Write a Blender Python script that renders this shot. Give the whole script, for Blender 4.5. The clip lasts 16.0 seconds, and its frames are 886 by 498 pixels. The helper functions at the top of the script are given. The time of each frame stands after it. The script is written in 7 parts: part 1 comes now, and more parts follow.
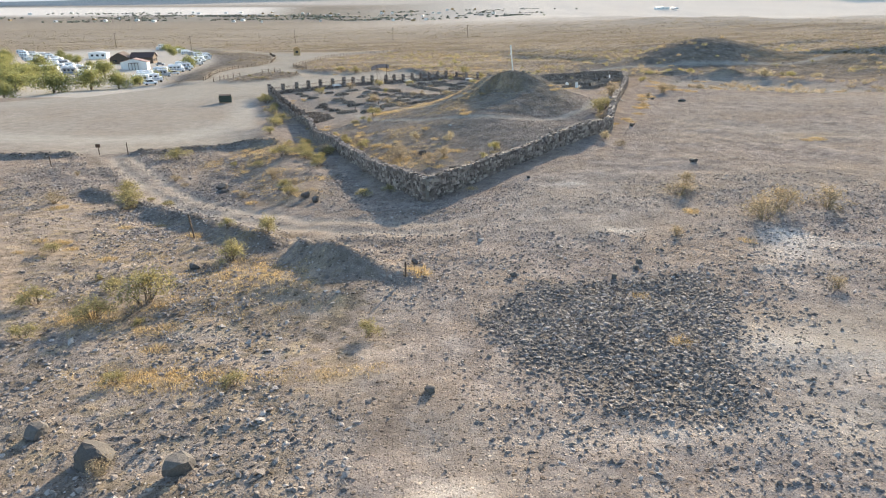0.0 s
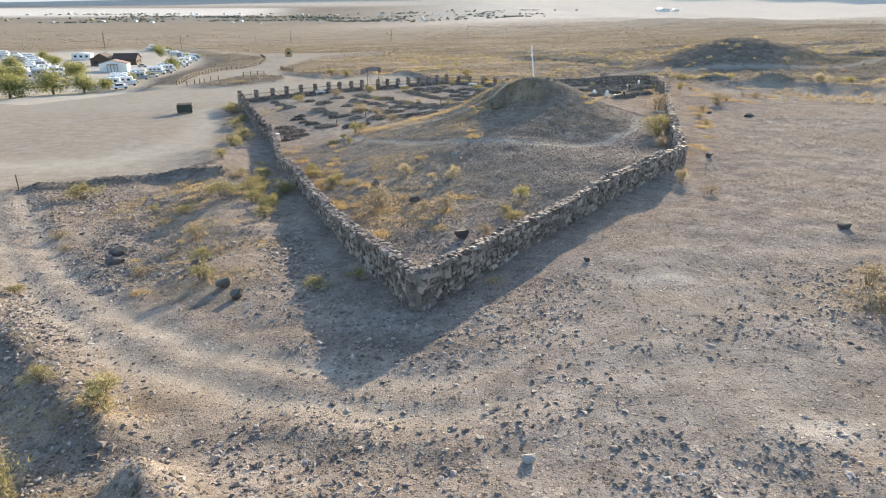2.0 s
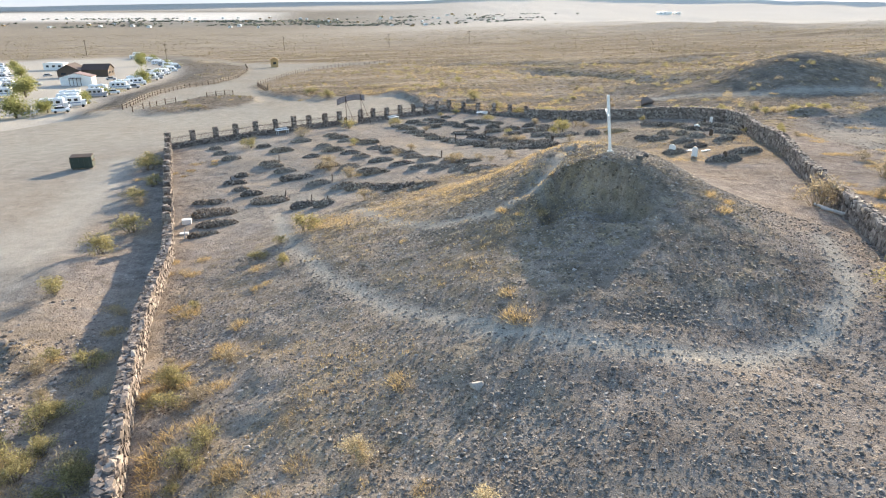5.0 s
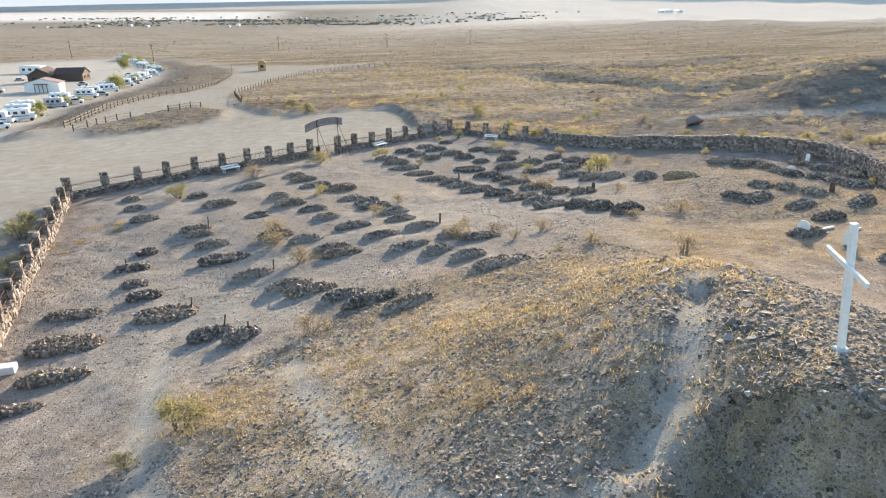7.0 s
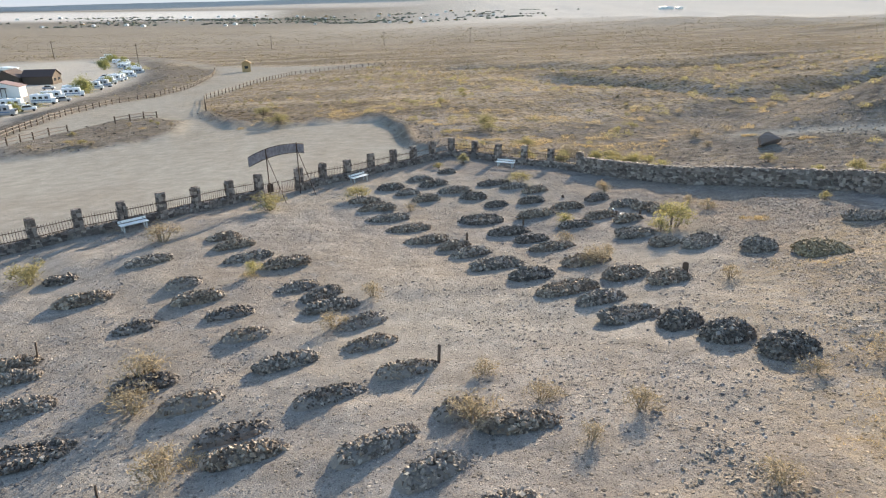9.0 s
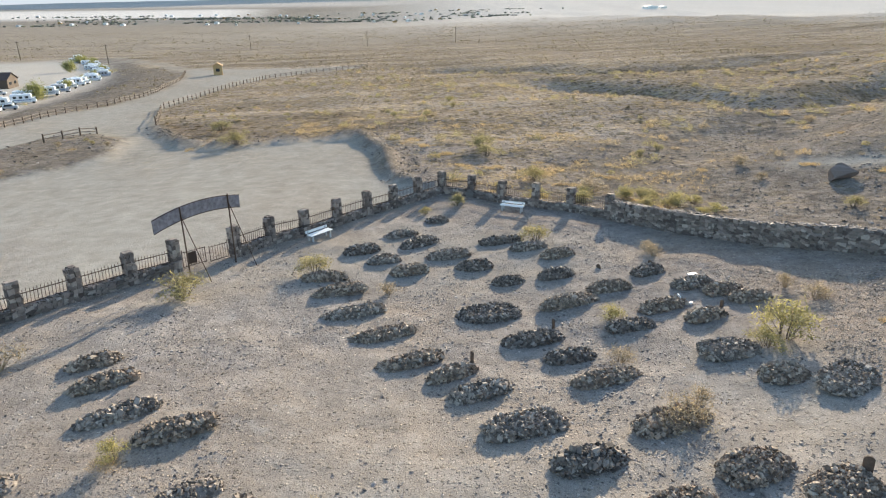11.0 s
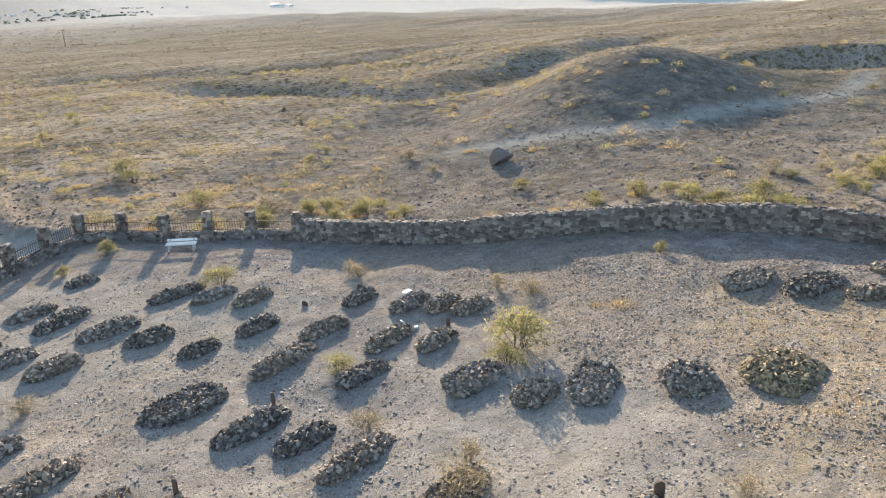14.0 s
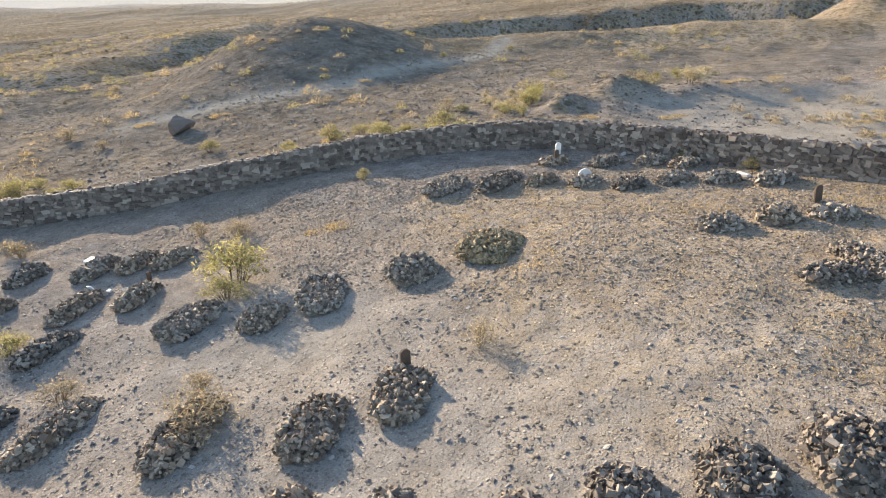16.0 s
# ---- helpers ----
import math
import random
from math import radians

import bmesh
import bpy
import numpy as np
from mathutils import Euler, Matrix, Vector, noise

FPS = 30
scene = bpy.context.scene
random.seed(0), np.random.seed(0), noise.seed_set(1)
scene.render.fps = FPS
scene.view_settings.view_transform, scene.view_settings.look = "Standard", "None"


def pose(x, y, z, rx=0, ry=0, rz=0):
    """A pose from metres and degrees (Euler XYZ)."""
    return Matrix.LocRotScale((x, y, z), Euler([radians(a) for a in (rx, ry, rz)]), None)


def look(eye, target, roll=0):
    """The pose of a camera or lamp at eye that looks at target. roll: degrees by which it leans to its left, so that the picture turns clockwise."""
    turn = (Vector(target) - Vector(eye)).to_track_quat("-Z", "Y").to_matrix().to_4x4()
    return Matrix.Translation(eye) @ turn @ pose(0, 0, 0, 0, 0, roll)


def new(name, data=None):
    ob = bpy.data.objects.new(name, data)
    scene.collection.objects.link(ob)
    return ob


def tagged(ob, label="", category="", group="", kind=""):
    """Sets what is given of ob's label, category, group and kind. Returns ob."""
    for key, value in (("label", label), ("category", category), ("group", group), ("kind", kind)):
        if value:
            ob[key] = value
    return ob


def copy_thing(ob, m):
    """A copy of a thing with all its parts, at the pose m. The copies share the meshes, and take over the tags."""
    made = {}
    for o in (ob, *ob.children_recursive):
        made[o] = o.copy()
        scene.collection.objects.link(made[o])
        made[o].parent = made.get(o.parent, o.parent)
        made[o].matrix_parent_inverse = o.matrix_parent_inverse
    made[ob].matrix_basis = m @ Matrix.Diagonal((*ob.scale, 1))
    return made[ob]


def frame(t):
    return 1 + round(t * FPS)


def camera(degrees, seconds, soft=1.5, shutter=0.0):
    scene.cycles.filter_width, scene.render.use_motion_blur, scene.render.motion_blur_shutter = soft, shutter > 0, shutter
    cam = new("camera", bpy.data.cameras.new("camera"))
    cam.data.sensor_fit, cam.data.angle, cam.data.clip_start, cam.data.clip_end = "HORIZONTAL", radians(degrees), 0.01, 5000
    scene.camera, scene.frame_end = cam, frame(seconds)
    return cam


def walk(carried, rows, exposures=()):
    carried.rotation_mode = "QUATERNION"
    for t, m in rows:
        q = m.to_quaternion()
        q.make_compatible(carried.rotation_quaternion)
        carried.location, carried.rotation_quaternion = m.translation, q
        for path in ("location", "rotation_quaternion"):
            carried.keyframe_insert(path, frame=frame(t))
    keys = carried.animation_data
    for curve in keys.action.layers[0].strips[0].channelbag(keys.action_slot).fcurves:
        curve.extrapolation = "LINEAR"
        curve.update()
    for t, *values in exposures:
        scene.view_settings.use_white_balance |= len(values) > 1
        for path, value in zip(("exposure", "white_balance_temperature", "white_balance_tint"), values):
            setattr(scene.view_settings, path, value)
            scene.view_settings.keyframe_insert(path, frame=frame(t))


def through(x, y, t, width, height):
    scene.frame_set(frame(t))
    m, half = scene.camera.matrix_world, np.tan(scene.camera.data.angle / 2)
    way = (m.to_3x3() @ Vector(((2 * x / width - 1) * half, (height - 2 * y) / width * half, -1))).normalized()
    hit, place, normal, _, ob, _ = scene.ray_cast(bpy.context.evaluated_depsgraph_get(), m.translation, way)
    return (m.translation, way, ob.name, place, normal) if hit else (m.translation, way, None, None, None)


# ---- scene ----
cam = camera(68.7, 16.0, 1.15)
PATH = [
    (0, (0.265, 0.621, 8.769), (0.3, 2.483, 8.039), -0.1),
    (0.5, (0.292, 4.301, 7.755), (0.327, 6.163, 7.024), -0.1),
    (1, (0.331, 8.145, 7.382), (0.367, 10.006, 6.65), -0.1),
    (1.5, (0.382, 12.081, 7.457), (0.418, 13.943, 6.729), 0.0),
    (2, (0.451, 16.036, 7.532), (0.488, 17.899, 6.806), 0.0),
    (2.5, (0.511, 20.058, 7.59), (0.547, 21.92, 6.863), -0.1),
    (3, (0.587, 24.042, 7.609), (0.622, 25.906, 6.885), -0.1),
    (3.5, (0.581, 28.066, 7.693), (0.617, 29.931, 6.971), 0.0),
    (4, (0.614, 32.137, 7.816), (0.65, 34.002, 7.094), -0.0),
    (4.2, (0.627, 33.76, 7.839), (0.663, 35.625, 7.12), -0.1),
    (6.3, (1.116, 52.22, 7.78), (1.152, 54.087, 7.064), -0.2),
    (6.5, (1.157, 53.99, 7.755), (1.192, 55.856, 7.036), -0.3),
    (7, (1.217, 58.413, 7.624), (1.251, 60.278, 6.904), -0.3),
    (7.5, (1.262, 62.898, 7.367), (1.296, 64.764, 6.647), -0.3),
    (8, (1.361, 67.31, 7.029), (1.395, 69.177, 6.31), -0.4),
    (8.5, (1.458, 71.595, 6.736), (1.491, 73.46, 6.015), -0.5),
    (9, (1.531, 75.77, 6.47), (1.565, 77.634, 5.745), -0.6),
    (9.2, (1.532, 77.282, 6.433), (1.567, 79.144, 5.704), -0.7),
    (11.3, (1.679, 90.069, 6.192), (1.78, 91.93, 5.465), -0.4),
    (11.5, (1.751, 90.881, 6.173), (1.882, 92.74, 5.448), -0.5),
    (12, (1.956, 92.455, 6.165), (2.179, 94.305, 5.439), -0.6),
    (12.5, (2.067, 93.369, 6.195), (2.437, 95.194, 5.465), -0.5),
    (13, (2.168, 93.727, 6.177), (2.801, 95.477, 5.444), -0.5),
    (13.5, (2.151, 93.769, 6.168), (3.001, 95.422, 5.431), -0.4),
    (14, (2.161, 93.763, 5.978), (3.161, 95.329, 5.239), -0.4),
    (14.5, (2.164, 93.768, 5.488), (3.367, 95.184, 4.747), -0.2),
    (15, (2.076, 93.852, 4.772), (3.467, 95.082, 4.029), 0.0),
    (15.5, (2.0, 93.892, 3.955), (3.511, 94.971, 3.212), 0.2),
    (16, (1.937, 93.907, 3.292), (3.548, 94.829, 2.546), 0.3),
]
walk(cam, [(t, look(eye, target, roll)) for t, eye, target, roll in PATH],
     [(0.0, 1.34, 6500, 10), (2.5, 1.37, 6500, 10), (3.5, 1.47, 6500, 10), (6.5, 1.52, 6450, 9), (8.0, 1.32, 6500, 10), (9.0, 1.26, 6400, 9), (12.5, 1.32, 6300, 8), (14.5, 1.39, 6400, 9), (16.0, 1.4, 6600, 11)])

# ---- light ----
world = bpy.data.worlds.new("desert_sky")
scene.world = world
world.use_nodes = True
wn, wl = world.node_tree.nodes, world.node_tree.links
SUN_AZIMUTH, SUN_ELEVATION = radians(22), radians(13.8)   # from the y axis towards x, and above the horizon
sky = wn.new("ShaderNodeTexSky")
sky.sky_type, sky.sun_disc = "NISHITA", False
sky.sun_elevation, sky.sun_rotation = SUN_ELEVATION, SUN_AZIMUTH
sky.altitude, sky.air_density, sky.dust_density = 600, 1.0, 1.2
wl.new(sky.outputs["Color"], wn["Background"].inputs["Color"])
wn["Background"].inputs["Strength"].default_value = 0.15
sun_data = bpy.data.lights.new("sun", "SUN")
sun_data.energy, sun_data.angle, sun_data.color = 4.3, radians(0.6), (1.0, 0.825, 0.605)
sun = new("sun", sun_data)
sun_way = Vector((math.sin(SUN_AZIMUTH) * math.cos(SUN_ELEVATION), math.cos(SUN_AZIMUTH) * math.cos(SUN_ELEVATION), math.sin(SUN_ELEVATION)))
sun.matrix_world = look(sun_way * 300, (0, 0, 0))

# ---- terrain ----
SWELLS_NEAR = [
    (-30, 20, 14, 14, 0.8), (-30, 42, 14, 14, -0.17), (-30, 64, 14, 14, -0.37), (-30, 86, 14, 14, -0.08),
    (-30, 108, 14, 14, 0.11), (-30, 130, 14, 14, -0.16), (-12, 20, 14, 14, -0.46), (-12, 42, 14, 14, -1.35),
    (-12, 64, 14, 14, -1.48), (-12, 86, 14, 14, -0.89), (-12, 108, 14, 14, 0.56), (-12, 130, 14, 14, 0.33),
    (6, 20, 14, 14, -0.15), (6, 42, 14, 14, 0.35), (6, 64, 14, 14, 2.09), (6, 86, 14, 14, 0.53),
    (6, 108, 14, 14, -0.98),
]
SWELLS_FAR = [
    (6, 130, 14, 14, -0.25), (24, 20, 14, 14, -0.27), (24, 42, 14, 14, -0.11), (24, 64, 14, 14, 0.07),
    (24, 86, 14, 14, 1.01), (24, 108, 14, 14, 0.31), (24, 130, 14, 14, -0.92), (42, 20, 14, 14, 0.15),
    (42, 42, 14, 14, 0.25), (42, 64, 14, 14, 0.24), (42, 86, 14, 14, -0.18), (42, 108, 14, 14, 0.65),
    (42, 130, 14, 14, 0.52), (8.5, 71, 5, 7, 2.49), (-5, 76, 6, 6, 0.19), (-14, 46, 7, 12, -0.25),
    (8, 88, 6, 6, 0.09), (18, 97, 6, 5, 0.3), (8.5, 77, 4, 4, 0.8), (57, 142, 17, 12, 5.6),
    (38, 152, 14, 10, -2.0), (108, 91, 6, 6, 4.2), (47.5, 106.0, 2.6, 1.5, 1.0), (39.6, 107.2, 2.4, 1.0, 0.75), (11, 67, 4, 4, 0.35),
    (-4.5, 22.3, 3.2, 2.6, 0.5), (7.2, 46.2, 1.8, 2.2, 0.4), (10.8, 48.6, 1.8, 2.2, 0.45), (10.4, 56, 3, 3, -0.45), (4.5, 58.5, 3, 2.5, 0.25), (8.0, 67.0, 2.2, 1.7, 0.55), (12.4, 72.8, 2, 2, 0.3),
]


def smooth(a, b, v):
    t = np.clip((v - a) / (b - a), 0, 1)
    return t * t * (3 - 2 * t)


def hash2(i, j, seed):
    h = np.sin(i * 127.1 + j * 311.7 + seed * 74.7) * 43758.5453
    return h - np.floor(h)


def vnoise(x, y, size, seed=0):
    """Smooth value noise from -1 to 1 with cells of the given size in metres."""
    u, v = np.asarray(x, float) / size, np.asarray(y, float) / size
    i, j = np.floor(u), np.floor(v)
    fu, fv = u - i, v - j
    fu, fv = fu * fu * (3 - 2 * fu), fv * fv * (3 - 2 * fv)
    a = hash2(i, j, seed) * (1 - fu) + hash2(i + 1, j, seed) * fu
    b = hash2(i, j + 1, seed) * (1 - fu) + hash2(i + 1, j + 1, seed) * fu
    return 2 * (a * (1 - fv) + b * fv) - 1


def line_dist(x, y, line):
    """Distance to an open polyline."""
    best = np.full(np.shape(x), 1e9)
    for (ax, ay), (bx, by) in zip(line[:-1], line[1:]):
        dx, dy = bx - ax, by - ay
        t = np.clip(((x - ax) * dx + (y - ay) * dy) / (dx * dx + dy * dy), 0, 1)
        best = np.minimum(best, np.hypot(x - ax - t * dx, y - ay - t * dy))
    return best


def inside(x, y, poly):
    res = np.zeros(np.shape(x), bool)
    for (ax, ay), (bx, by) in zip(poly, poly[1:] + poly[:1]):
        cross = (ay > y) != (by > y)
        res ^= cross & (x < (bx - ax) * (y - ay) / (by - ay + 1e-12) + ax)
    return res


def region(x, y, poly, soft):
    d = line_dist(x, y, poly + poly[:1])
    return smooth(-soft, soft, np.where(inside(x, y, poly), d, -d) + 0.5 * soft * vnoise(x, y, soft * 1.5, 5))


LOT = [(-39, 59.6), (-33, 57.8), (-27.5, 56.9), (-26, 61.4), (-20.4, 62.4), (-17.6, 67.9), (-20.2, 79.5), (-26.2, 100.3), (-25, 105),
       (3, 133.5), (0.2, 135), (-1.3, 139.5), (-2.3, 148), (-5, 157.4), (-9.5, 158.8), (-14, 156.8), (-18, 155.5), (-24, 159), (-31, 171),
       (-35.6, 183.5), (-40.7, 198), (-40.8, 218), (-39.4, 241), (-37, 264), (-28, 285), (-10, 303), (-35, 309), (-65, 325), (-81, 337), (-100, 375), (-177, 501), (-180, 497), (-103, 370), (-84, 332), (-74, 313), (-61, 270), (-53, 229),
       (-53, 210), (-57.3, 199), (-57.6, 184), (-54.7, 169), (-51.7, 157), (-55, 142), (-60, 126), (-70, 112), (-90, 100), (-80, 70)]
ISLAND = [(-42, 141), (-37.3, 143), (-33, 146.5), (-29.1, 152.2), (-30.5, 160), (-32.5, 166), (-38, 170.5), (-43.8, 169), (-44.5, 159), (-47, 149.2)]
YARD = [(2, 27.5), (10, 26), (20, 30), (48, 40), (60, 60), (50, 80), (32, 78), (27.5, 76), (20, 57), (16, 46), (10, 41), (4, 35)]
CAMP_ROW = [(-70, 166), (-77, 189), (-79, 199), (-84, 219), (-87, 238), (-89, 254), (-96, 287), (-107, 326), (-152, 420), (-186, 474)]
CAMP = [(-62, 120), (-55, 142), (-60, 160), (-68, 190), (-72, 235), (-84, 285), (-110, 340), (-150, 450), (-195, 470), (-245, 420), (-180, 280), (-125, 190), (-92, 130)]
TRACK = [(-26, 55.6), (-23, 50.9), (-19.5, 46), (-14.5, 40.2), (-12.6, 38), (-7.5, 33), (-3.2, 30.3), (1, 29), (4.6, 30.8), (10, 35.7), (18, 42.5)]
HILL_PATH = [(-9, 80), (-7.2, 74.0), (-5.5, 70.2), (-3.6, 65.4), (-0.6, 60.5), (2.6, 57.3), (5.8, 55.7), (9.0, 55.3), (11.6, 56.4), (14.2, 59.2), (16, 64)]
LOOP_PATH = [(-3.4, 77.0), (-2.1, 74.0), (-0.8, 71.3), (0.8, 68.8), (2.3, 67.4), (3.6, 66.9), (5.0, 67.6), (6.6, 70.2), (7.5, 72.4), (8.2, 73.8)]
BACK_BERM = [(3.0, 133.6), (1.4, 134.5), (-0.3, 139.5), (-1.3, 148.5), (-4.5, 158.5), (-9.5, 160), (-14, 158), (-18, 156.7), (-23, 159), (-32, 174)]
NEAR_BERM = [(-5.2, 26.2), (-3.7, 24.3), (-2.3, 23.3), (-0.8, 22.5)]
LOT_SWEEP = [(-27, 98), (-25, 93), (-22.5, 82), (-22.6, 74), (-26, 67), (-34, 64.5), (-44, 67), (-60, 76)]
LOT_EDGE_WEST = [(-46, 52.5), (-40, 54), (-34.7, 55.0), (-30.6, 55.8)]
LOT_EDGE = [(-25.4, 57.9), (-22.5, 60.5), (-20, 62.2), (-17.4, 62.8), (-14.6, 61.6)]
LEFT_BERM = [(-22, 42.5), (-17.3, 39), (-10.4, 31.9), (-7, 28.2)]
WASH_A = [(10, 268), (32, 254), (47, 240), (70, 241), (110, 255)]
WASH_B = [(28, 212), (38, 198), (45, 186), (50, 175), (64, 179), (83, 188), (116, 196)]
GULLY = [(66, 158), (80, 152), (91, 147), (102, 137), (111, 127), (120, 114), (128, 101), (134, 84)]
MESA = [(71, 132), (79, 125), (86, 115), (91, 104), (97, 92), (100, 80)]
BADLAND = [(66, 172), (82, 160), (96, 153), (108, 142), (117, 132), (127, 119), (136, 104), (142, 86), (148, 50), (700, 50), (700, 420), (66, 420)]
SAND_WASH = [(33, 92), (37, 101), (42, 104.5), (47, 103.5), (51.5, 99), (56, 88), (58, 80), (48, 78), (36, 84)]
WALL_BANK = [(-7.7, 40.7), (-9.5, 46.2), (-11.6, 52.2), (-15.6, 63.2), (-17.6, 71.3)]
CUT_EDGE = [(5.5, 67.2), (6.4, 67.9), (7.1, 67.4), (7.9, 66.8), (8.7, 66.1)]
CUT_BANK = CUT_EDGE + [(9.2, 63.6), (7.0, 62.2), (5.0, 64.2)]
TRENCH = [(4.9, 67.9), (6.2, 69.4), (7.1, 71.3), (7.8, 72.8)]
RIDGE_TRACK = [(31, 136), (37.8, 131.5), (42, 128.3), (48, 126.8), (54.4, 126.6), (61, 126.2), (68.6, 126.4), (76, 128)]


def ground(x, y):
    """Height of the ground."""
    x, y = np.asarray(x, float), np.asarray(y, float)
    z = 0.65 - 0.055 * np.clip(y, -400, 140) - 0.0425 * np.clip(y - 140, 0, 2150)
    # the valley floor rises again towards the mountains
    z = z + 0.0145 * np.clip(y - 600, 0, 1850) + 0.035 * np.clip(y - 2450, 0, 2300)
    z = z + 4.2 * np.tanh(x / 120)
    for a, b, sx, sy, hh in SWELLS_NEAR + SWELLS_FAR:
        z = z + hh * np.exp(-((x - a) / sx) ** 2 - ((y - b) / sy) ** 2)
    z = z + 0.85 * np.exp(-(line_dist(x, y, BACK_BERM) / 0.85) ** 2) * (1 + 0.2 * vnoise(x, y, 2.5, 8))
    z = z + (0.9 - 0.6 * smooth(-4, -0.8, x)) * np.exp(-(line_dist(x, y, NEAR_BERM) / 0.62) ** 2)
    # the bank of fill along the edge of the lot
    edge = np.minimum(line_dist(x, y, LOT_EDGE), line_dist(x, y, LOT_EDGE_WEST))
    z = z + 0.42 * np.exp(-(edge / 0.6) ** 2) * (1 + 0.35 * vnoise(x, y, 1.3, 21))
    # wheel ruts of the track, with a ridge between and raised edges
    rut = line_dist(x, y, TRACK)
    worn = 1 - smooth(-1, 4, x)
    z = z + worn * 0.06 * np.exp(-((rut - 1.95) / 0.4) ** 2) - worn * 0.07 * np.exp(-((rut - 0.8) / 0.35) ** 2)
    z = z + 0.55 * np.exp(-(line_dist(x, y, LEFT_BERM) / 0.75) ** 2) * (1 + 0.3 * vnoise(x, y, 1.6, 23))
    z = z + 0.5 * np.exp(-(line_dist(x, y, WALL_BANK) / 2.6) ** 2) * (1 + 0.15 * vnoise(x, y, 2.2, 9))
    z = z + 0.5 * region(x, y, ISLAND, 1.5)
    # a cut in the hilltop and a trench beside it
    z = z - 1.2 * region(x, y, CUT_BANK, 0.3) * (1 - smooth(0.8, 3.4, line_dist(x, y, CUT_EDGE) + 0.25 * vnoise(x, y, 0.9, 26))) - 0.4 * np.exp(-(line_dist(x, y, TRENCH) / 0.5) ** 2)
    # the washes beyond: cut into the fan, with steep sunless banks
    z = z - 2.4 * np.exp(-(line_dist(x, y, WASH_A) / 8) ** 2) - 2.6 * np.exp(-(line_dist(x, y, WASH_B) / 6.5) ** 2)
    z = z - 2.2 * np.exp(-(line_dist(x, y, GULLY) / 5) ** 2)
    # the camp lies lower, below a bank
    z = z - 1.6 * region(x, y, CAMP, 5)
    # higher land beyond a gully, behind a steep sunless bank
    mesa = np.exp(-(line_dist(x, y, MESA) / 8) ** 2) * smooth(69, 82, x)
    z = z + mesa * (2.0 + 0.25 * vnoise(x, y, 11, 24))
    wx, wy = x + 2.6 * vnoise(x, y, 12, 19) + 1.3 * vnoise(x, y, 4.5, 20), y + 2.6 * vnoise(x, y, 12, 25)
    bad = region(wx, wy, BADLAND, 2.2) * smooth(68, 100, x) * (1 - smooth(190, 330, y))
    z = z + bad * (2.3 + 0.03 * np.clip(x - 102, 0, 60) + 0.5 * vnoise(x, y, 22, 3) + 0.3 * vnoise(x, y, 8, 4))
    west = smooth(130, 520, x + 0.25 * np.clip(y - 150, 0, 600))
    z = z + west * (8 + 5 * vnoise(x, y, 90, 3) + 2.0 * vnoise(x, y, 34, 4))
    z = z - 0.5 * region(x, y, SAND_WASH, 2.0)
    far = smooth(150, 400, np.hypot(x, y))
    rough = smooth(0, 1, 1 - region(x, y, LOT, 1.5) * 0.9) * (1 - far)
    z = z + rough * (0.07 * vnoise(x, y, 3.1, 1) + 0.055 * vnoise(x, y, 1.1, 2))
    west_side = smooth(-2, -5, x) * (1 - smooth(58, 66, y)) * rough
    z = z + west_side * (0.08 * vnoise(x, y, 2.4, 16) + 0.06 * vnoise(x, y, 0.9, 17))
    wild = smooth(128, 150, y) + smooth(34, 46, x) * smooth(80, 100, y)
    z = z + np.clip(wild, 0, 1) * (1 - region(x, y, LOT, 3)) * (1 - smooth(600, 1500, y)) * (0.3 * vnoise(x, y, 13, 6) + 0.16 * vnoise(x, y, 5, 7) + 0.13 * vnoise(x, y, 2, 18))
    return z



# ---- materials ----
def nodes_of(name, rough=0.9):
    m = bpy.data.materials.new(name)
    m.use_nodes = True
    n, l = m.node_tree.nodes, m.node_tree.links
    b = n["Principled BSDF"]
    b.inputs["Roughness"].default_value = rough
    return m, n, l, b


def ramp(n, l, fac, stops):
    r = n.new("ShaderNodeValToRGB")
    while len(r.color_ramp.elements) < len(stops):
        r.color_ramp.elements.new(0.5)
    for e, (p, c) in zip(r.color_ramp.elements, stops):
        e.position, e.color = p, (*c, 1)
    l.new(fac, r.inputs["Fac"])
    return r.outputs["Color"]


def mix(n, l, fac, a, b, mode="MIX"):
    x = n.new("ShaderNodeMix")
    x.data_type, x.blend_type = "RGBA", mode
    for value, socket in ((fac, x.inputs["Factor"]), (a, x.inputs["A"]), (b, x.inputs["B"])):
        if isinstance(value, (int, float)):
            socket.default_value = value
        elif isinstance(value, tuple):
            socket.default_value = (*value, 1)
        else:
            l.new(value, socket)
    return x.outputs["Result"]


def noise_of(n, l, where, scale, detail=4, rough=0.6):
    x = n.new("ShaderNodeTexNoise")
    x.inputs["Scale"].default_value, x.inputs["Detail"].default_value, x.inputs["Roughness"].default_value = scale, detail, rough
    l.new(where, x.inputs["Vector"])
    return x.outputs["Fac"]


def bump_of(n, l, b, height, strength, distance):
    x = n.new("ShaderNodeBump")
    x.inputs["Strength"].default_value, x.inputs["Distance"].default_value = strength, distance
    l.new(height, x.inputs["Height"])
    l.new(x.outputs["Normal"], b.inputs["Normal"])


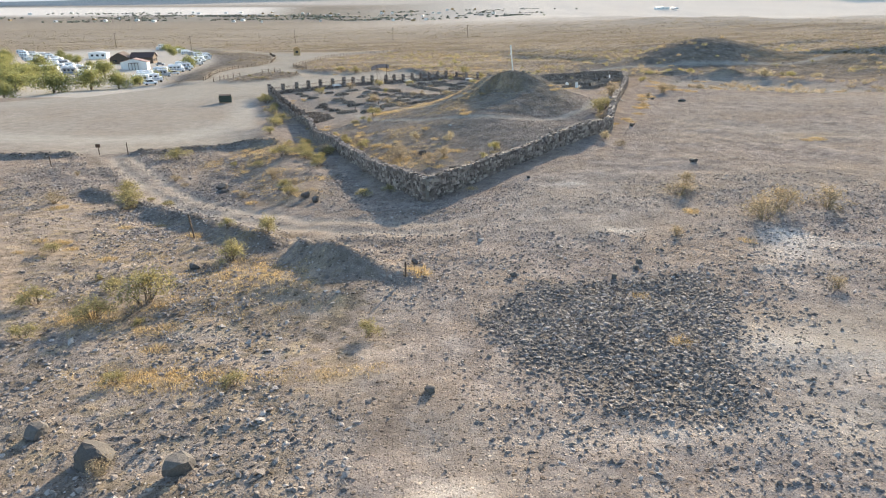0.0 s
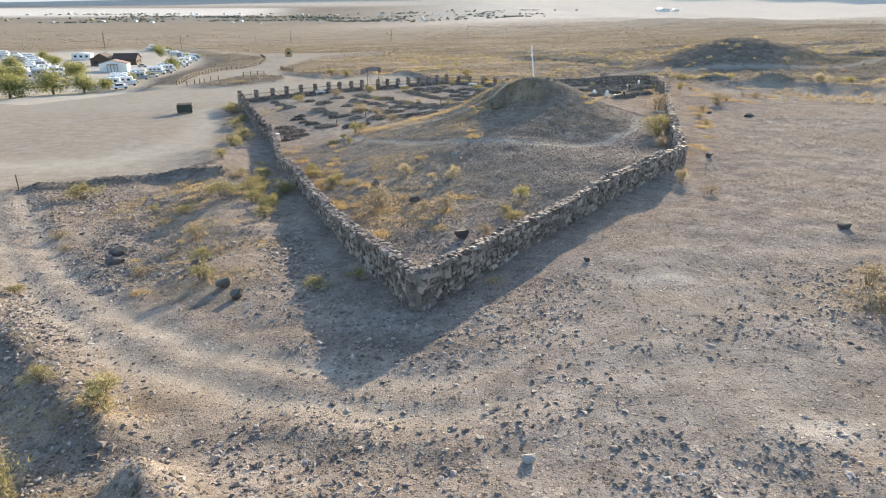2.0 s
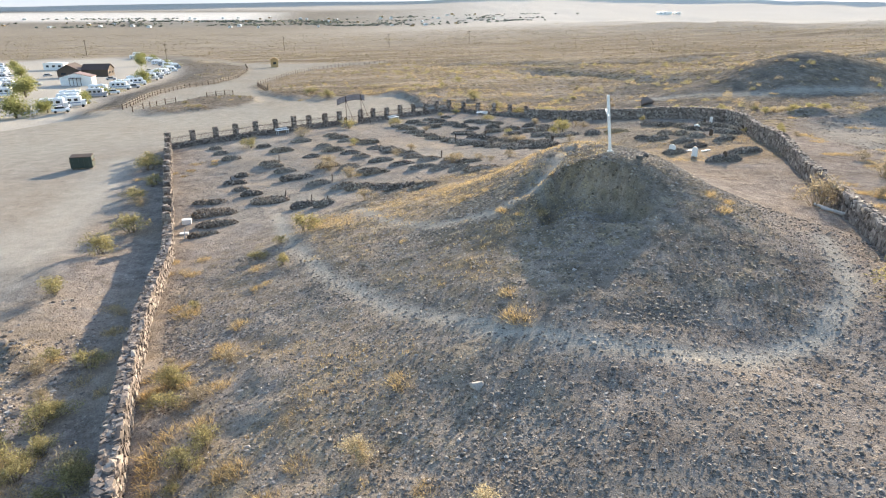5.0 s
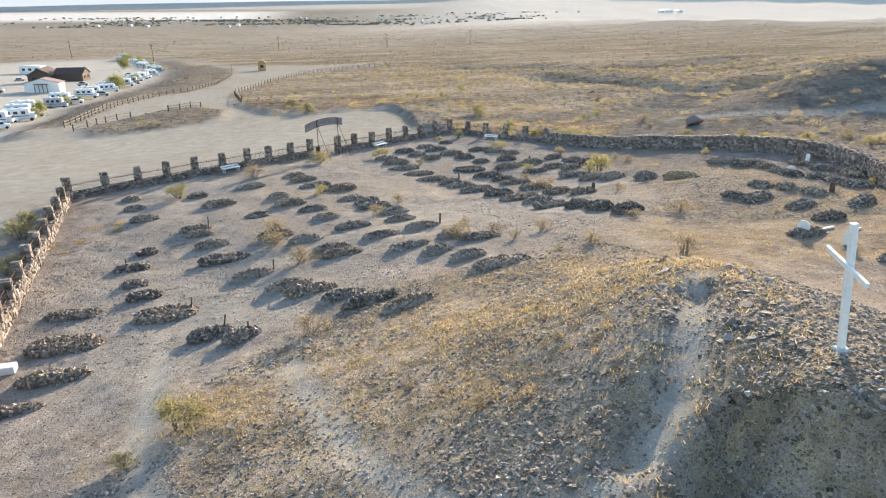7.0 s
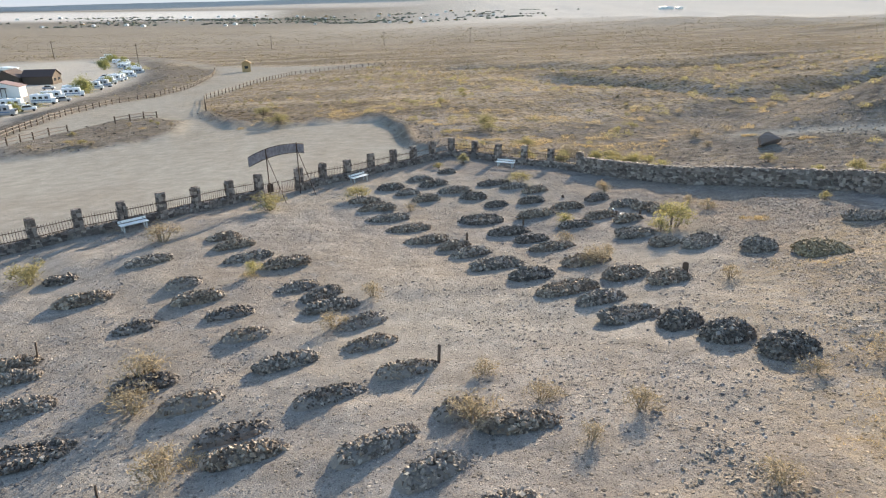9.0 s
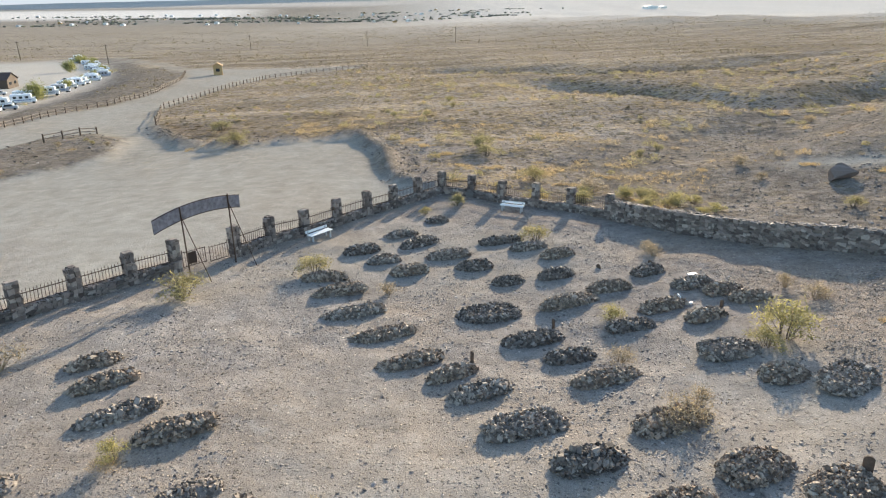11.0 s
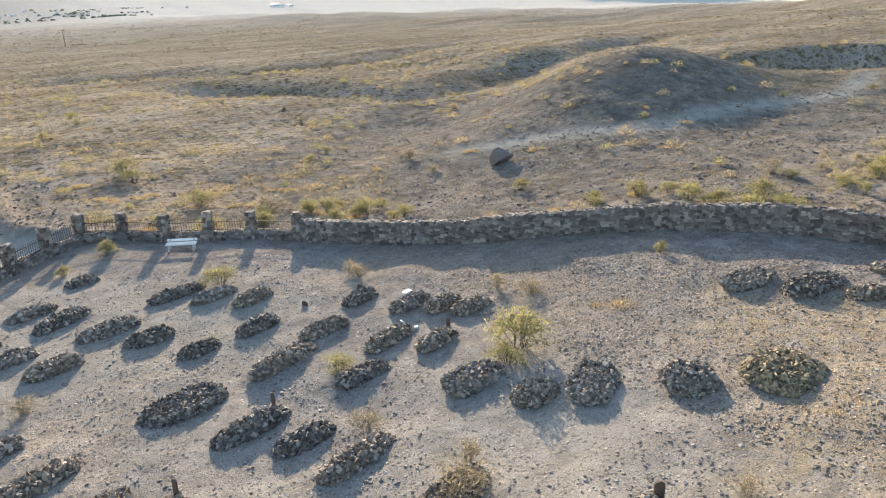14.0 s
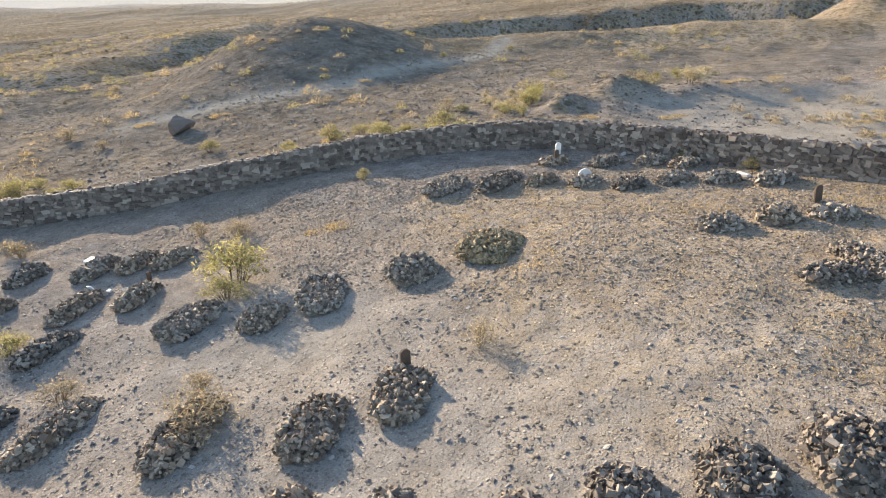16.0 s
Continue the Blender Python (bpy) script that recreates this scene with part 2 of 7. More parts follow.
def rocky(name, dark, light, scale=3.0, tint=None, rough=0.85, island=True):
    """Stone with a tone of its own for each piece, mottled and pitted."""
    m, n, l, b = nodes_of(name, rough)
    geo = n.new("ShaderNodeNewGeometry")
    info = n.new("ShaderNodeObjectInfo")
    add = n.new("ShaderNodeMath")
    add.operation = "ADD"
    l.new(geo.outputs["Random Per Island"], add.inputs[0])
    l.new(info.outputs["Random"], add.inputs[1])
    fr = n.new("ShaderNodeMath")
    fr.operation = "FRACT"
    l.new(add.outputs[0], fr.inputs[0])
    mid = tuple((p + q) / 2 for p, q in zip(dark, light))
    c = ramp(n, l, fr.outputs[0], [(0.0, dark), (0.45, mid), (0.8, light), (1.0, tint or light)])
    pos = geo.outputs["Position"]
    grain = noise_of(n, l, pos, scale * 6, 5, 0.7)
    c = mix(n, l, 0.45, c, ramp(n, l, grain, [(0.3, (0.45, 0.45, 0.45)), (0.7, (1.25, 1.22, 1.2))]), "MULTIPLY")
    l.new(c, b.inputs["Base Color"])
    bump_of(n, l, b, grain, 0.5, 0.03)
    return m


def plain(name, color, rough=0.6, metal=0.0, vary=0.25, scale=6.0):
    """Paint, wood or metal with blotches and fine dirt."""
    m, n, l, b = nodes_of(name, rough)
    geo = n.new("ShaderNodeNewGeometry")
    a = noise_of(n, l, geo.outputs["Position"], scale, 5, 0.65)
    c = mix(n, l, vary, color, ramp(n, l, a, [(0.3, tuple(0.4 * v for v in color)), (0.7, tuple(min(1, 1.25 * v) for v in color))]))
    l.new(c, b.inputs["Base Color"])
    b.inputs["Metallic"].default_value = metal
    bump_of(n, l, b, a, 0.2, 0.01)
    return m


def ground_material():
    m, n, l, b = nodes_of("desert_ground", 0.95)
    b.inputs["Specular IOR Level"].default_value = 0.0
    geo = n.new("ShaderNodeNewGeometry")
    pos = geo.outputs["Position"]

    def attr(name):
        a = n.new("ShaderNodeAttribute")
        a.attribute_name = name
        return a.outputs["Fac"]

    def cells(scale, flat=False):
        v = n.new("ShaderNodeTexVoronoi")
        if flat:
            v.voronoi_dimensions = "2D"
        v.inputs["Scale"].default_value = scale
        l.new(pos, v.inputs["Vector"])
        sep = n.new("ShaderNodeSeparateColor")
        l.new(v.outputs["Color"], sep.inputs["Color"])
        return v.outputs["Distance"], sep.outputs["Red"]

    def calc(op, a, c):
        x = n.new("ShaderNodeMath")
        x.operation = op
        for value, socket in ((a, x.inputs[0]), (c, x.inputs[1])):
            if isinstance(value, (int, float)):
                socket.default_value = value
            else:
                l.new(value, socket)
        return x.outputs[0]

    def tone(fac, *stops):
        return ramp(n, l, fac, [(p, (v, v, v)) for p, v in stops])

    big = noise_of(n, l, pos, 0.13, 5, 0.6)
    mid = noise_of(n, l, pos, 0.8, 7, 0.72)
    patch = noise_of(n, l, pos, 1.7, 7, 0.7)
    fine = noise_of(n, l, pos, 22.0, 5, 0.75)
    soil = ramp(n, l, mid, [(0.34, (0.19, 0.162, 0.142)), (0.5, (0.26, 0.226, 0.2)), (0.66, (0.34, 0.299, 0.265))])
    soil = mix(n, l, tone(big, (0.45, 0), (0.6, 0.7)), soil, (0.285, 0.232, 0.182))
    # thin crusts of pale silt and drifts of dark grit
    soil = mix(n, l, tone(patch, (0.54, 0), (0.64, 0.75)), soil, (0.36, 0.318, 0.274))
    soil = mix(n, l, tone(patch, (0.34, 0.7), (0.45, 0)), soil, (0.135, 0.113, 0.098))
    pale = ramp(n, l, mid, [(0.34, (0.255, 0.24, 0.21)), (0.66, (0.348, 0.328, 0.288))])
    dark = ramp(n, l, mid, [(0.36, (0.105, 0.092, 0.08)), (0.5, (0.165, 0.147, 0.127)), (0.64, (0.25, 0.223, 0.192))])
    straw = ramp(n, l, mid, [(0.36, (0.265, 0.19, 0.103)), (0.64, (0.4, 0.3, 0.168))])
    fan = ramp(n, l, mid, [(0.36, (0.125, 0.104, 0.084)), (0.5, (0.21, 0.178, 0.146)), (0.64, (0.32, 0.274, 0.224))])
    # the plain: grey rubble pavements among brown soil, dotted with low growth
    rubble = ramp(n, l, fine, [(0.3, (0.14, 0.124, 0.112)), (0.7, (0.34, 0.306, 0.276))])
    fan = mix(n, l, tone(noise_of(n, l, pos, 0.16, 6, 0.68), (0.44, 0), (0.54, 1)), fan, rubble)
    for scale, reach in ((0.5, 0.34), (1.1, 0.42), (2.6, 0.5)):
        dd, rr = cells(scale, True)
        spot = calc("MULTIPLY", tone(dd, (reach * 0.5, 1), (reach, 0)), tone(rr, (0.45, 0), (0.5, 1)))
        fan = mix(n, l, calc("MULTIPLY", spot, 0.85), fan, ramp(n, l, rr, [(0.5, (0.05, 0.043, 0.027)), (0.72, (0.115, 0.098, 0.058)), (0.84, (0.25, 0.207, 0.132)), (1.0, (0.35, 0.288, 0.18))]))
    # long bands of scrub and bare flats across the slope of the plain
    stretch = n.new("ShaderNodeMapping")
    stretch.inputs["Scale"].default_value = (0.012, 0.05, 0)
    l.new(pos, stretch.inputs["Vector"])
    band = noise_of(n, l, stretch.outputs["Vector"], 1.0, 8, 0.72)
    fan = mix(n, l, 1.0, fan, ramp(n, l, band, [(0.34, (0.75, 0.7, 0.64)), (0.5, (1.2, 1.16, 1.1)), (0.66, (1.75, 1.67, 1.55))]), "MULTIPLY")
    c = mix(n, l, attr("fan"), soil, fan)
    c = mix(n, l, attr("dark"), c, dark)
    tuft = tone(noise_of(n, l, pos, 2.6, 5, 0.7), (0.42, 0.15), (0.58, 1))
    c = mix(n, l, calc("MULTIPLY", attr("straw"), tuft), c, straw)
    # pale and white also carry the haze painted over the far plain
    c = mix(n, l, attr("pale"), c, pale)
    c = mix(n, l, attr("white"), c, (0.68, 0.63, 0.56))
    # pebbles of three sizes lying apart on the soil, fewer on the trodden ground
    stony = calc("SUBTRACT", 1.0, calc("MULTIPLY", attr("pale"), 0.7))
    lift = calc("MULTIPLY", fine, 0.012)
    for scale, reach, share, rise in ((7.0, 0.42, 0.72, 0.06), (15.0, 0.42, 0.5, 0.03), (34.0, 0.45, 0.4, 0.012)):
        v = n.new("ShaderNodeTexVoronoi")
        v.inputs["Scale"].default_value = scale
        l.new(pos, v.inputs["Vector"])
        sep = n.new("ShaderNodeSeparateColor")
        l.new(v.outputs["Color"], sep.inputs["Color"])
        lies = calc("MULTIPLY", tone(v.outputs["Distance"], (reach * 0.7, 1), (reach, 0)), tone(sep.outputs["Red"], (share, 0), (share + 0.04, 1)))
        lies = calc("MULTIPLY", lies, stony)
        own = ramp(n, l, sep.outputs["Green"], [(0.0, (0.38, 0.37, 0.36)), (0.4, (0.75, 0.73, 0.71)), (0.75, (1.2, 1.17, 1.13)), (1.0, (1.95, 1.88, 1.79))])
        c = mix(n, l, calc("MULTIPLY", lies, 0.85), c, own, "MULTIPLY")
        lift = calc("ADD", lift, calc("MULTIPLY", lies, rise))
    c = mix(n, l, 0.5, c, tone(fine, (0.35, 0.62), (0.65, 1.55)), "MULTIPLY")
    l.new(c, b.inputs["Base Color"])
    # hummocks and hollows a hand deep, flattened where the ground is trodden
    relief = calc("MULTIPLY", noise_of(n, l, pos, 1.1, 7, 0.62), 0.16)
    relief = calc("MULTIPLY", relief, calc("SUBTRACT", 1.0, calc("MULTIPLY", attr("pale"), 0.97)))
    bump_of(n, l, b, calc("ADD", lift, relief), 0.9, 1.0)
    return m


M_GROUND = ground_material()
M_STONE = rocky("grave_stone", (0.11, 0.09, 0.072), (0.37, 0.31, 0.25), 4.0, (0.52, 0.45, 0.37))
M_STONE_DARK = rocky("dark_grave_stone", (0.065, 0.053, 0.044), (0.25, 0.207, 0.168), 4.0, (0.46, 0.4, 0.335))
M_STONE_BROWN = rocky("brown_grave_stone", (0.12, 0.088, 0.064), (0.39, 0.308, 0.228), 4.0, (0.52, 0.435, 0.34))
M_YELLOW = rocky("ochre_stone", (0.16, 0.12, 0.07), (0.42, 0.33, 0.2), 4.0)
M_WALL = rocky("wall_stone", (0.085, 0.066, 0.057), (0.3, 0.247, 0.212), 3.0, (0.43, 0.37, 0.315))
M_CHIP = rocky("gravel", (0.115, 0.099, 0.089), (0.29, 0.256, 0.228), 6.0, (0.47, 0.43, 0.39))
M_MORTAR = plain("mortar", (0.215, 0.187, 0.162), 0.95, 0, 0.5, 9)
M_EARTH = rocky("grave_earth", (0.23, 0.195, 0.163), (0.27, 0.232, 0.195), 2.5)
M_IRON = plain("rusty_iron", (0.09, 0.06, 0.045), 0.7, 0.5, 0.5, 30)
M_WOOD = plain("weathered_wood", (0.10, 0.07, 0.05), 0.85, 0, 0.5, 20)
M_WHITE = plain("white_paint", (0.78, 0.77, 0.74), 0.55, 0, 0.15, 10)
M_BOARD = plain("pale_board", (0.5, 0.49, 0.47), 0.7, 0, 0.4, 10)
M_GREEN = plain("dumpster_green", (0.03, 0.045, 0.035), 0.5, 0.1, 0.3, 5)


# ---- building helpers ----
def mesh_np(name, V, F):
    """A mesh from arrays; all faces have the same number of corners."""
    me = bpy.data.meshes.new(name)
    F = np.asarray(F, np.int32)
    me.vertices.add(len(V))
    me.vertices.foreach_set("co", np.asarray(V, np.float32).ravel())
    me.loops.add(F.size)
    me.loops.foreach_set("vertex_index", F.ravel())
    me.polygons.add(len(F))
    me.polygons.foreach_set("loop_start", np.arange(0, F.size, F.shape[1], dtype=np.int32))
    me.update(calc_edges=True)
    me.shade_flat()
    return me


def obj(name, me, material, parent=None, m=None, label="", kind=""):
    ob = new(name, me)
    if material and not me.materials:
        me.materials.append(material)
    if parent:
        ob.parent = parent
    if m is not None:
        ob.matrix_basis = m
    return tagged(ob, label, kind=kind)


def part(name, bm, material, parent, label="", m=None):
    me = bpy.data.meshes.new(name)
    bm.to_mesh(me)
    bm.free()
    return obj(name, me, material, parent, m, label)


def thing(name, m, label, category, group="", kind=""):
    ob = new(name)
    ob.matrix_basis = m
    ob.empty_display_size = 0.2
    return tagged(ob, label, category, group, kind)


def box(bm, cx, cy, cz, sx, sy, sz, bevel=0.0, turn=None):
    r = bmesh.ops.create_cube(bm, size=1.0)
    bmesh.ops.scale(bm, vec=(sx, sy, sz), verts=r["verts"])
    if bevel:
        edges = list({e for v in r["verts"] for e in v.link_edges})
        r = bmesh.ops.bevel(bm, geom=edges, offset=bevel, segments=1, affect="EDGES")
    if turn:
        bmesh.ops.rotate(bm, matrix=turn.to_3x3(), verts=r["verts"])
    bmesh.ops.translate(bm, vec=(cx, cy, cz), verts=r["verts"])
    return r["verts"]


def rod(bm, a, b, r0, r1=None, sides=6):
    a, b = Vector(a), Vector(b)
    d = b - a
    r = bmesh.ops.create_cone(bm, cap_ends=True, segments=sides, radius1=r0, radius2=r0 if r1 is None else r1, depth=d.length)
    m = Matrix.Translation((a + b) / 2) @ d.to_track_quat("Z", "Y").to_matrix().to_4x4()
    bmesh.ops.transform(bm, matrix=m, verts=r["verts"])


def rock_shape(rng, level=1, cuts=5, deep=0.22):
    bm = bmesh.new()
    bmesh.ops.create_icosphere(bm, subdivisions=level, radius=1.0)
    V = np.array([v.co[:] for v in bm.verts])
    F = np.array([[v.index for v in f.verts] for f in bm.faces])
    bm.free()
    for _ in range(cuts):
        d = rng.normal(size=3)
        d /= np.linalg.norm(d)
        c = rng.uniform(deep, deep + 0.38)
        s = V @ d
        V = V - np.outer(np.clip(s - c, 0, None), d)
    V = V * (1 + rng.uniform(-0.05, 0.05, (len(V), 1)))
    return V * (0.9 / np.abs(V).mean(0) * 0.42), F


RNG = np.random.default_rng(7)
ROCKS = [rock_shape(RNG, 1, 6) for _ in range(10)]
LUMPS = [rock_shape(RNG, 2, 7) for _ in range(8)]
CORNERS = np.array([(a, b, c) for a in (-1, 1) for b in (-1, 1) for c in (-1, 1)], float)
SIDES = np.array([(0, 1, 3, 2), (4, 6, 7, 5), (0, 4, 5, 1), (2, 3, 7, 6), (0, 2, 6, 4), (1, 5, 7, 3)])
SIDES = np.concatenate([SIDES[:, [0, 1, 2]], SIDES[:, [0, 2, 3]]])
SPLITS = [(CORNERS * RNG.uniform(0.7, 1.1, (8, 3)), SIDES) for _ in range(14)]
SHARDS = [(CORNERS * RNG.uniform(0.55, 1.2, (8, 3)), SIDES) for _ in range(16)]
CRAGS = [(CORNERS * RNG.uniform(0.3, 1.3, (8, 3)), SIDES) for _ in range(18)]


def turns(rng, n, tilt):
    """n rotation matrices: any heading, with a limited tilt."""
    a, b, c = rng.uniform(0, 2 * np.pi, n), rng.uniform(-tilt, tilt, n), rng.uniform(-tilt, tilt, n)
    R = np.zeros((n, 3, 3))
    ca, sa, cb, sb, cc, sc = np.cos(a), np.sin(a), np.cos(b), np.sin(b), np.cos(c), np.sin(c)
    R[:, 0] = np.stack([ca * cb, ca * sb * sc - sa * cc, ca * sb * cc + sa * sc], 1)
    R[:, 1] = np.stack([sa * cb, sa * sb * sc + ca * cc, sa * sb * cc - ca * sc], 1)
    R[:, 2] = np.stack([-sb, cb * sc, cb * cc], 1)
    return R


def heap(shapes, rng, P, S, R):
    """Vertices and faces of many pieces: places P, half sizes S and turns R."""
    VV, FF, off = [], [], 0
    pick = rng.integers(0, len(shapes), len(P))
    for k, (V, F) in enumerate(shapes):
        idx = np.nonzero(pick == k)[0]
        if not len(idx):
            continue
        W = np.einsum("nij,nvj->nvi", R[idx], V[None] * S[idx][:, None, :]) + P[idx][:, None, :]
        VV.append(W.reshape(-1, 3))
        FF.append((F[None] + (off + np.arange(len(idx)) * len(V))[:, None, None]).reshape(-1, F.shape[1]))
        off += len(idx) * len(V)
    return np.concatenate(VV), np.concatenate(FF)


def on_ground(x, y, lift=0.0, turn=0.0):
    return pose(x, y, float(ground(x, y)) + lift, 0, 0, turn)


# ---- the ground sheet ----
def axis(lo, hi, fine, reach_lo, reach_hi, grow=1.09):
    mid = list(np.arange(lo, hi + 1e-6, fine))
    for end, sign, reach in ((hi, 1, reach_hi), (lo, -1, reach_lo)):
        step, v, extra = fine, end, []
        while abs(v - end) < reach:
            step *= grow
            v += sign * step
            extra.append(v)
        mid = mid + extra if sign > 0 else extra[::-1] + mid
    return np.array(mid)


BEYOND = [(4, 134), (14, 128), (24.5, 118), (31, 108), (32, 96), (40, 106), (60, 100), (90, 90), (160, 80), (200, 300), (-20, 300), (-28, 180), (-20, 162), (-3, 163), (1, 148)]
RISE = [(9, 79), (15, 80), (24, 82), (27, 91), (28.5, 100), (22, 106), (15, 101), (11, 97)]


DARK_PATCH = [(9.9, 21.3), (9.4, 18.0), (7.8, 13.7), (6.9, 12.4), (4.6, 13.0), (3.0, 15.1), (1.8, 18.9), (4.1, 21.2)]


def masks(x, y):
    sweep = vnoise(x + 0.5 * y, 0.3 * y - 0.2 * x, 5, 22)
    lot = region(x, y, LOT, 1.2) * (1 - region(x, y, ISLAND, 1.0))
    yard = region(x, y, YARD, 3.0)
    n1, n2 = vnoise(x, y, 7, 11), vnoise(x, y, 2.3, 12)
    patch = n1 * 0.6 + n2 * 0.5
    ruts = line_dist(x, y, TRACK)
    track = (1 - 0.85 * smooth(-1, 5, x)) * np.exp(-(ruts / 1.6) ** 6) * (0.25 + 0.4 * np.exp(-((ruts - 0.8) / 0.35) ** 2) + 0.1 * n2)
    paths = np.maximum(np.exp(-(line_dist(x, y, HILL_PATH) / 0.45) ** 3), np.exp(-(line_dist(x, y, LOOP_PATH) / 0.48) ** 3))
    ridge = np.exp(-(line_dist(x, y, RIDGE_TRACK) / 1.3) ** 2)
    camp = region(x, y, CAMP, 3)
    white = np.maximum(0.02 * paths, 0.12 * lot * np.exp(-(line_dist(x, y, LOT_SWEEP) / 2.2) ** 2))
    pale = np.max([lot * (0.58 + 0.3 * smooth(92, 112, y) + 0.16 * sweep + 0.34 * np.exp(-((line_dist(x, y, LOT_SWEEP) - 1.2) / 1.6) ** 2)), yard * (0.16 + 0.2 * n1), track, paths, ridge, camp * 0.95], axis=0)
    plot = [(-12, 78), (-4, 82), (6, 86), (14, 92), (27, 92), (29, 102), (12, 124), (2, 129), (-22, 107)]
    pale = np.maximum(pale, region(x, y, SAND_WASH, 2) * 0.6)
    pale = np.maximum(pale, region(x, y, plot, 4) * (0.4 + 0.22 * n1) * (1 - 0.85 * smooth(13, 18, x)))
    def spots(rows):
        return np.max([v * np.exp(-((x - a) / p) ** 2 - ((y - b) / q) ** 2) for a, b, p, q, v in rows], axis=0) * np.clip(0.75 + 0.6 * n2, 0, 1)

    # the spot at (-10.5, 14.5) paints the shade of a hollow
    dark = np.max([region(x, y, DARK_PATCH, 0.5) * 0.95, spots([(-10.5, 14.5, 1.6, 2.2, 1), (-9.8, 25.3, 1.5, 0.7, 0.9), (-10.5, 20.3, 1.6, 0.8, 0.8), (-3, 13, 7, 1.2, 0.6), (8, 27.5, 1.6, 0.7, 0.7), (-5, 18.6, 3, 0.6, 0.6)]),
                   region(x, y, [(3, 40), (13, 49), (14.5, 62), (10, 68), (5, 62), (2, 50)], 2) * (0.5 + 0.25 * n2),
                   np.exp(-(line_dist(x, y, NEAR_BERM) / 1.4) ** 2) * 0.5], axis=0)
    dark = np.maximum(dark, region(x, y, [(12, 132), (32, 109), (46, 113), (62, 113), (80, 118), (82, 150), (40, 168), (16, 150)], 4) * (0.72 + 0.35 * n2))
    side = line_dist(x, y, TRACK)
    dark = np.maximum(dark, np.exp(-(line_dist(x, y, BACK_BERM) / 1.3) ** 2) * 0.8)
    edge = np.min([line_dist(x, y, LOT_EDGE), line_dist(x, y, LOT_EDGE_WEST), line_dist(x, y, LEFT_BERM)], axis=0)
    dark = np.maximum(dark, np.exp(-(edge / 1.1) ** 2) * 0.85)
    dark = np.maximum(dark, region(x, y, ISLAND, 1.5) * (0.7 + 0.3 * n2))
    dark = np.maximum(dark, np.exp(-((side - 2.4) / 0.6) ** 2) * (x < 2) * (0.55 + 0.4 * n2))
    dark = np.maximum(dark, region(x, y, [(-24, 58), (-16, 64), (-12, 62), (-3, 40), (-3, 35), (-10, 36)], 2) * np.clip(0.05 + 0.5 * n2, 0, 1))
    dark = np.maximum(dark, region(x, y, [(-3, 62), (3, 57), (14, 57), (14, 67), (9, 68), (3, 68.5), (-3, 70), (-6, 74), (-5, 67)], 1.2) * (0.3 + 0.3 * n2))
    dark = np.maximum(dark, region(x, y, [(-52, 150), (-58, 184), (-58, 200), (-54, 229), (-62, 270), (-75, 315), (-102, 365), (-90, 290), (-76, 235), (-66, 190), (-58, 160)], 1.5) * 0.75)
    straw = np.max([region(x, y, [(-13, 16), (-2, 14), (0, 20), (-6, 27), (-14, 27)], 2) * (0.12 + 0.5 * patch),
                    spots([(-8, 15.9, 2.0, 0.8, 1), (-4.9, 15.4, 2.4, 0.7, 0.9), (-2.3, 15.6, 1.8, 0.5, 0.8), (-9, 21, 1.5, 1.2, 0.7), (-11.4, 20.3, 1.6, 1.2, 0.8), (-13.8, 29, 3, 1.6, 0.7), (-8.6, 29.4, 2, 0.9, 0.9), (-1.6, 24.4, 2.2, 0.5, 0.8), (13, 33.5, 2.2, 0.8, 0.8), (28, 47.7, 2, 1, 0.7)]),
                    region(x, y, [(-2, 40), (1, 44), (0, 56), (-6, 66), (-11, 72), (-7, 56)], 2.5) * (0.35 + 0.7 * patch),
                    region(x, y, [(-3, 76), (4, 72), (9, 78), (8, 85), (2, 84)], 2.5) * (0.35 + 0.5 * patch),
                    region(x, y, [(-22, 60), (-16, 64), (-9, 50), (-3, 37), (-8, 36)], 2) * (0.2 + 0.7 * patch),
                    region(x, y, [(2, 136), (22, 133), (32, 150), (10, 175), (-20, 178), (-14, 162)], 6) * (0.1 + 0.7 * patch) * (1 - np.exp(-(line_dist(x, y, BACK_BERM) / 3) ** 2))], axis=0)
    straw = np.maximum(straw, region(x, y, RISE, 2) * (0.55 + 0.3 * n1))
    dark = np.maximum(dark, region(x, y, RISE, 2) * np.clip(0.2 + 0.4 * n2, 0, 0.6))
    straw = np.maximum(straw, region(x, y, [(5, 66), (9, 65.5), (13, 68), (13, 76), (10, 82), (4, 80), (-2, 78), (1, 72)], 2) * (0.5 + 0.4 * patch))
    straw = np.maximum(straw, region(x, y, [(-7, 77), (-5, 68), (-1, 62), (4, 60), (5, 66), (0, 74)], 1.5) * (0.35 + 0.5 * patch))
    straw = np.maximum(straw, region(x, y, SAND_WASH, 2) * np.clip(0.7 * patch, 0, 0.4))
    straw = np.maximum(straw, np.exp(-(line_dist(x, y, MESA) / 8) ** 2) * 0.6)
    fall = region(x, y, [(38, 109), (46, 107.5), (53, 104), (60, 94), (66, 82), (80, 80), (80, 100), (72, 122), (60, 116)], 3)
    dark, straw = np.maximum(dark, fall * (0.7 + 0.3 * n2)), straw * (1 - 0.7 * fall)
    straw = straw * (1 - np.exp(-(line_dist(x, y, NEAR_BERM) / 1.3) ** 2))
    d = np.hypot(x, y)
    beyond = region(x, y, BEYOND, 1.5)
    fan = np.maximum(smooth(122, 165, d) * (1 - camp), 0.85 * beyond) * (1 - region(x, y, SAND_WASH, 3))
    fan = np.maximum(fan, region(x, y, ISLAND, 1.0))
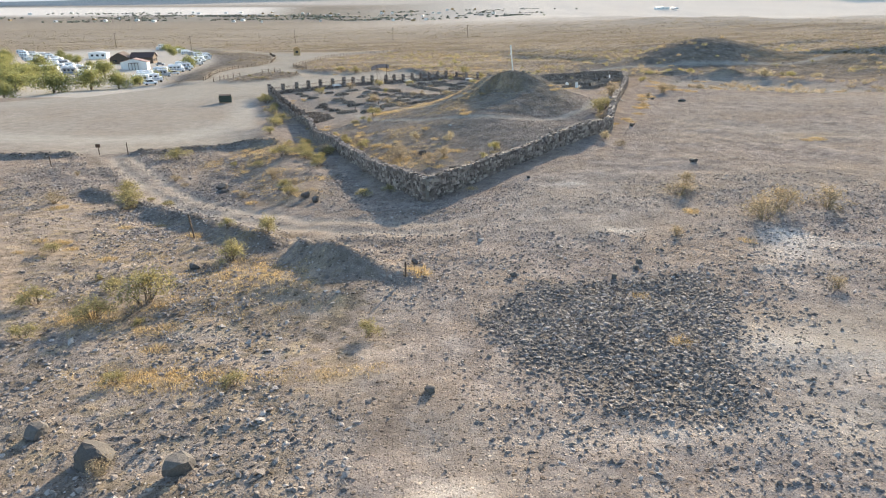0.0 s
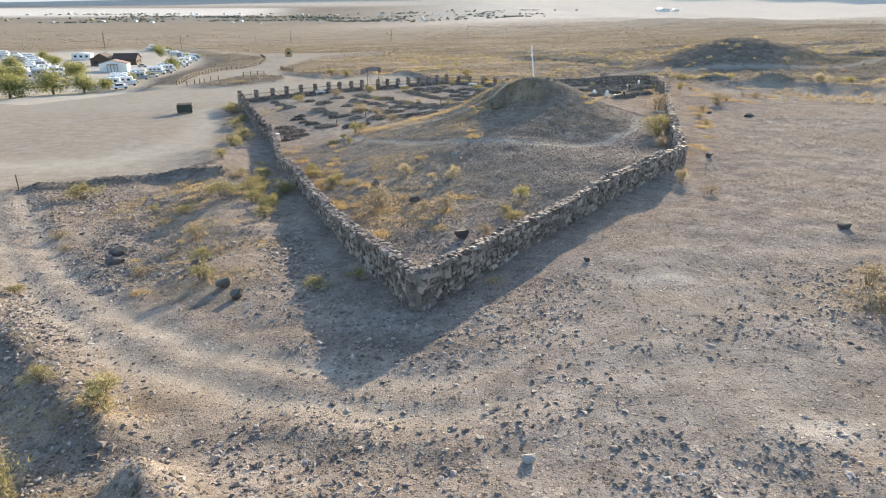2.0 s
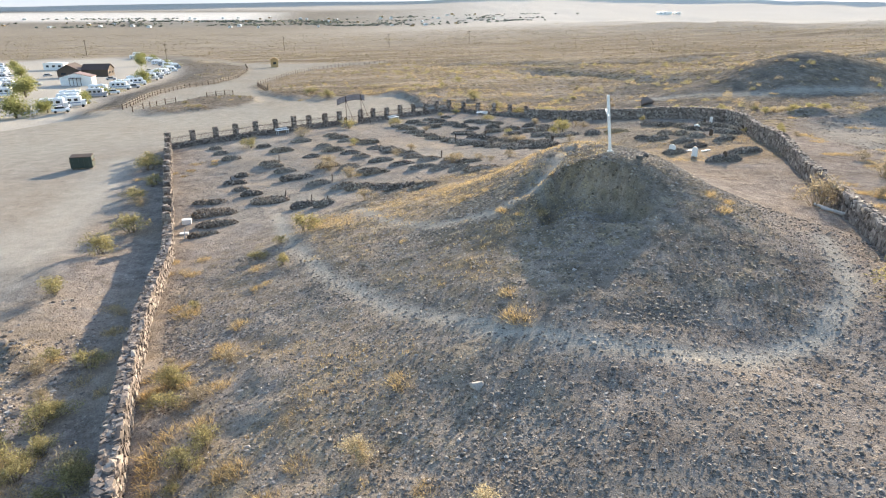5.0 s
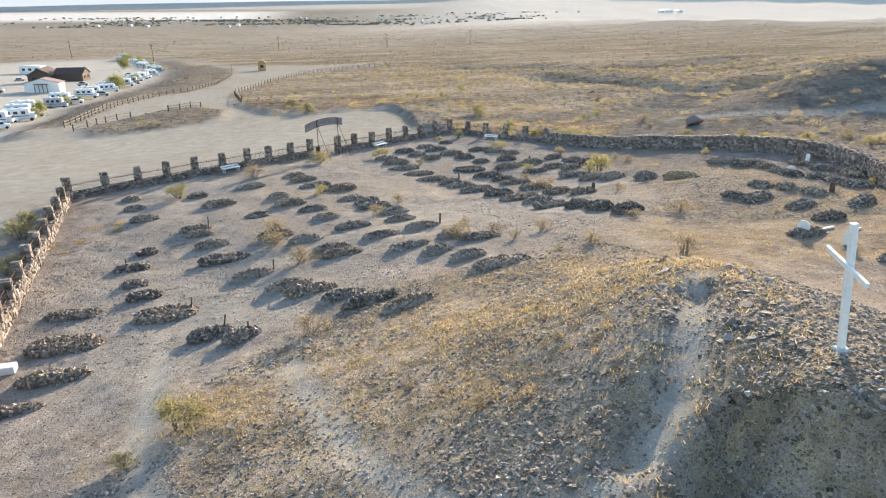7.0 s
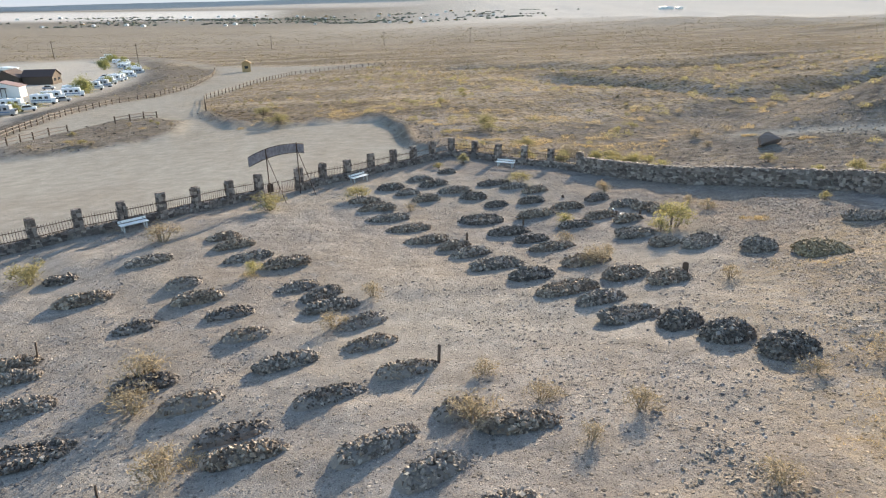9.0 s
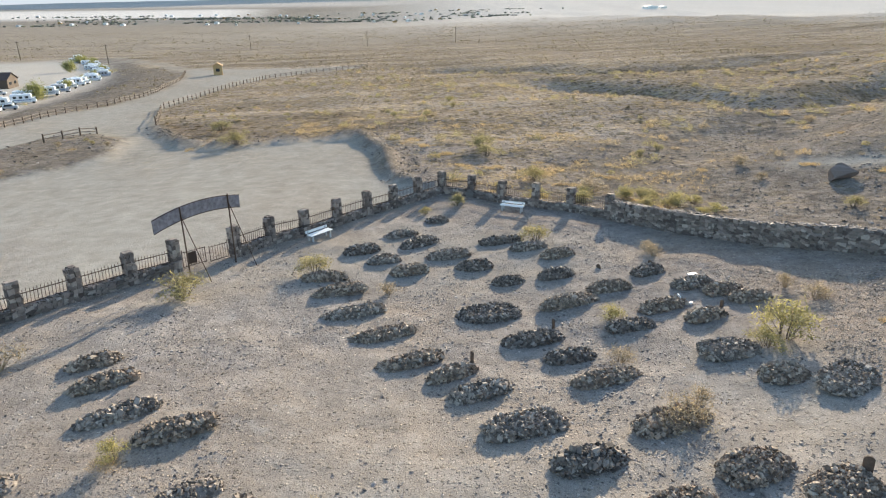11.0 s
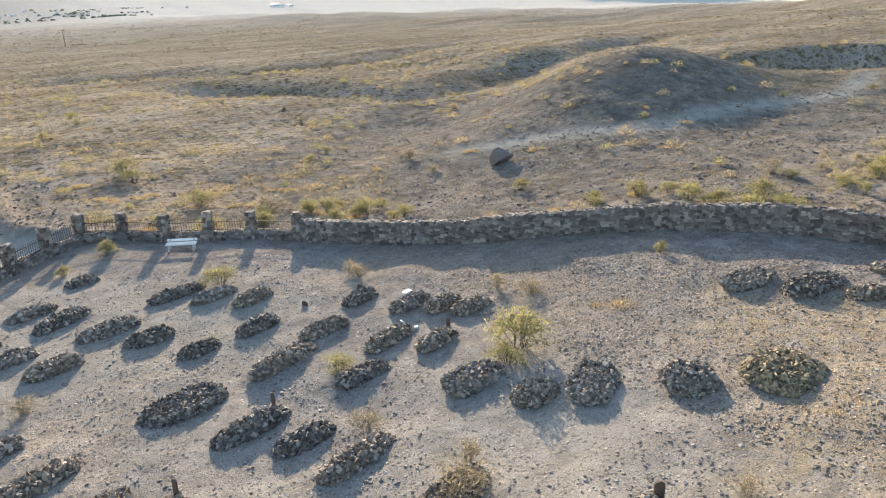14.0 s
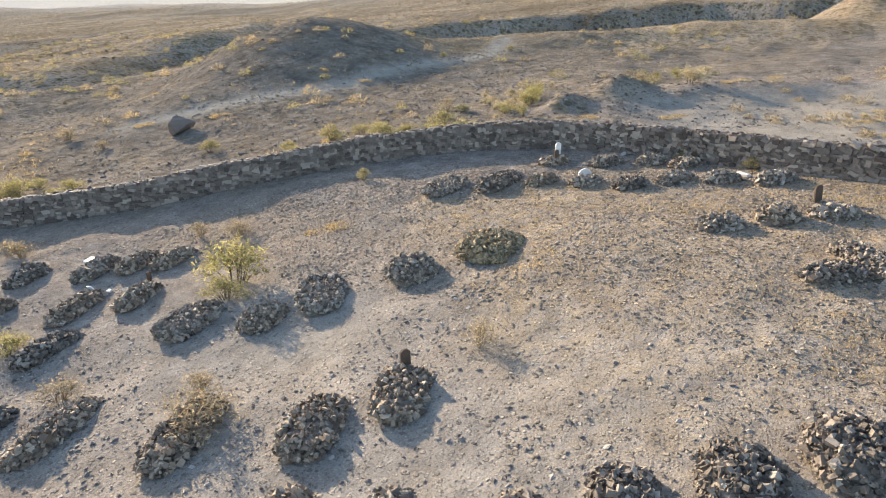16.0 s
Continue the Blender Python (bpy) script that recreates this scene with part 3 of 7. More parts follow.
    fan = np.maximum(fan, region(x, y, [(-7, 77), (-3, 63), (3, 57.5), (13, 57.5), (14.5, 68), (13, 78), (8, 86), (0, 84)], 1.5) * 0.65)
    fan = np.maximum(fan, region(x, y, [(-1, 39), (4, 44), (5, 58), (-3, 66), (-8, 76), (-12, 72), (-7, 56)], 2) * 0.4)
    fan = np.maximum(fan, region(x, y, [(-26, 60), (-16, 66), (-9, 52), (-3, 37), (-6, 35), (-20, 49)], 1.5) * 0.2)
    fan = np.maximum(fan, region(x, y, [(-20, 8), (-3, 8), (-1, 21), (-8, 29), (-18, 40), (-32, 46)], 2) * 0.55)
    straw = np.maximum(straw, fan * 0.18 * np.clip(vnoise(x, y, 23, 13) + 0.5 * vnoise(x, y, 9, 14), 0, 1) * (1 - 0.7 * smooth(250, 500, d)))
    white = np.maximum(white, smooth(2650, 2800, y) * smooth(-150, -450, x + 0.12 * y) * (1 - smooth(3250, 3400, y)))
    white = np.maximum(white, 0.6 * spots([(17.2, 28.4, 1.2, 0.4, 1), (16, 23.8, 1.8, 0.35, 1), (14.2, 22.6, 1.2, 0.5, 0.7), (9.6, 15.8, 1.2, 1.0, 0.45), (11, 14.6, 1.6, 0.9, 0.45), (0.6, 10.4, 0.9, 0.5, 0.9), (-5.2, 12, 1.6, 0.35, 0.8), (2.2, 17.3, 0.3, 1.0, 0.5), (4.6, 12, 2.6, 0.35, 0.6), (8.5, 26.9, 1.0, 0.5, 0.8), (7.7, 35, 1, 0.3, 0.6), (-7, 18.6, 1.2, 0.5, 0.5)]))
    white = np.maximum(white, camp * 0.28)
    # glare and haze over the eastern plain, painted as whiter ground
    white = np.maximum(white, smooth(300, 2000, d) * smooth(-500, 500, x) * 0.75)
    white = np.maximum(white, region(x, y, [(15, 27.5), (16, 23), (15.5, 21.7), (13, 20), (12.5, 22)], 1.0) * np.clip(0.5 + n2, 0, 1) * 0.8)
    # soil made paler with distance to stand for haze
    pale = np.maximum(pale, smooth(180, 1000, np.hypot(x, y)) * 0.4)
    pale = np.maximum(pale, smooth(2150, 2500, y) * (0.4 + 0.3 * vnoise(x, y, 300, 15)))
    pale = np.maximum(pale, region(x, y, [(8.5, 18), (14, 18), (14, 11), (7.5, 12)], 1.5) * (0.4 + 0.4 * n2))
    # the dark gravel bank between the camp and the road
    bank = np.exp(-(line_dist(x, y, [(a + 11, b) for a, b in CAMP_ROW]) / 7) ** 4) * (1 - lot)
    pale, white, dark = pale * (1 - 0.9 * bank), white * (1 - bank), np.maximum(dark, 0.85 * bank)
    # haze band before the mountains, put into the ground colour
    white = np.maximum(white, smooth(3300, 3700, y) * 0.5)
    return {"pale": pale, "dark": dark, "straw": straw, "fan": fan, "white": white}


def build_ground():
    xs, ys = axis(-28, 30, 0.34, 4900, 4900, 1.045), axis(7, 118, 0.34, 300, 4750, 1.04)
    X, Y = np.meshgrid(xs, ys)
    x, y = X.ravel(), Y.ravel()
    V = np.stack([x, y, ground(x, y)], 1)
    nx, ny = len(xs), len(ys)
    i = (np.arange(ny - 1)[:, None] * nx + np.arange(nx - 1)[None]).ravel()
    me = mesh_np("ground", V, np.stack([i, i + 1, i + nx + 1, i + nx], 1))
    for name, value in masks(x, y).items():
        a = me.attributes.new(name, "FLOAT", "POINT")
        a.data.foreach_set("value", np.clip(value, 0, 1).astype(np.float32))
    me.polygons.foreach_set("use_smooth", np.ones(len(me.polygons), bool))
    ob = obj("ground", me, M_GROUND)
    tagged(ob, "stony grey-brown desert ground with dry grass and worn tracks", "ground", kind="structure")


build_ground()


# ---- the dry-stone walls round the plot ----
WALL_LEFT = [(0.0, 34.4), (-3.1, 42.3), (-5.1, 47.9), (-7.2, 53.8), (-11.05, 64.7), (-13.05, 72.6), (-14.4, 76.2)]
WALL_RIGHT = [(0.0, 34.35), (1.4, 35.95), (3.08, 37.9), (5.6, 40.8), (8.5, 44.1), (11.8, 47.4), (14.1, 50.5), (15.5, 55.4), (18.0, 63.4), (23.5, 79.8), (25.1, 84.3), (26.55, 91.0)]
WALL_BACK = [(26.55, 91.0), (27.9, 94.8), (29.3, 98.8), (30.1, 103.7), (28.8, 108.3), (26.6, 111.5), (24.9, 114.1), (22.9, 115.7), (20.7, 117.3), (18.9, 119.4), (15.9, 122.6), (13.5, 125.7)]


def along(line, step):
    """Stations along a polyline: x, y, heading."""
    out = []
    for (ax, ay), (bx, by) in zip(line[:-1], line[1:]):
        d = math.hypot(bx - ax, by - ay)
        n = max(1, round(d / step))
        out += [(ax + (bx - ax) * (k + 0.5) / n, ay + (by - ay) * (k + 0.5) / n, math.atan2(by - ay, bx - ax)) for k in range(n)]
    return np.array(out)


def stone_wall(name, line, height, thick, label, near, seed):
    """A wall of laid stones: a mortar core, the stones of its faces, and loose capping stones."""
    rng = np.random.default_rng(seed)
    tall = height if callable(height) else (lambda x, y: height + 0 * np.asarray(x))
    most = max(float(tall(*p)) for p in line)
    # the core, one strip of sections
    st = along(line, 1.0)
    ends = np.array([[*line[0], st[0, 2]], *st, [*line[-1], st[-1, 2]]])
    V = []
    for x, y, a in ends:
        g = float(ground(x, y))
        nx, ny = -math.sin(a) * (thick / 2 - 0.07), math.cos(a) * (thick / 2 - 0.07)
        top = g + float(tall(x, y)) - 0.025
        V += [(x - nx, y - ny, g - 0.6), (x - nx, y - ny, top), (x + nx, y + ny, top), (x + nx, y + ny, g - 0.6)]
    F = [(4 * k + j, 4 * k + 4 + j, 4 * k + 4 + (j + 1) % 4, 4 * k + (j + 1) % 4) for k in range(len(ends) - 1) for j in range(4)]
    F += [(0, 1, 2, 3), (4 * len(ends) - 1, 4 * len(ends) - 2, 4 * len(ends) - 3, 4 * len(ends) - 4)]
    root = obj(name, mesh_np(name, V, F), M_MORTAR)
    tagged(root, label, "stone wall", kind="structure")
    P, S, H = [], [], []
    rows = max(3, round(most / 0.15))
    for side in (-1, 1):
        for k in range(rows):
            s = along(line, 0.24)
            n = len(s)
            slip = rng.uniform(-0.09, 0.09, n)
            x = s[:, 0] + slip * np.cos(s[:, 2])
            y = s[:, 1] + slip * np.sin(s[:, 2])
            out = side * (thick / 2 - 0.086 + rng.uniform(-0.014, 0.014, n))
            x, y = x - np.sin(s[:, 2]) * out, y + np.cos(s[:, 2]) * out
            z = ground(x, y) + (k + 0.4 + rng.uniform(-0.36, 0.36, n)) * tall(x, y) / rows
            P.append(np.stack([x, y, z], 1))
            S.append(np.stack([rng.uniform(0.06, 0.2, n), rng.uniform(0.07, 0.1, n), rng.uniform(0.04, 0.11, n)], 1))
            H.append(s[:, 2])
    for lay in range(4):
        s = along(line, 0.15)
        n = len(s)
        out = rng.uniform(-0.5, 0.5, n) * (thick - 0.14)
        x, y = s[:, 0] - np.sin(s[:, 2]) * out, s[:, 1] + np.cos(s[:, 2]) * out
        P.append(np.stack([x, y, ground(x, y) + tall(x, y) - 0.045 + rng.uniform(-0.02, 0.045, n) * (1 + (rng.random(n) < 0.1))], 1))
        S.append(np.stack([rng.uniform(0.04, 0.125, n), rng.uniform(0.04, 0.1, n), rng.uniform(0.025, 0.055, n)], 1))
        H.append(s[:, 2] + rng.uniform(-0.7, 0.7, n))
    P, S, H = np.concatenate(P), np.concatenate(S), np.concatenate(H)
    a = H + rng.uniform(-0.06, 0.06, len(P))
    Z = np.zeros((len(P), 3, 3))
    Z[:, 0, 0], Z[:, 0, 1], Z[:, 1, 0], Z[:, 1, 1], Z[:, 2, 2] = np.cos(a), -np.sin(a), np.sin(a), np.cos(a), 1
    e = rng.uniform(-0.3, 0.3, len(P))
    Y = np.zeros((len(P), 3, 3))
    Y[:, 0, 0], Y[:, 0, 2], Y[:, 2, 0], Y[:, 2, 2], Y[:, 1, 1] = np.cos(e), np.sin(e), -np.sin(e), np.cos(e), 1
    R = Z @ Y
    d = np.hypot(P[:, 0] - near[0], P[:, 1] - near[1]) - 1.5 * (P[:, 2] - ground(P[:, 0], P[:, 1]))
    close = np.argsort(d)[:260]
    rest = np.setdiff1d(np.arange(len(P)), close)
    V, F = heap(SHARDS, rng, P[rest], S[rest] * 1.06, R[rest])
    obj("rubble", mesh_np("rubble", V, F), M_WALL, root, kind="stuff")
    return root, (P[close], S[close], R[close])


LATE_STONES = []
for wall_args in (("wall_left", WALL_LEFT, lambda x, y: 1.28 - 0.33 * smooth(36, 46, y), 0.5, "low rubble-stone boundary wall with loose capping stones", (-3, 41), 21),
                  ("wall_right", WALL_RIGHT, lambda x, y: 1.28 - 0.3 * smooth(35, 41, y) + 0.22 * smooth(78, 90, y), 0.5, "low rubble-stone boundary wall that bends round the plot", (3, 39), 22),
                  ("wall_back", WALL_BACK, 1.2, 0.5, "curved rubble-stone wall in shade on its inner face", (25, 113), 23)):
    LATE_STONES.append(stone_wall(*wall_args))

# ---- the fence along the road and its pillars ----
PILLARS_ROAD = [(-24.5, 103.2), (-22.9, 105.4), (-21.0, 106.7), (-19.4, 108.2), (-17.7, 109.6), (-15.9, 111.0), (-14.2, 112.3), (-12.9, 114.3), (-11.35, 116.1), (-9.9, 117.7)]
PILLARS_LEFT = [(-14.45, 76.35), (-15.3, 78.55), (-16.1, 80.75), (-16.95, 82.95), (-17.8, 85.2), (-18.65, 87.4), (-19.5, 89.65), (-20.35, 91.9), (-21.15, 94.15), (-22.0, 96.4), (-22.8, 98.65), (-23.65, 100.9), (-24.5, 103.2)]
PILLARS_GATE = [(-7.65, 119.8), (-6.3, 121.8), (-4.7, 123.3), (-3.1, 125.2), (-1.46, 127.3), (0.1, 129.2), (1.7, 131.0), (3.4, 132.5)]
PILLARS_BACK = [(3.4, 132.5), (5.45, 132.1), (7.3, 130.1), (9.4, 129.1), (11.4, 127.8), (13.35, 126.0)]


def stone_pillar(x, y, turn, height, width, seed):
    rng = np.random.default_rng(seed)
    root = thing("stone_pillar", on_ground(x, y, 0, turn), "square rubble-stone fence pillar with a rough flat top", "pillar", "pillars of the fence")
    bm = bmesh.new()
    box(bm, 0, 0, height / 2 - 0.2, width - 0.14, width - 0.14, height + 0.3)
    part("core", bm, M_MORTAR, root)
    P, S, R = [], [], []
    rows = round(height / 0.19)
    for k in range(-1, rows):
        for q in range(4):
            for j in (-0.5, 0.5):
                a = q * math.pi / 2
                u, v = (j + rng.uniform(-0.12, 0.12)) * width * 0.5, width / 2 - 0.06 + rng.uniform(-0.025, 0.03)
                P.append((u * math.cos(a) - v * math.sin(a), u * math.sin(a) + v * math.cos(a), (k + 0.5) * height / rows + rng.uniform(-0.03, 0.03)))
                S.append((width * rng.uniform(0.22, 0.31), 0.085, rng.uniform(0.075, 0.12)))
                c, s = math.cos(a + rng.uniform(-0.12, 0.12)), math.sin(a + rng.uniform(-0.12, 0.12))
                R.append(((c, -s, 0), (s, c, 0), (0, 0, 1)))
    for j in range(6):
        P.append((rng.uniform(-0.24, 0.24) * width, rng.uniform(-0.24, 0.24) * width, height + rng.uniform(-0.03, 0.02)))
        S.append((0.13, 0.12, 0.06))
        R.append(((1, 0, 0), (0, 1, 0), (0, 0, 1)))
    V, F = heap(SPLITS, rng, np.array(P), np.array(S) * 1.08, np.array(R))
    obj("rubble", mesh_np("rubble", V, F), M_WALL, root, kind="stuff")
    return root


PICKET = bmesh.new()
rod(PICKET, (0, 0, -0.32), (0, 0, 0.34), 0.011, 0.011, 5)
rod(PICKET, (0, 0, 0.34), (0, 0, 0.40), 0.016, 0.002, 5)
PICKET_MESH = bpy.data.meshes.new("picket")
PICKET.to_mesh(PICKET_MESH)
PICKET.free()


def fence_panel(a, b, lift):
    """An iron panel between two pillars, on a low stone plinth."""
    (ax, ay), (bx, by) = a, b
    heading = math.atan2(by - ay, bx - ax)
    za, zb = float(ground(ax, ay)), float(ground(bx, by))
    d = math.hypot(bx - ax, by - ay)
    x, y, z = (ax + bx) / 2, (ay + by) / 2, (za + zb) / 2
    slope = math.degrees(math.atan2(zb - za, d))
    m = pose(x, y, z + lift, 0, -slope, math.degrees(heading))
    root = thing("fence_panel", m, "rusty iron picket fence panel between stone pillars", "fence", "iron panels of the fence")
    for zz in (-0.22, 0.24):
        bm = bmesh.new()
        box(bm, 0, 0, zz, d - 0.4, 0.025, 0.035)
        part("rail", bm, M_IRON, root)
    n = max(6, round((d - 0.5) / 0.14))
    for k in range(n):
        obj("picket", PICKET_MESH, M_IRON, root, pose((k - (n - 1) / 2) * (d - 0.5) / n, 0, 0))


def fence_run(line, seed, first=True, last=True, plinth=0.5):
    for k, (x, y) in enumerate(line):
        if (k or first) and (k < len(line) - 1 or last):
            p, q = line[max(0, k - 1)], line[min(len(line) - 1, k + 1)]
            stone_pillar(x, y, math.degrees(math.atan2(q[1] - p[1], q[0] - p[0])), 1.5 if k % 3 else 1.58, 0.4, seed + k)
    for k in range(len(line) - 1):
        fence_panel(line[k], line[k + 1], plinth + 0.28)


LATE_STONES.append(stone_wall("plinth_road", PILLARS_ROAD, 0.5, 0.42, "low stone plinth under an iron fence", (-12, 118), 31))
LATE_STONES.append(stone_wall("plinth_left", PILLARS_LEFT, 0.72, 0.5, "low pale stone wall under an iron fence", (-15, 78), 34))
LATE_STONES.append(stone_wall("plinth_gate", PILLARS_GATE, 0.5, 0.42, "low stone plinth under an iron fence", (-4, 124), 32))
LATE_STONES.append(stone_wall("plinth_back", PILLARS_BACK, 0.5, 0.42, "low stone plinth under an iron fence", (9, 127), 33))
fence_run(PILLARS_LEFT, 400, True, False, 0.72)
fence_run(PILLARS_ROAD, 100)
fence_run(PILLARS_GATE, 200)
fence_run(PILLARS_BACK, 300, False)

# ---- the graves: heaped stones over a low bank of earth ----
GRAVES = {
    "graves near the outer wall": [
        (-13.4, 81.3, 9, 2.7, 1.2), (-12.4, 78.8, 11, 2.5, 0.8), (-12.6, 76.7, 14, 1.7, 0.45), (-14.7, 84.4, 14, 2.2, 0.8), (-12.2, 86.0, 23, 1.4, 0.8), (-13.4, 87.7, 29, 1.2, 0.8),
        (-14.5, 90.0, 15, 1.7, 0.8), (-14.6, 92.3, 39, 1.1, 0.7), (-10.3, 83.8, 12, 2.5, 1.3), (-9.8, 90.5, 15, 2.5, 1.0), (-11.2, 93.0, 18, 1.7, 0.8), (-12.5, 94.7, 21, 1.6, 0.6),
        (-13.0, 95.5, 18, 1.8, 0.6), (-17.0, 97.8, 19, 1.6, 0.8), (-18.7, 100.4, 24, 1.3, 0.8), (-19.9, 102.7, 25, 1.1, 0.8),
    ],
    "graves below the hill": [
        (-7.4, 81.0, 17, 1.8, 0.8), (-6.0, 80.3, 32, 1.4, 0.8), (-7.5, 87.8, 17, 1.9, 0.8), (-5.3, 85.7, 22, 2.1, 0.8), (-4.1, 84.6, 14, 2.3, 0.8), (-2.5, 83.2, 23, 1.8, 0.8),
        (-1.2, 82.2, 24, 2.3, 0.8), (0.5, 81.3, 27, 2.3, 0.8), (3.0, 86.4, 11, 1.7, 0.8), (4.3, 84.4, 23, 2.7, 1.0), (0.1, 89.4, 29, 2.2, 0.8), (1.5, 88.1, 27, 1.7, 0.8),
        (2.2, 90.7, 25, 1.4, 0.8), (3.7, 89.7, -1, 2.1, 0.8), (-4.1, 90.8, 17, 2.0, 0.65), (-3.4, 89.7, 14, 2.1, 0.65),
    ],
    "graves in the middle rows": [
        (-7.8, 93.8, 20, 1.9, 0.8), (-5.8, 92.5, 18, 1.8, 0.8), (-3.4, 94.7, 22, 2.1, 0.8), (-1.6, 92.3, 22, 2.1, 0.8), (0.7, 93.5, 11, 1.9, 0.8), (-0.7, 95.8, 26, 1.9, 0.8),
        (-1.2, 97.8, 35, 2.0, 0.8), (-2.6, 99.4, 22, 2.2, 0.8), (-3.2, 100.8, 46, 2.0, 0.8), (-4.4, 101.7, 36, 1.9, 0.8), (-5.3, 96.9, 17, 1.6, 0.8), (-6.5, 98.9, 25, 1.8, 0.8),
        (-8.3, 100.5, 21, 2.0, 0.8), (-9.9, 98.1, 34, 1.6, 0.8), (-9.4, 102.0, 23, 1.5, 0.8), (-5.4, 104.4, 24, 2.2, 0.8),
    ],
    "graves by the gate": [
        (-7.4, 105.3, 32, 2.3, 0.8), (-8.6, 107.1, 29, 2.0, 0.8), (-9.6, 108.5, 33, 1.7, 0.8), (-12.1, 104.9, 37, 2.1, 0.8), (-13.1, 100.6, 24, 2.2, 0.8), (-15.3, 103.0, 17, 1.3, 0.8),
        (-2.8, 116.6, 10, 2.1, 0.8), (-1.9, 115.0, 23, 2.4, 0.8), (-1.1, 112.8, 22, 2.7, 0.8), (0.2, 110.8, 22, 2.6, 0.8), (1.2, 108.6, 24, 2.5, 0.8), (2.7, 107.7, 25, 1.8, 0.6),
        (3.5, 106.5, 20, 2.1, 0.8), (4.6, 104.3, 14, 2.4, 1.1), (-1.3, 120.4, 24, 1.9, 0.8), (-0.1, 119.0, 14, 1.6, 0.8),
    ],
    "graves under the fence": [
        (1.2, 117.5, 14, 1.8, 0.8), (0.7, 123.1, 29, 1.9, 0.8), (1.7, 121.6, 33, 2.3, 0.8), (3.2, 119.7, 18, 2.3, 0.8), (4.4, 118.1, 13, 1.8, 0.8), (2.8, 126.0, 24, 1.4, 0.8),
        (6.2, 121.9, 13, 2.4, 0.8), (7.5, 120.6, 13, 2.0, 0.8), (5.8, 116.1, 13, 1.5, 0.8), (8.8, 119.3, 22, 1.8, 0.8), (8.1, 116.5, 19, 1.8, 0.8), (4.5, 112.6, 13, 2.6, 1.4),
        (8.0, 113.3, 16, 2.6, 0.8), (10.1, 114.6, 11, 2.0, 0.8), (12.4, 116.2, 19, 1.6, 0.8),
    ],
    "graves in the back rows": [
        (5.9, 110.2, 14, 2.4, 0.8), (7.0, 108.7, 7, 1.8, 0.8), (7.8, 106.9, 13, 2.4, 0.8), (9.8, 110.7, 10, 1.9, 0.8), (11.7, 112.4, 21, 2.2, 0.8), (13.7, 114.3, 13, 1.9, 0.8),
        (12.9, 111.0, 14, 1.7, 0.8), (14.6, 113.3, 12, 1.7, 0.8), (15.3, 112.3, 4, 1.7, 0.8), (12.4, 108.0, 3, 2.1, 1.2), (8.8, 103.9, 18, 2.4, 1.0), (13.3, 106.1, 4, 1.5, 1.1),
        (14.7, 105.2, 33, 2.1, 1.3), (16.6, 103.3, -34, 1.5, 1.4), (9.9, 101.4, 16, 1.9, 1.1), (11.4, 100.3, 22, 1.8, 1.1), (6.0, 102.3, 10, 2.0, 0.9), (7.1, 100.0, 23, 2.7, 1.0),
        (8.1, 98.5, 21, 2.0, 0.9), (8.6, 96.5, 14, 2.2, 1.0),
    ],
    "graves along the curved wall": [
        (23.3, 106.0, -6, 2.3, 1.1), (24.4, 104.2, -7, 2.5, 1.1), (24.8, 102.6, -26, 1.3, 0.8), (24.9, 100.9, -38, 1.25, 0.8), (27.4, 103.1, -31, 1.35, 0.8), (27.8, 101.0, -32, 1.5, 0.8),
        (24.8, 99.2, -45, 1.3, 0.8), (28.3, 99.3, -61, 1.1, 0.8), (25.9, 97.9, -32, 1.5, 0.8), (28.1, 98.0, -26, 1.4, 0.8), (26.1, 96.4, -39, 1.4, 0.8), (26.2, 94.7, -38, 1.6, 0.8),
        (21.0, 95.7, -47, 1.3, 0.9), (21.8, 94.3, -60, 1.2, 0.8), (22.6, 92.9, -55, 1.35, 0.9),
    ],
    "graves on the rise": [
        (18.3, 92.7, -54, 1.9, 0.8), (19.1, 92.2, 33, 2.3, 0.8), (10.0, 95.3, 20, 1.5, 1.15), (10.9, 93.8, 14, 1.7, 1.25), (12.1, 92.4, 17, 1.75, 1.3), (20.4, 90.3, 33, 2.3, 0.8),
        (20.4, 87.8, 26, 1.9, 0.8), (23.6, 90.3, 40, 2.7, 0.8), (22.5, 84.3, 21, 2.7, 0.8), (18.0, 85.4, 8, 1.6, 0.8), (19.8, 81.6, 18, 2.6, 0.8),
    ],
}


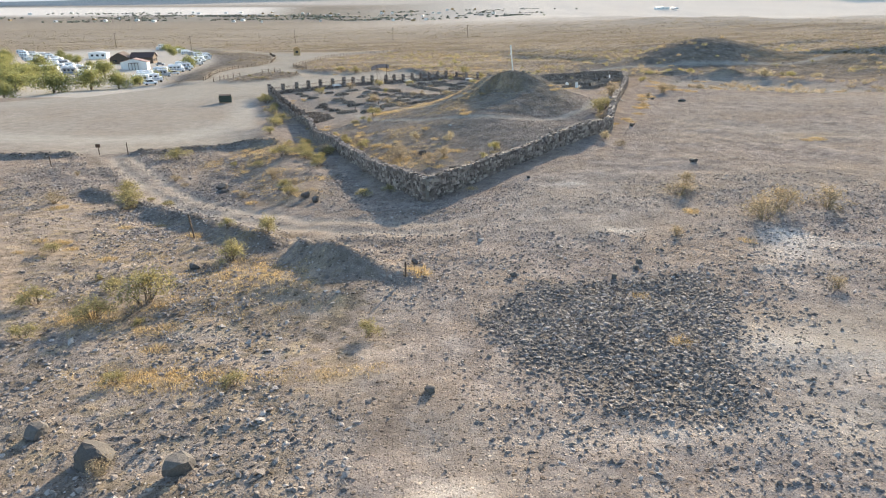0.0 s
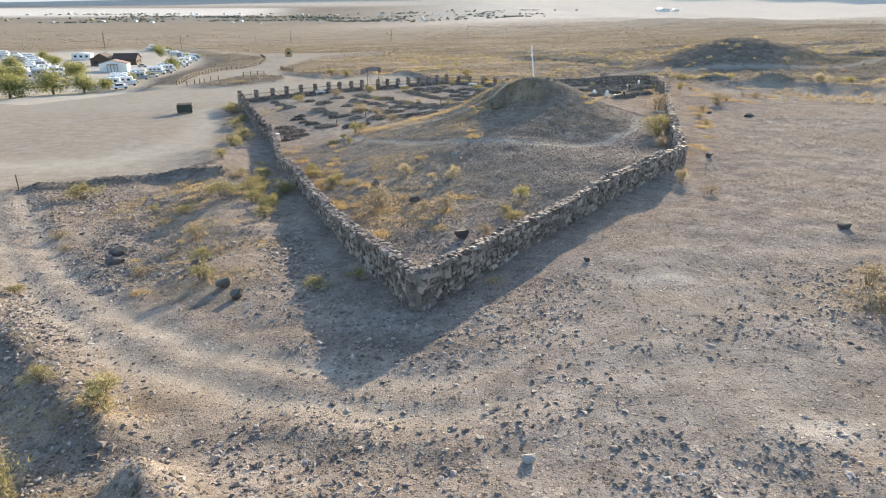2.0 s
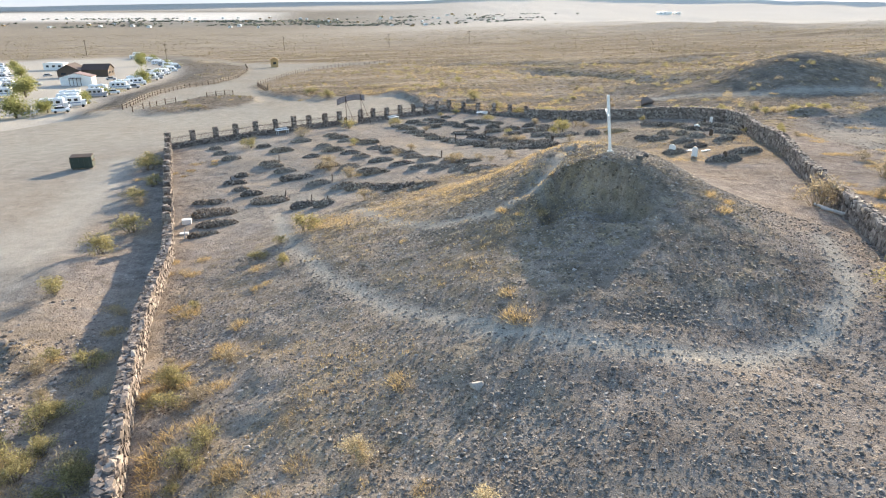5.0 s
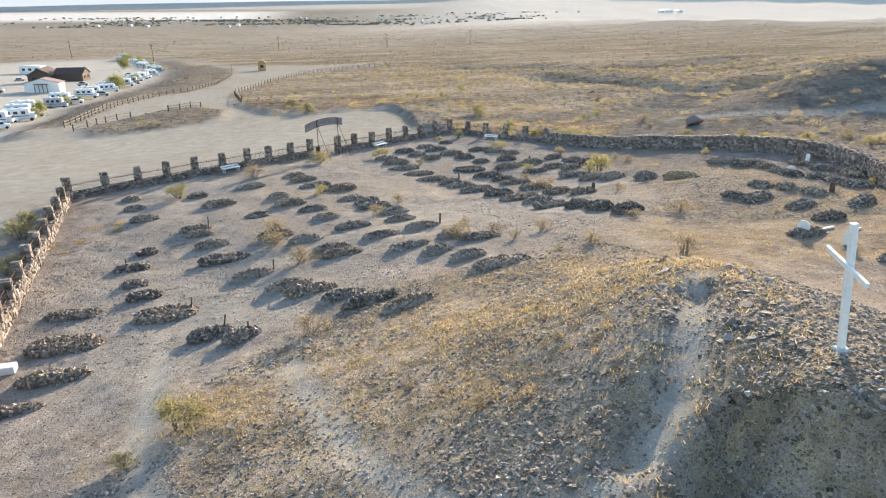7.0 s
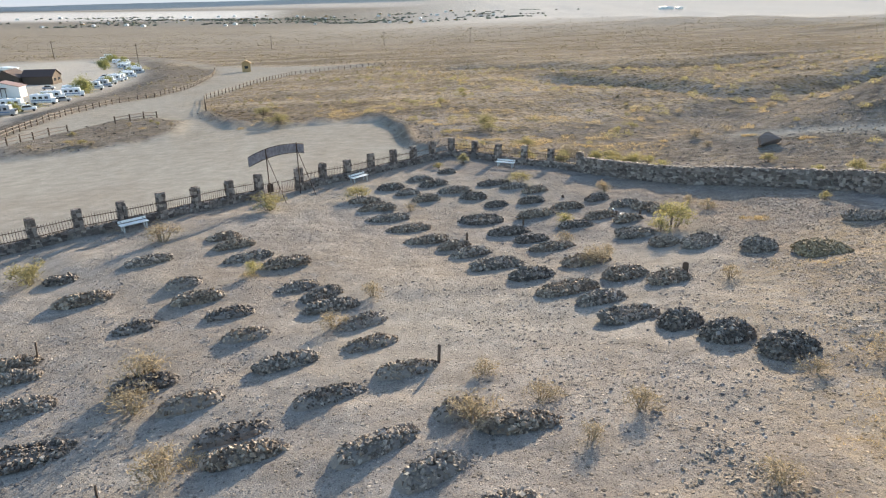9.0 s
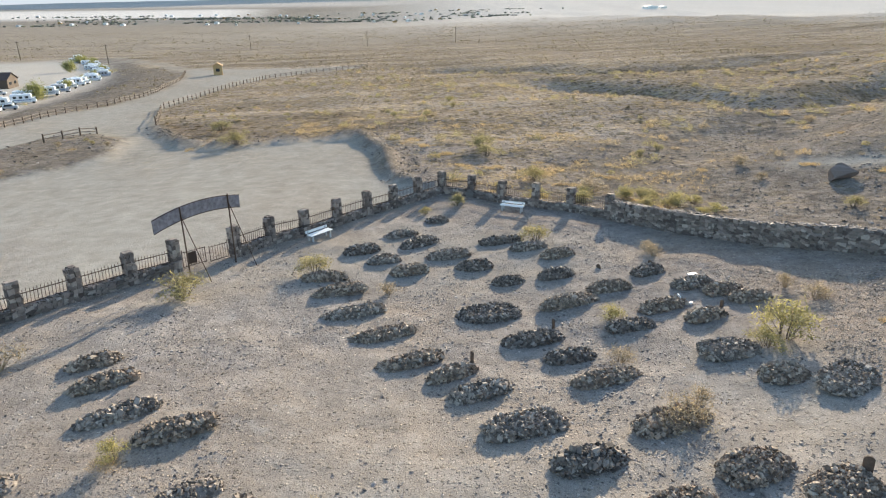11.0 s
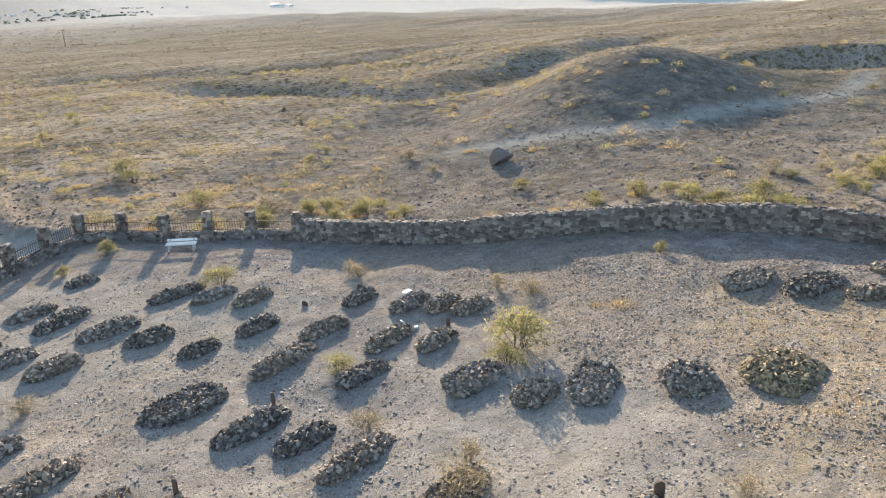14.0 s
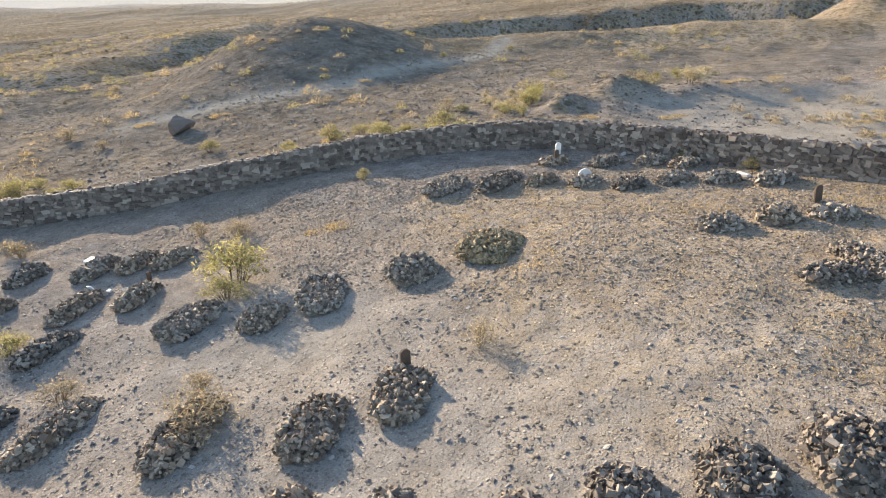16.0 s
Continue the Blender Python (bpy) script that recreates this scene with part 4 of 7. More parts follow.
def grave(x, y, turn, length, width, group, seed, ochre=False):
    rng = np.random.default_rng(seed)
    height = min(0.46, 0.19 + 0.17 * width) * rng.uniform(0.68, 1.12)
    rise = group == 'graves on the rise'
    coarse = 0.8 if rise else 1.0
    if rise and width > 1.1:
        height = 0.52
    flat = width > 0.95 and length > 1.7 and not ochre and not rise and rng.random() < 0.8
    tint = rng.random()
    brown = not ochre and not rise and tint < 0.36
    label = ("broad heap of ochre stones over a grave" if ochre else "stone-edged grave filled with small gravel" if flat else
             "long low heap of %s stones over a grave" % ("brown" if brown else "dark") if length > 1.9 else "small heap of %s stones over a grave" % ("brown" if brown else "dark"))
    root = thing("grave_mound", on_ground(x, y, 0, turn), label, "grave", group)
    worn = group in ('graves below the hill', 'graves in the middle rows') and rng.random() < 0.7
    hx, hy = length / 2, width / 2
    skirt, fall = (1.2, 2.2) if worn else (0.98, 4.5)
    # earth core
    na, nr = 20, 5
    V = [(0, 0, height * 0.72)]
    for r in range(1, nr + 1):
        f = r / nr
        for k in range(na):
            a = 2 * math.pi * k / na
            c, s = math.cos(a), math.sin(a)
            e = (abs(c) ** 3 + abs(s) ** 3) ** (-1 / 3)
            V.append((hx * skirt * f * e * c, hy * skirt * f * e * s, height * (0.95 if worn else 0.75) * (1 - f ** fall) - 0.12 * (f > 0.9)))
    F = [(0, 1 + k, 1 + (k + 1) % na) for k in range(na)]
    T = [(1 + (r - 1) * na + k, 1 + r * na + k, 1 + r * na + (k + 1) % na) for r in range(1, nr) for k in range(na)]
    T += [(1 + (r - 1) * na + k, 1 + r * na + (k + 1) % na, 1 + (r - 1) * na + (k + 1) % na) for r in range(1, nr) for k in range(na)]
    obj("earth", mesh_np("earth", V, F + T), M_EARTH, root)
    # stones
    n = int((230 if worn else 360 if flat else 310) * length * width ** 0.8 / coarse)
    f = rng.uniform(0, 1, n) ** 0.5
    a = rng.uniform(0, 2 * np.pi, n)
    c, s = np.cos(a), np.sin(a)
    e = (np.abs(c) ** 3 + np.abs(s) ** 3) ** (-1 / 3)
    f = np.where(rng.random(n) < 0.3, rng.uniform(0.86, 1.06, n), f)
    P = np.stack([hx * f * e * c, hy * f * e * s, height * (0.95 if worn else 0.78) * (1 - np.clip(f, 0, 1) ** fall) + rng.uniform(-0.02, 0.09, n)], 1)
    size = coarse * (0.8 if worn else 1.0) * rng.uniform(0.022, 0.064, n) * (1 + 0.5 * (rng.random(n) < 0.15))
    if flat:
        inner = f < 0.75
        size[inner] *= 0.68
        P[:, 2] = np.where(inner, P[:, 2] - 0.03, P[:, 2] + 0.04)
    S = np.stack([size * rng.uniform(0.9, 1.5, n), size * rng.uniform(0.8, 1.2, n), size * rng.uniform(0.5, 0.95, n)], 1)
    R = turns(rng, n, 1.0)
    big = np.argsort(-size)[:14]
    rest = np.setdiff1d(np.arange(n), big)
    mat = M_YELLOW if ochre else M_STONE_BROWN if brown else M_STONE_DARK if tint > (0.6 if rise else 0.8) else M_STONE
    V, F = heap(CRAGS, rng, P[rest], S[rest], R[rest])
    obj("rubble", mesh_np("rubble", V, F), mat, root, kind="stuff")
    LATE_GRAVES.append((root, P[big], S[big] * 0.9, R[big], mat))


LATE_GRAVES = []
seed = 1000
for group, rows in GRAVES.items():
    for row in rows:
        seed += 1
        grave(*row, group, seed)
grave(18.6, 101.7, 0, 2.3, 1.9, "graves in the back rows", 1900, True)


# ---- loose stones on the ground ----
CHIPS = []
for k in range(8):
    o = np.array([(1, 0, 0), (-1, 0, 0), (0, 1, 0), (0, -1, 0), (0, 0, 1), (0, 0, -1)], float)
    o = o * (1 + RNG.uniform(-0.35, 0.3, (6, 1))) + RNG.uniform(-0.25, 0.25, (6, 3))
    CHIPS.append((o, np.array([(0, 2, 4), (2, 1, 4), (1, 3, 4), (3, 0, 4)])))


def scatter(name, poly, count, small, large, material, label, seed, keep=None, shapes=CHIPS, power=2.5, sink=0.15):
    """Stones strewn over a stretch of the plan; most are small."""
    rng = np.random.default_rng(seed)
    p = np.array(poly)
    lo, hi = p.min(0), p.max(0)
    X, Y = rng.uniform(lo[0], hi[0], count * 10), rng.uniform(lo[1], hi[1], count * 10)
    ok = inside(X, Y, poly)
    X, Y = X[ok], Y[ok]
    if keep is not None:
        ok = rng.random(len(X)) < keep(X, Y)
        X, Y = X[ok], Y[ok]
    X, Y = X[:count], Y[:count]
    n = len(X)
    size = small + (large - small) * rng.random(n) ** power
    S = np.stack([size * rng.uniform(0.8, 1.3, n), size * rng.uniform(0.7, 1.1, n), size * rng.uniform(0.25, 0.55, n)], 1)
    P = np.stack([X, Y, ground(X, Y) + S[:, 2] * (0.5 - sink)], 1)
    V, F = heap(shapes, rng, P, S, turns(rng, n, 0.35))
    ob = obj(name, mesh_np(name, V, F), material)
    tagged(ob, label, "loose stones", kind="stuff")


def clumpy(x, y):
    return np.clip(0.45 + 0.8 * vnoise(x, y, 2.6, 31) + 0.5 * vnoise(x, y, 7, 32), 0.05, 1)


def off_path(x, y):
    return clumpy(x, y) * (1 - np.exp(-(line_dist(x, y, HILL_PATH) / 0.5) ** 2)) * (1 - np.exp(-(line_dist(x, y, LOOP_PATH) / 0.5) ** 2))


def off_track(x, y):
    return clumpy(x, y) * (1 - 0.85 * np.exp(-(line_dist(x, y, TRACK) / 1.4) ** 2)) * (1 - 0.9 * region(x, y, LOT, 1.0))


M_CHIP_DARK = rocky("dark_gravel", (0.075, 0.066, 0.059), (0.225, 0.198, 0.174), 6.0, (0.37, 0.336, 0.3))
M_CHIP_PLOT = rocky("grey_gravel", (0.09, 0.08, 0.071), (0.275, 0.245, 0.215), 6.0, (0.42, 0.385, 0.345))
M_CHIP_TAN = rocky("tan_gravel", (0.13, 0.105, 0.08), (0.34, 0.28, 0.21), 6.0, (0.46, 0.4, 0.32))
scatter("gravel_near", [(-14, 7), (14, 7), (22, 22), (24, 36), (-16, 36)], 42000, 0.016, 0.1, M_CHIP, "grey stones strewn over bare desert ground", 41, off_track, power=4)
scatter("dark_gravel", [(0.5, 22.5), (11.5, 22.5), (10.5, 14.5), (8.2, 11), (3, 11.5)], 9500, 0.025, 0.095, M_CHIP_DARK, "patch of dense dark broken rock on the ground", 42, lambda x, y: region(x, y, DARK_PATCH, 0.5) + 0.04, power=2.0)
scatter("gravel_plot", [(0, 35), (13.4, 50), (18, 64), (14, 72), (-1, 76), (-12, 70)], 56000, 0.02, 0.075, M_CHIP_PLOT, "dark gravel strewn over the ground inside the walls", 43, lambda x, y: 0.4 + 0.6 * off_path(x, y), power=2.4)
scatter("gravel_hill", [(-7, 76), (-3, 63), (3, 57), (13, 57), (14, 78), (8, 88), (-2, 82)], 26000, 0.022, 0.085, M_CHIP_TAN, "tan rubble strewn over the slope of a small hill", 44, off_path, power=2.6)
scatter("gravel_graves", [(-14, 74), (6, 86), (14, 90), (27, 90), (29, 103), (13, 124), (2, 129), (-24, 106)], 44000, 0.018, 0.075, M_CHIP, "fine gravel between the graves", 45, clumpy, power=4)
scatter("gravel_rise", [(13, 88), (26, 88), (28.5, 96), (29, 104), (22, 114), (15, 116), (15.5, 100)], 32000, 0.016, 0.068, M_CHIP_TAN, "reddish-grey gravel on the rise beside the graves", 51, lambda x, y: 0.4 + 0.6 * clumpy(x, y), power=3)
scatter("gravel_west", [(-30, 34), (-2, 34), (-7, 50), (-14, 68), (-24, 62), (-32, 54)], 26000, 0.022, 0.12, M_CHIP, "stones strewn over rough ground beside a dirt track", 46, off_track, power=3.5)
scatter("gravel_yard", [(10, 34), (40, 34), (46, 60), (30, 88), (19, 62)], 20000, 0.012, 0.06, M_CHIP, "sparse stones on a trodden yard", 47, clumpy, power=4)
scatter("rock_outcrop", [(6.2, 68.8), (8.2, 69.6), (9.8, 72), (10.6, 76), (9.4, 80), (8.4, 79), (7.6, 75.5), (6.4, 71.5)], 260, 0.05, 0.2, M_CHIP_PLOT, "blocky bedrock breaking out of the slope", 50, lambda x, y: np.clip(1.2 - np.exp(-(line_dist(x, y, TRENCH + [(8.6, 74.7)]) / 0.45) ** 2) * 1.2, 0, 1), LUMPS, 2.5, 0.3)
scatter("gravel_beyond", [(3, 133), (14, 127), (30, 108), (40, 96), (84, 108), (80, 150), (30, 175), (-4, 165)], 32000, 0.035, 0.15, M_CHIP_DARK, "dark rock rubble strewn beyond the wall", 48, lambda x, y: 0.35 + 0.65 * clumpy(x, y), power=2.2)
scatter("rocks_west", [(-28, 40), (-14, 22), (-12, 10), (-3, 10), (-2, 19), (-6, 28), (-4, 36), (-4, 41), (-12, 60), (-24, 60)], 3600, 0.04, 0.15, M_CHIP, "larger rocks strewn over rough ground", 52, off_track, ROCKS, 3.5, 0.1)
scatter("rocks_island", ISLAND, 500, 0.06, 0.25, M_CHIP_DARK, "dark rubble on the road island", 53, None, ROCKS, 3, 0.1)
scatter("rocks_berm", [(4, 134), (1, 150), (-2, 160), (-9, 162), (-22, 160), (-34, 176), (-33, 172), (-22, 156), (-9, 157.5), (-5, 156), (-2, 146), (-1, 136)], 1500, 0.05, 0.2, M_CHIP_DARK, "rubble on the bank round the lot", 54, None, ROCKS, 3, 0.1)
scatter("gravel_wash", [(31, 90), (36, 103), (48, 108), (64, 102), (72, 84), (46, 76), (32, 80)], 7000, 0.025, 0.14, M_CHIP_TAN, "reddish rubble strewn over a sandy wash", 55, clumpy, power=4)
scatter("rocks_lot_edge", [(-47, 51), (-34, 53.6), (-25, 56), (-20, 60.6), (-14, 60.4), (-14, 63), (-20, 64), (-26, 60), (-35, 57), (-47, 55)], 1500, 0.05, 0.2, M_CHIP_DARK, "dark rubble on the bank at the edge of the lot", 56, lambda x, y: np.exp(-(np.minimum(line_dist(x, y, LOT_EDGE), line_dist(x, y, LOT_EDGE_WEST)) / 0.9) ** 2), ROCKS, 3, 0.1)
scatter("gravel_bank", [(-14, 26), (-6, 20), (-1, 21), (0, 25), (-6, 29), (-16, 40), (-22, 42)], 3000, 0.03, 0.13, M_CHIP, "stones on a low earth bank", 49, power=3)


def boulder(x, y, sx, sy, sz, turn, label, seed, material=M_STONE, sink=0.25):
    rng = np.random.default_rng(seed)
    V, F = rock_shape(rng, 3, 16, 0.3)
    V = np.sign(V) * np.abs(V) ** 0.75
    V = V * (1 + 0.05 * vnoise(V[:, [0]] + seed, V[:, [1]] + V[:, [2]], 0.35, seed))
    ob = obj("boulder", mesh_np("boulder", V * np.array((sx, sy, sz)), F), material, None, on_ground(x, y, sz * (1 - sink) * 0.8, turn))
    tagged(ob, label, "boulder", "boulders")


M_ROCK_PALE = rocky("pale_rock", (0.3, 0.28, 0.26), (0.5, 0.47, 0.44), 3.0)
M_ROCK_DARK = rocky("dark_rock", (0.075, 0.068, 0.062), (0.13, 0.12, 0.11), 3.0)
for row in ((-7.0, 12.0, 0.45, 0.38, 0.33, 20, "grey angular boulder on stony ground", 61), (-5.0, 11.6, 0.36, 0.3, 0.32, 70, "dark angular boulder on stony ground", 62),
            (0.2, 14.3, 0.17, 0.13, 0.13, 10, "grey fist-shaped rock on bare ground", 63), (-8.9, 13.2, 0.3, 0.25, 0.2, 40, "grey rock in rubble", 64),
            (-0.35, 47.3, 0.36, 0.24, 0.26, 5, "squared dark rock with a flat top inside the wall", 65), (1.75, 41.0, 0.33, 0.25, 0.25, 40, "dark rock inside the wall", 66),
            (-0.4, 23.9, 0.15, 0.13, 0.14, 0, "dark rock beside the bank", 67), (3.2, 22.0, 0.14, 0.12, 0.12, 30, "dark rock on gravel", 68), (7.7, 22.2, 0.16, 0.13, 0.12, 60, "dark rock on gravel", 69),
            (-14.0, 43.7, 0.5, 0.3, 0.2, 15, "flat dark rock beside the track", 70), (-9.5, 41.5, 0.25, 0.2, 0.2, 80, "dark rock beside the track", 71),
            (16.4, 39.3, 0.3, 0.25, 0.18, 0, "dark rock on the trodden yard", 74), (26.6, 69, 0.5, 0.35, 0.2, 20, "low dark rock on the trodden yard", 75), (24.2, 71, 0.25, 0.2, 0.15, 20, "dark rock on the trodden yard", 76),
            (16.3, 52.0, 0.22, 0.2, 0.2, 0, "dark rock at the foot of the wall", 77), (9.6, 67.3, 0.22, 0.18, 0.14, 0, "dark rock beside the cross", 78),
            (-7.2, 38.2, 0.34, 0.26, 0.26, 30, "dark rock on rough ground beside the wall", 88), (-14.5, 45.4, 0.5, 0.3, 0.24, 60, "low brown rock beside the track", 89), (-6.5, 37.2, 0.26, 0.2, 0.24, 10, "dark rock on rough ground", 90), (5.9, 36.9, 0.13, 0.1, 0.1, 0, "dark rock on the trodden yard", 91), (-2.7, 51.5, 0.25, 0.2, 0.2, 45, "dark rock among dry grass", 92),
            (8.0, 22.8, 0.14, 0.11, 0.12, 0, "dark rock on gravel", 93), (6.7, 21.5, 0.17, 0.13, 0.12, 70, "grey rock on gravel", 94), (-9.6, 25.6, 0.26, 0.2, 0.16, 0, "dark rock beside a bush", 95),
            (10.4, 69.0, 0.2, 0.16, 0.12, 60, "dark rock on top of the hill", 80)):
    boulder(*row, material=M_ROCK_DARK)
for row in ((1.9, 54.8, 0.26, 0.16, 0.12, 30, "white rock on dark gravel", 83), (2.6, 47.2, 0.14, 0.1, 0.08, 0, "small white rock on gravel", 84), (2.35, 26.4, 0.16, 0.12, 0.1, 0, "pale rock on bare ground", 85),
            (29.2, 100.7, 0.15, 0.13, 0.1, 0, "white rounded stone near the curved wall", 86), (11.15, 94.15, 0.26, 0.17, 0.14, 160, "large pale stone on a heap of dark stones", 87)):
    boulder(*row, material=M_ROCK_PALE)
boulder(30.6, 130.7, 0.95, 0.8, 0.72, 10, "large reddish-brown boulder on the rubble slope", 96, rocky("brown_rock", (0.13, 0.095, 0.08), (0.2, 0.155, 0.13), 2.0))

# ---- shrubs ----


def leafy(name, color, through=0.45):
    """Thin leaves that let some of the light through."""
    m, n, l, b = nodes_of(name, 0.75)
    geo = n.new("ShaderNodeNewGeometry")
    c = ramp(n, l, geo.outputs["Random Per Island"], [(0.0, tuple(0.55 * v for v in color)), (0.6, color), (1.0, tuple(min(1, 1.5 * v) for v in color))])
    l.new(c, b.inputs["Base Color"])
    t = n.new("ShaderNodeBsdfTranslucent")
    l.new(c, t.inputs["Color"])
    x = n.new("ShaderNodeMixShader")
    x.inputs["Fac"].default_value = through
    l.new(b.outputs["BSDF"], x.inputs[1])
    l.new(t.outputs["BSDF"], x.inputs[2])
    l.new(x.outputs["Shader"], n["Material Output"].inputs["Surface"])
    return m


M_LEAF = leafy("creosote_leaf", (0.33, 0.29, 0.14), 0.5)
M_LEAF_Y = leafy("yellow_green_leaf", (0.38, 0.335, 0.14))
M_STRAW = leafy("dry_straw", (0.5, 0.375, 0.195))
M_TWIG = plain("dry_twig", (0.30, 0.235, 0.15), 0.9, 0, 0.4, 5.0)
M_PALE_LEAF = leafy("pale_leaf", (0.5, 0.42, 0.27))
M_DRY_LEAF = leafy("dry_leaf", (0.37, 0.3, 0.195))
M_STEM = plain("grey_stem", (0.13, 0.105, 0.08), 0.9, 0, 0.3, 8.0)


def blades(rng, A, D, length, width):
    """Thin triangles from the points A along the ways D."""
    n = len(A)
    side = np.cross(D, rng.normal(size=(n, 3)))
    side /= np.linalg.norm(side, axis=1)[:, None] + 1e-9
    w, ln = width * rng.uniform(0.6, 1.3, n)[:, None], length * rng.uniform(0.6, 1.3, n)[:, None]
    V = np.stack([A - side * w, A + side * w, A + D * ln], 1).reshape(-1, 3)
    return V, np.arange(3 * n).reshape(-1, 3)


def shrub_meshes(kind, seed):
    """Stem and foliage meshes of a shrub one metre wide."""
    rng = np.random.default_rng(seed)
    n = {"creosote": 15, "dry": 20, "straw": 0, "ball": 8}[kind]
    rise = {"creosote": 0.62, "dry": 0.55, "straw": 0.4, "ball": 0.5}[kind]
    tips, bm = [], bmesh.new()
    for k in range(n):
        a, lean = rng.uniform(0, 2 * math.pi), rng.uniform(0.1, 1.0)
        r = 0.5 * lean * rng.uniform(0.75, 1.1)
        h = rise * math.sqrt(max(0.05, 1.15 - lean ** 2)) * rng.uniform(0.75, 1.1)
        tip = np.array((r * math.cos(a), r * math.sin(a), h))
        mid = tip * (0.5, 0.5, 0.62) + rng.normal(size=3) * 0.03
        rod(bm, (0.06 * math.cos(a), 0.06 * math.sin(a), -0.05), mid, 0.008, 0.006, 3)
        rod(bm, mid, tip, 0.006, 0.003, 3)
        tips.append((mid, tip))
        if kind == "dry":
            for j in range(2):
                t2 = mid + (tip - mid) * rng.uniform(0.1, 0.7)
                rod(bm, t2, t2 + rng.normal(size=3) * 0.09 + np.array((0, 0, 0.06)), 0.004, 0.002, 3)
    stems = bpy.data.meshes.new("stems")
    bm.to_mesh(stems)
    bm.free()
    if kind == "straw":
        m = 360
        a, q = rng.uniform(0, 2 * np.pi, m), rng.random(m) ** 0.5
        base = np.stack([0.42 * q * np.cos(a), 0.42 * q * np.sin(a), -0.03 + 0 * a], 1) + rng.normal(size=(m, 3)) * (0.1, 0.1, 0.01)
        D = np.stack([q * np.cos(a) * 0.8, q * np.sin(a) * 0.8, 0.9 + 0 * a], 1) + rng.normal(size=(m, 3)) * 0.35
        V, F = blades(rng, base, D / np.linalg.norm(D, axis=1)[:, None], 0.26, 0.0105)
    else:
        m = {"creosote": 1150, "dry": 640, "ball": 1100}[kind]
        pick = rng.integers(0, len(tips), m)
        T = np.array(tips)[pick]
        t = rng.random(m)[:, None] ** 0.6
        A = T[:, 0] + (T[:, 1] - T[:, 0]) * t + rng.normal(size=(m, 3)) * (0.075 if kind != "ball" else 0.09)
        A[:, 2] = np.abs(A[:, 2])
        D = rng.normal(size=(m, 3)) + np.array((0, 0, 0.8))
        V, F = blades(rng, A, D / np.linalg.norm(D, axis=1)[:, None], 0.08, 0.0105)
    return stems, mesh_np("foliage", V, F)


KINDS = {"g": ("creosote", M_LEAF, "olive-green creosote bush on stony ground"), "y": ("creosote", M_LEAF_Y, "yellow-green bush among the graves"),
         "d": ("dry", M_DRY_LEAF, "dry leafless tan bush on bare ground"), "s": ("straw", M_STRAW, "golden tuft of dry grass"), "p": ("ball", M_PALE_LEAF, "pale rounded dry shrub")}
SHRUBS = {}
for key, (kind, leaf, label) in KINDS.items():
    SHRUBS[key] = []
    for v in range(4):
        stems, foliage = shrub_meshes(kind, 500 + v + 10 * ord(key))
        root = thing("dry_grass_tuft" if kind == "straw" else "shrub", Matrix(), label, "grass tuft" if kind == "straw" else "shrub", "shrubs and tufts")
        if len(stems.vertices):
            obj("stem", stems, M_TWIG if kind == "dry" else M_STEM, root)
        obj("foliage", foliage, leaf, root)
        SHRUBS[key].append([root, False])


def plant(key, x, y, width, seed):
    rng = random.Random(seed)
    if key == "s" and width > 1.2:
        # a wide patch of grass is several tufts
        for j in range(round(1 + 0.7 * width)):
            a, r = rng.uniform(0, 6.28), 0.5 * width * rng.random() ** 0.5
            plant("s", x + r * math.cos(a), y + r * math.sin(a), rng.uniform(0.6, 1.15), seed * 7 + j)
        return
    entry = SHRUBS[key][seed % 4]
    m = on_ground(x, y, -0.02, rng.uniform(0, 360))
    entry[0].scale = (1, 1, 1)
    if entry[1]:
        ob = copy_thing(entry[0], m)
    else:
        ob, entry[1] = entry[0], True
        ob.matrix_basis = m
    tall = rng.uniform(0.7, 0.95) * (0.95 if width < 1 else 0.8)
    ob.matrix_basis = m @ Matrix.Diagonal((width, width, width * tall, 1))


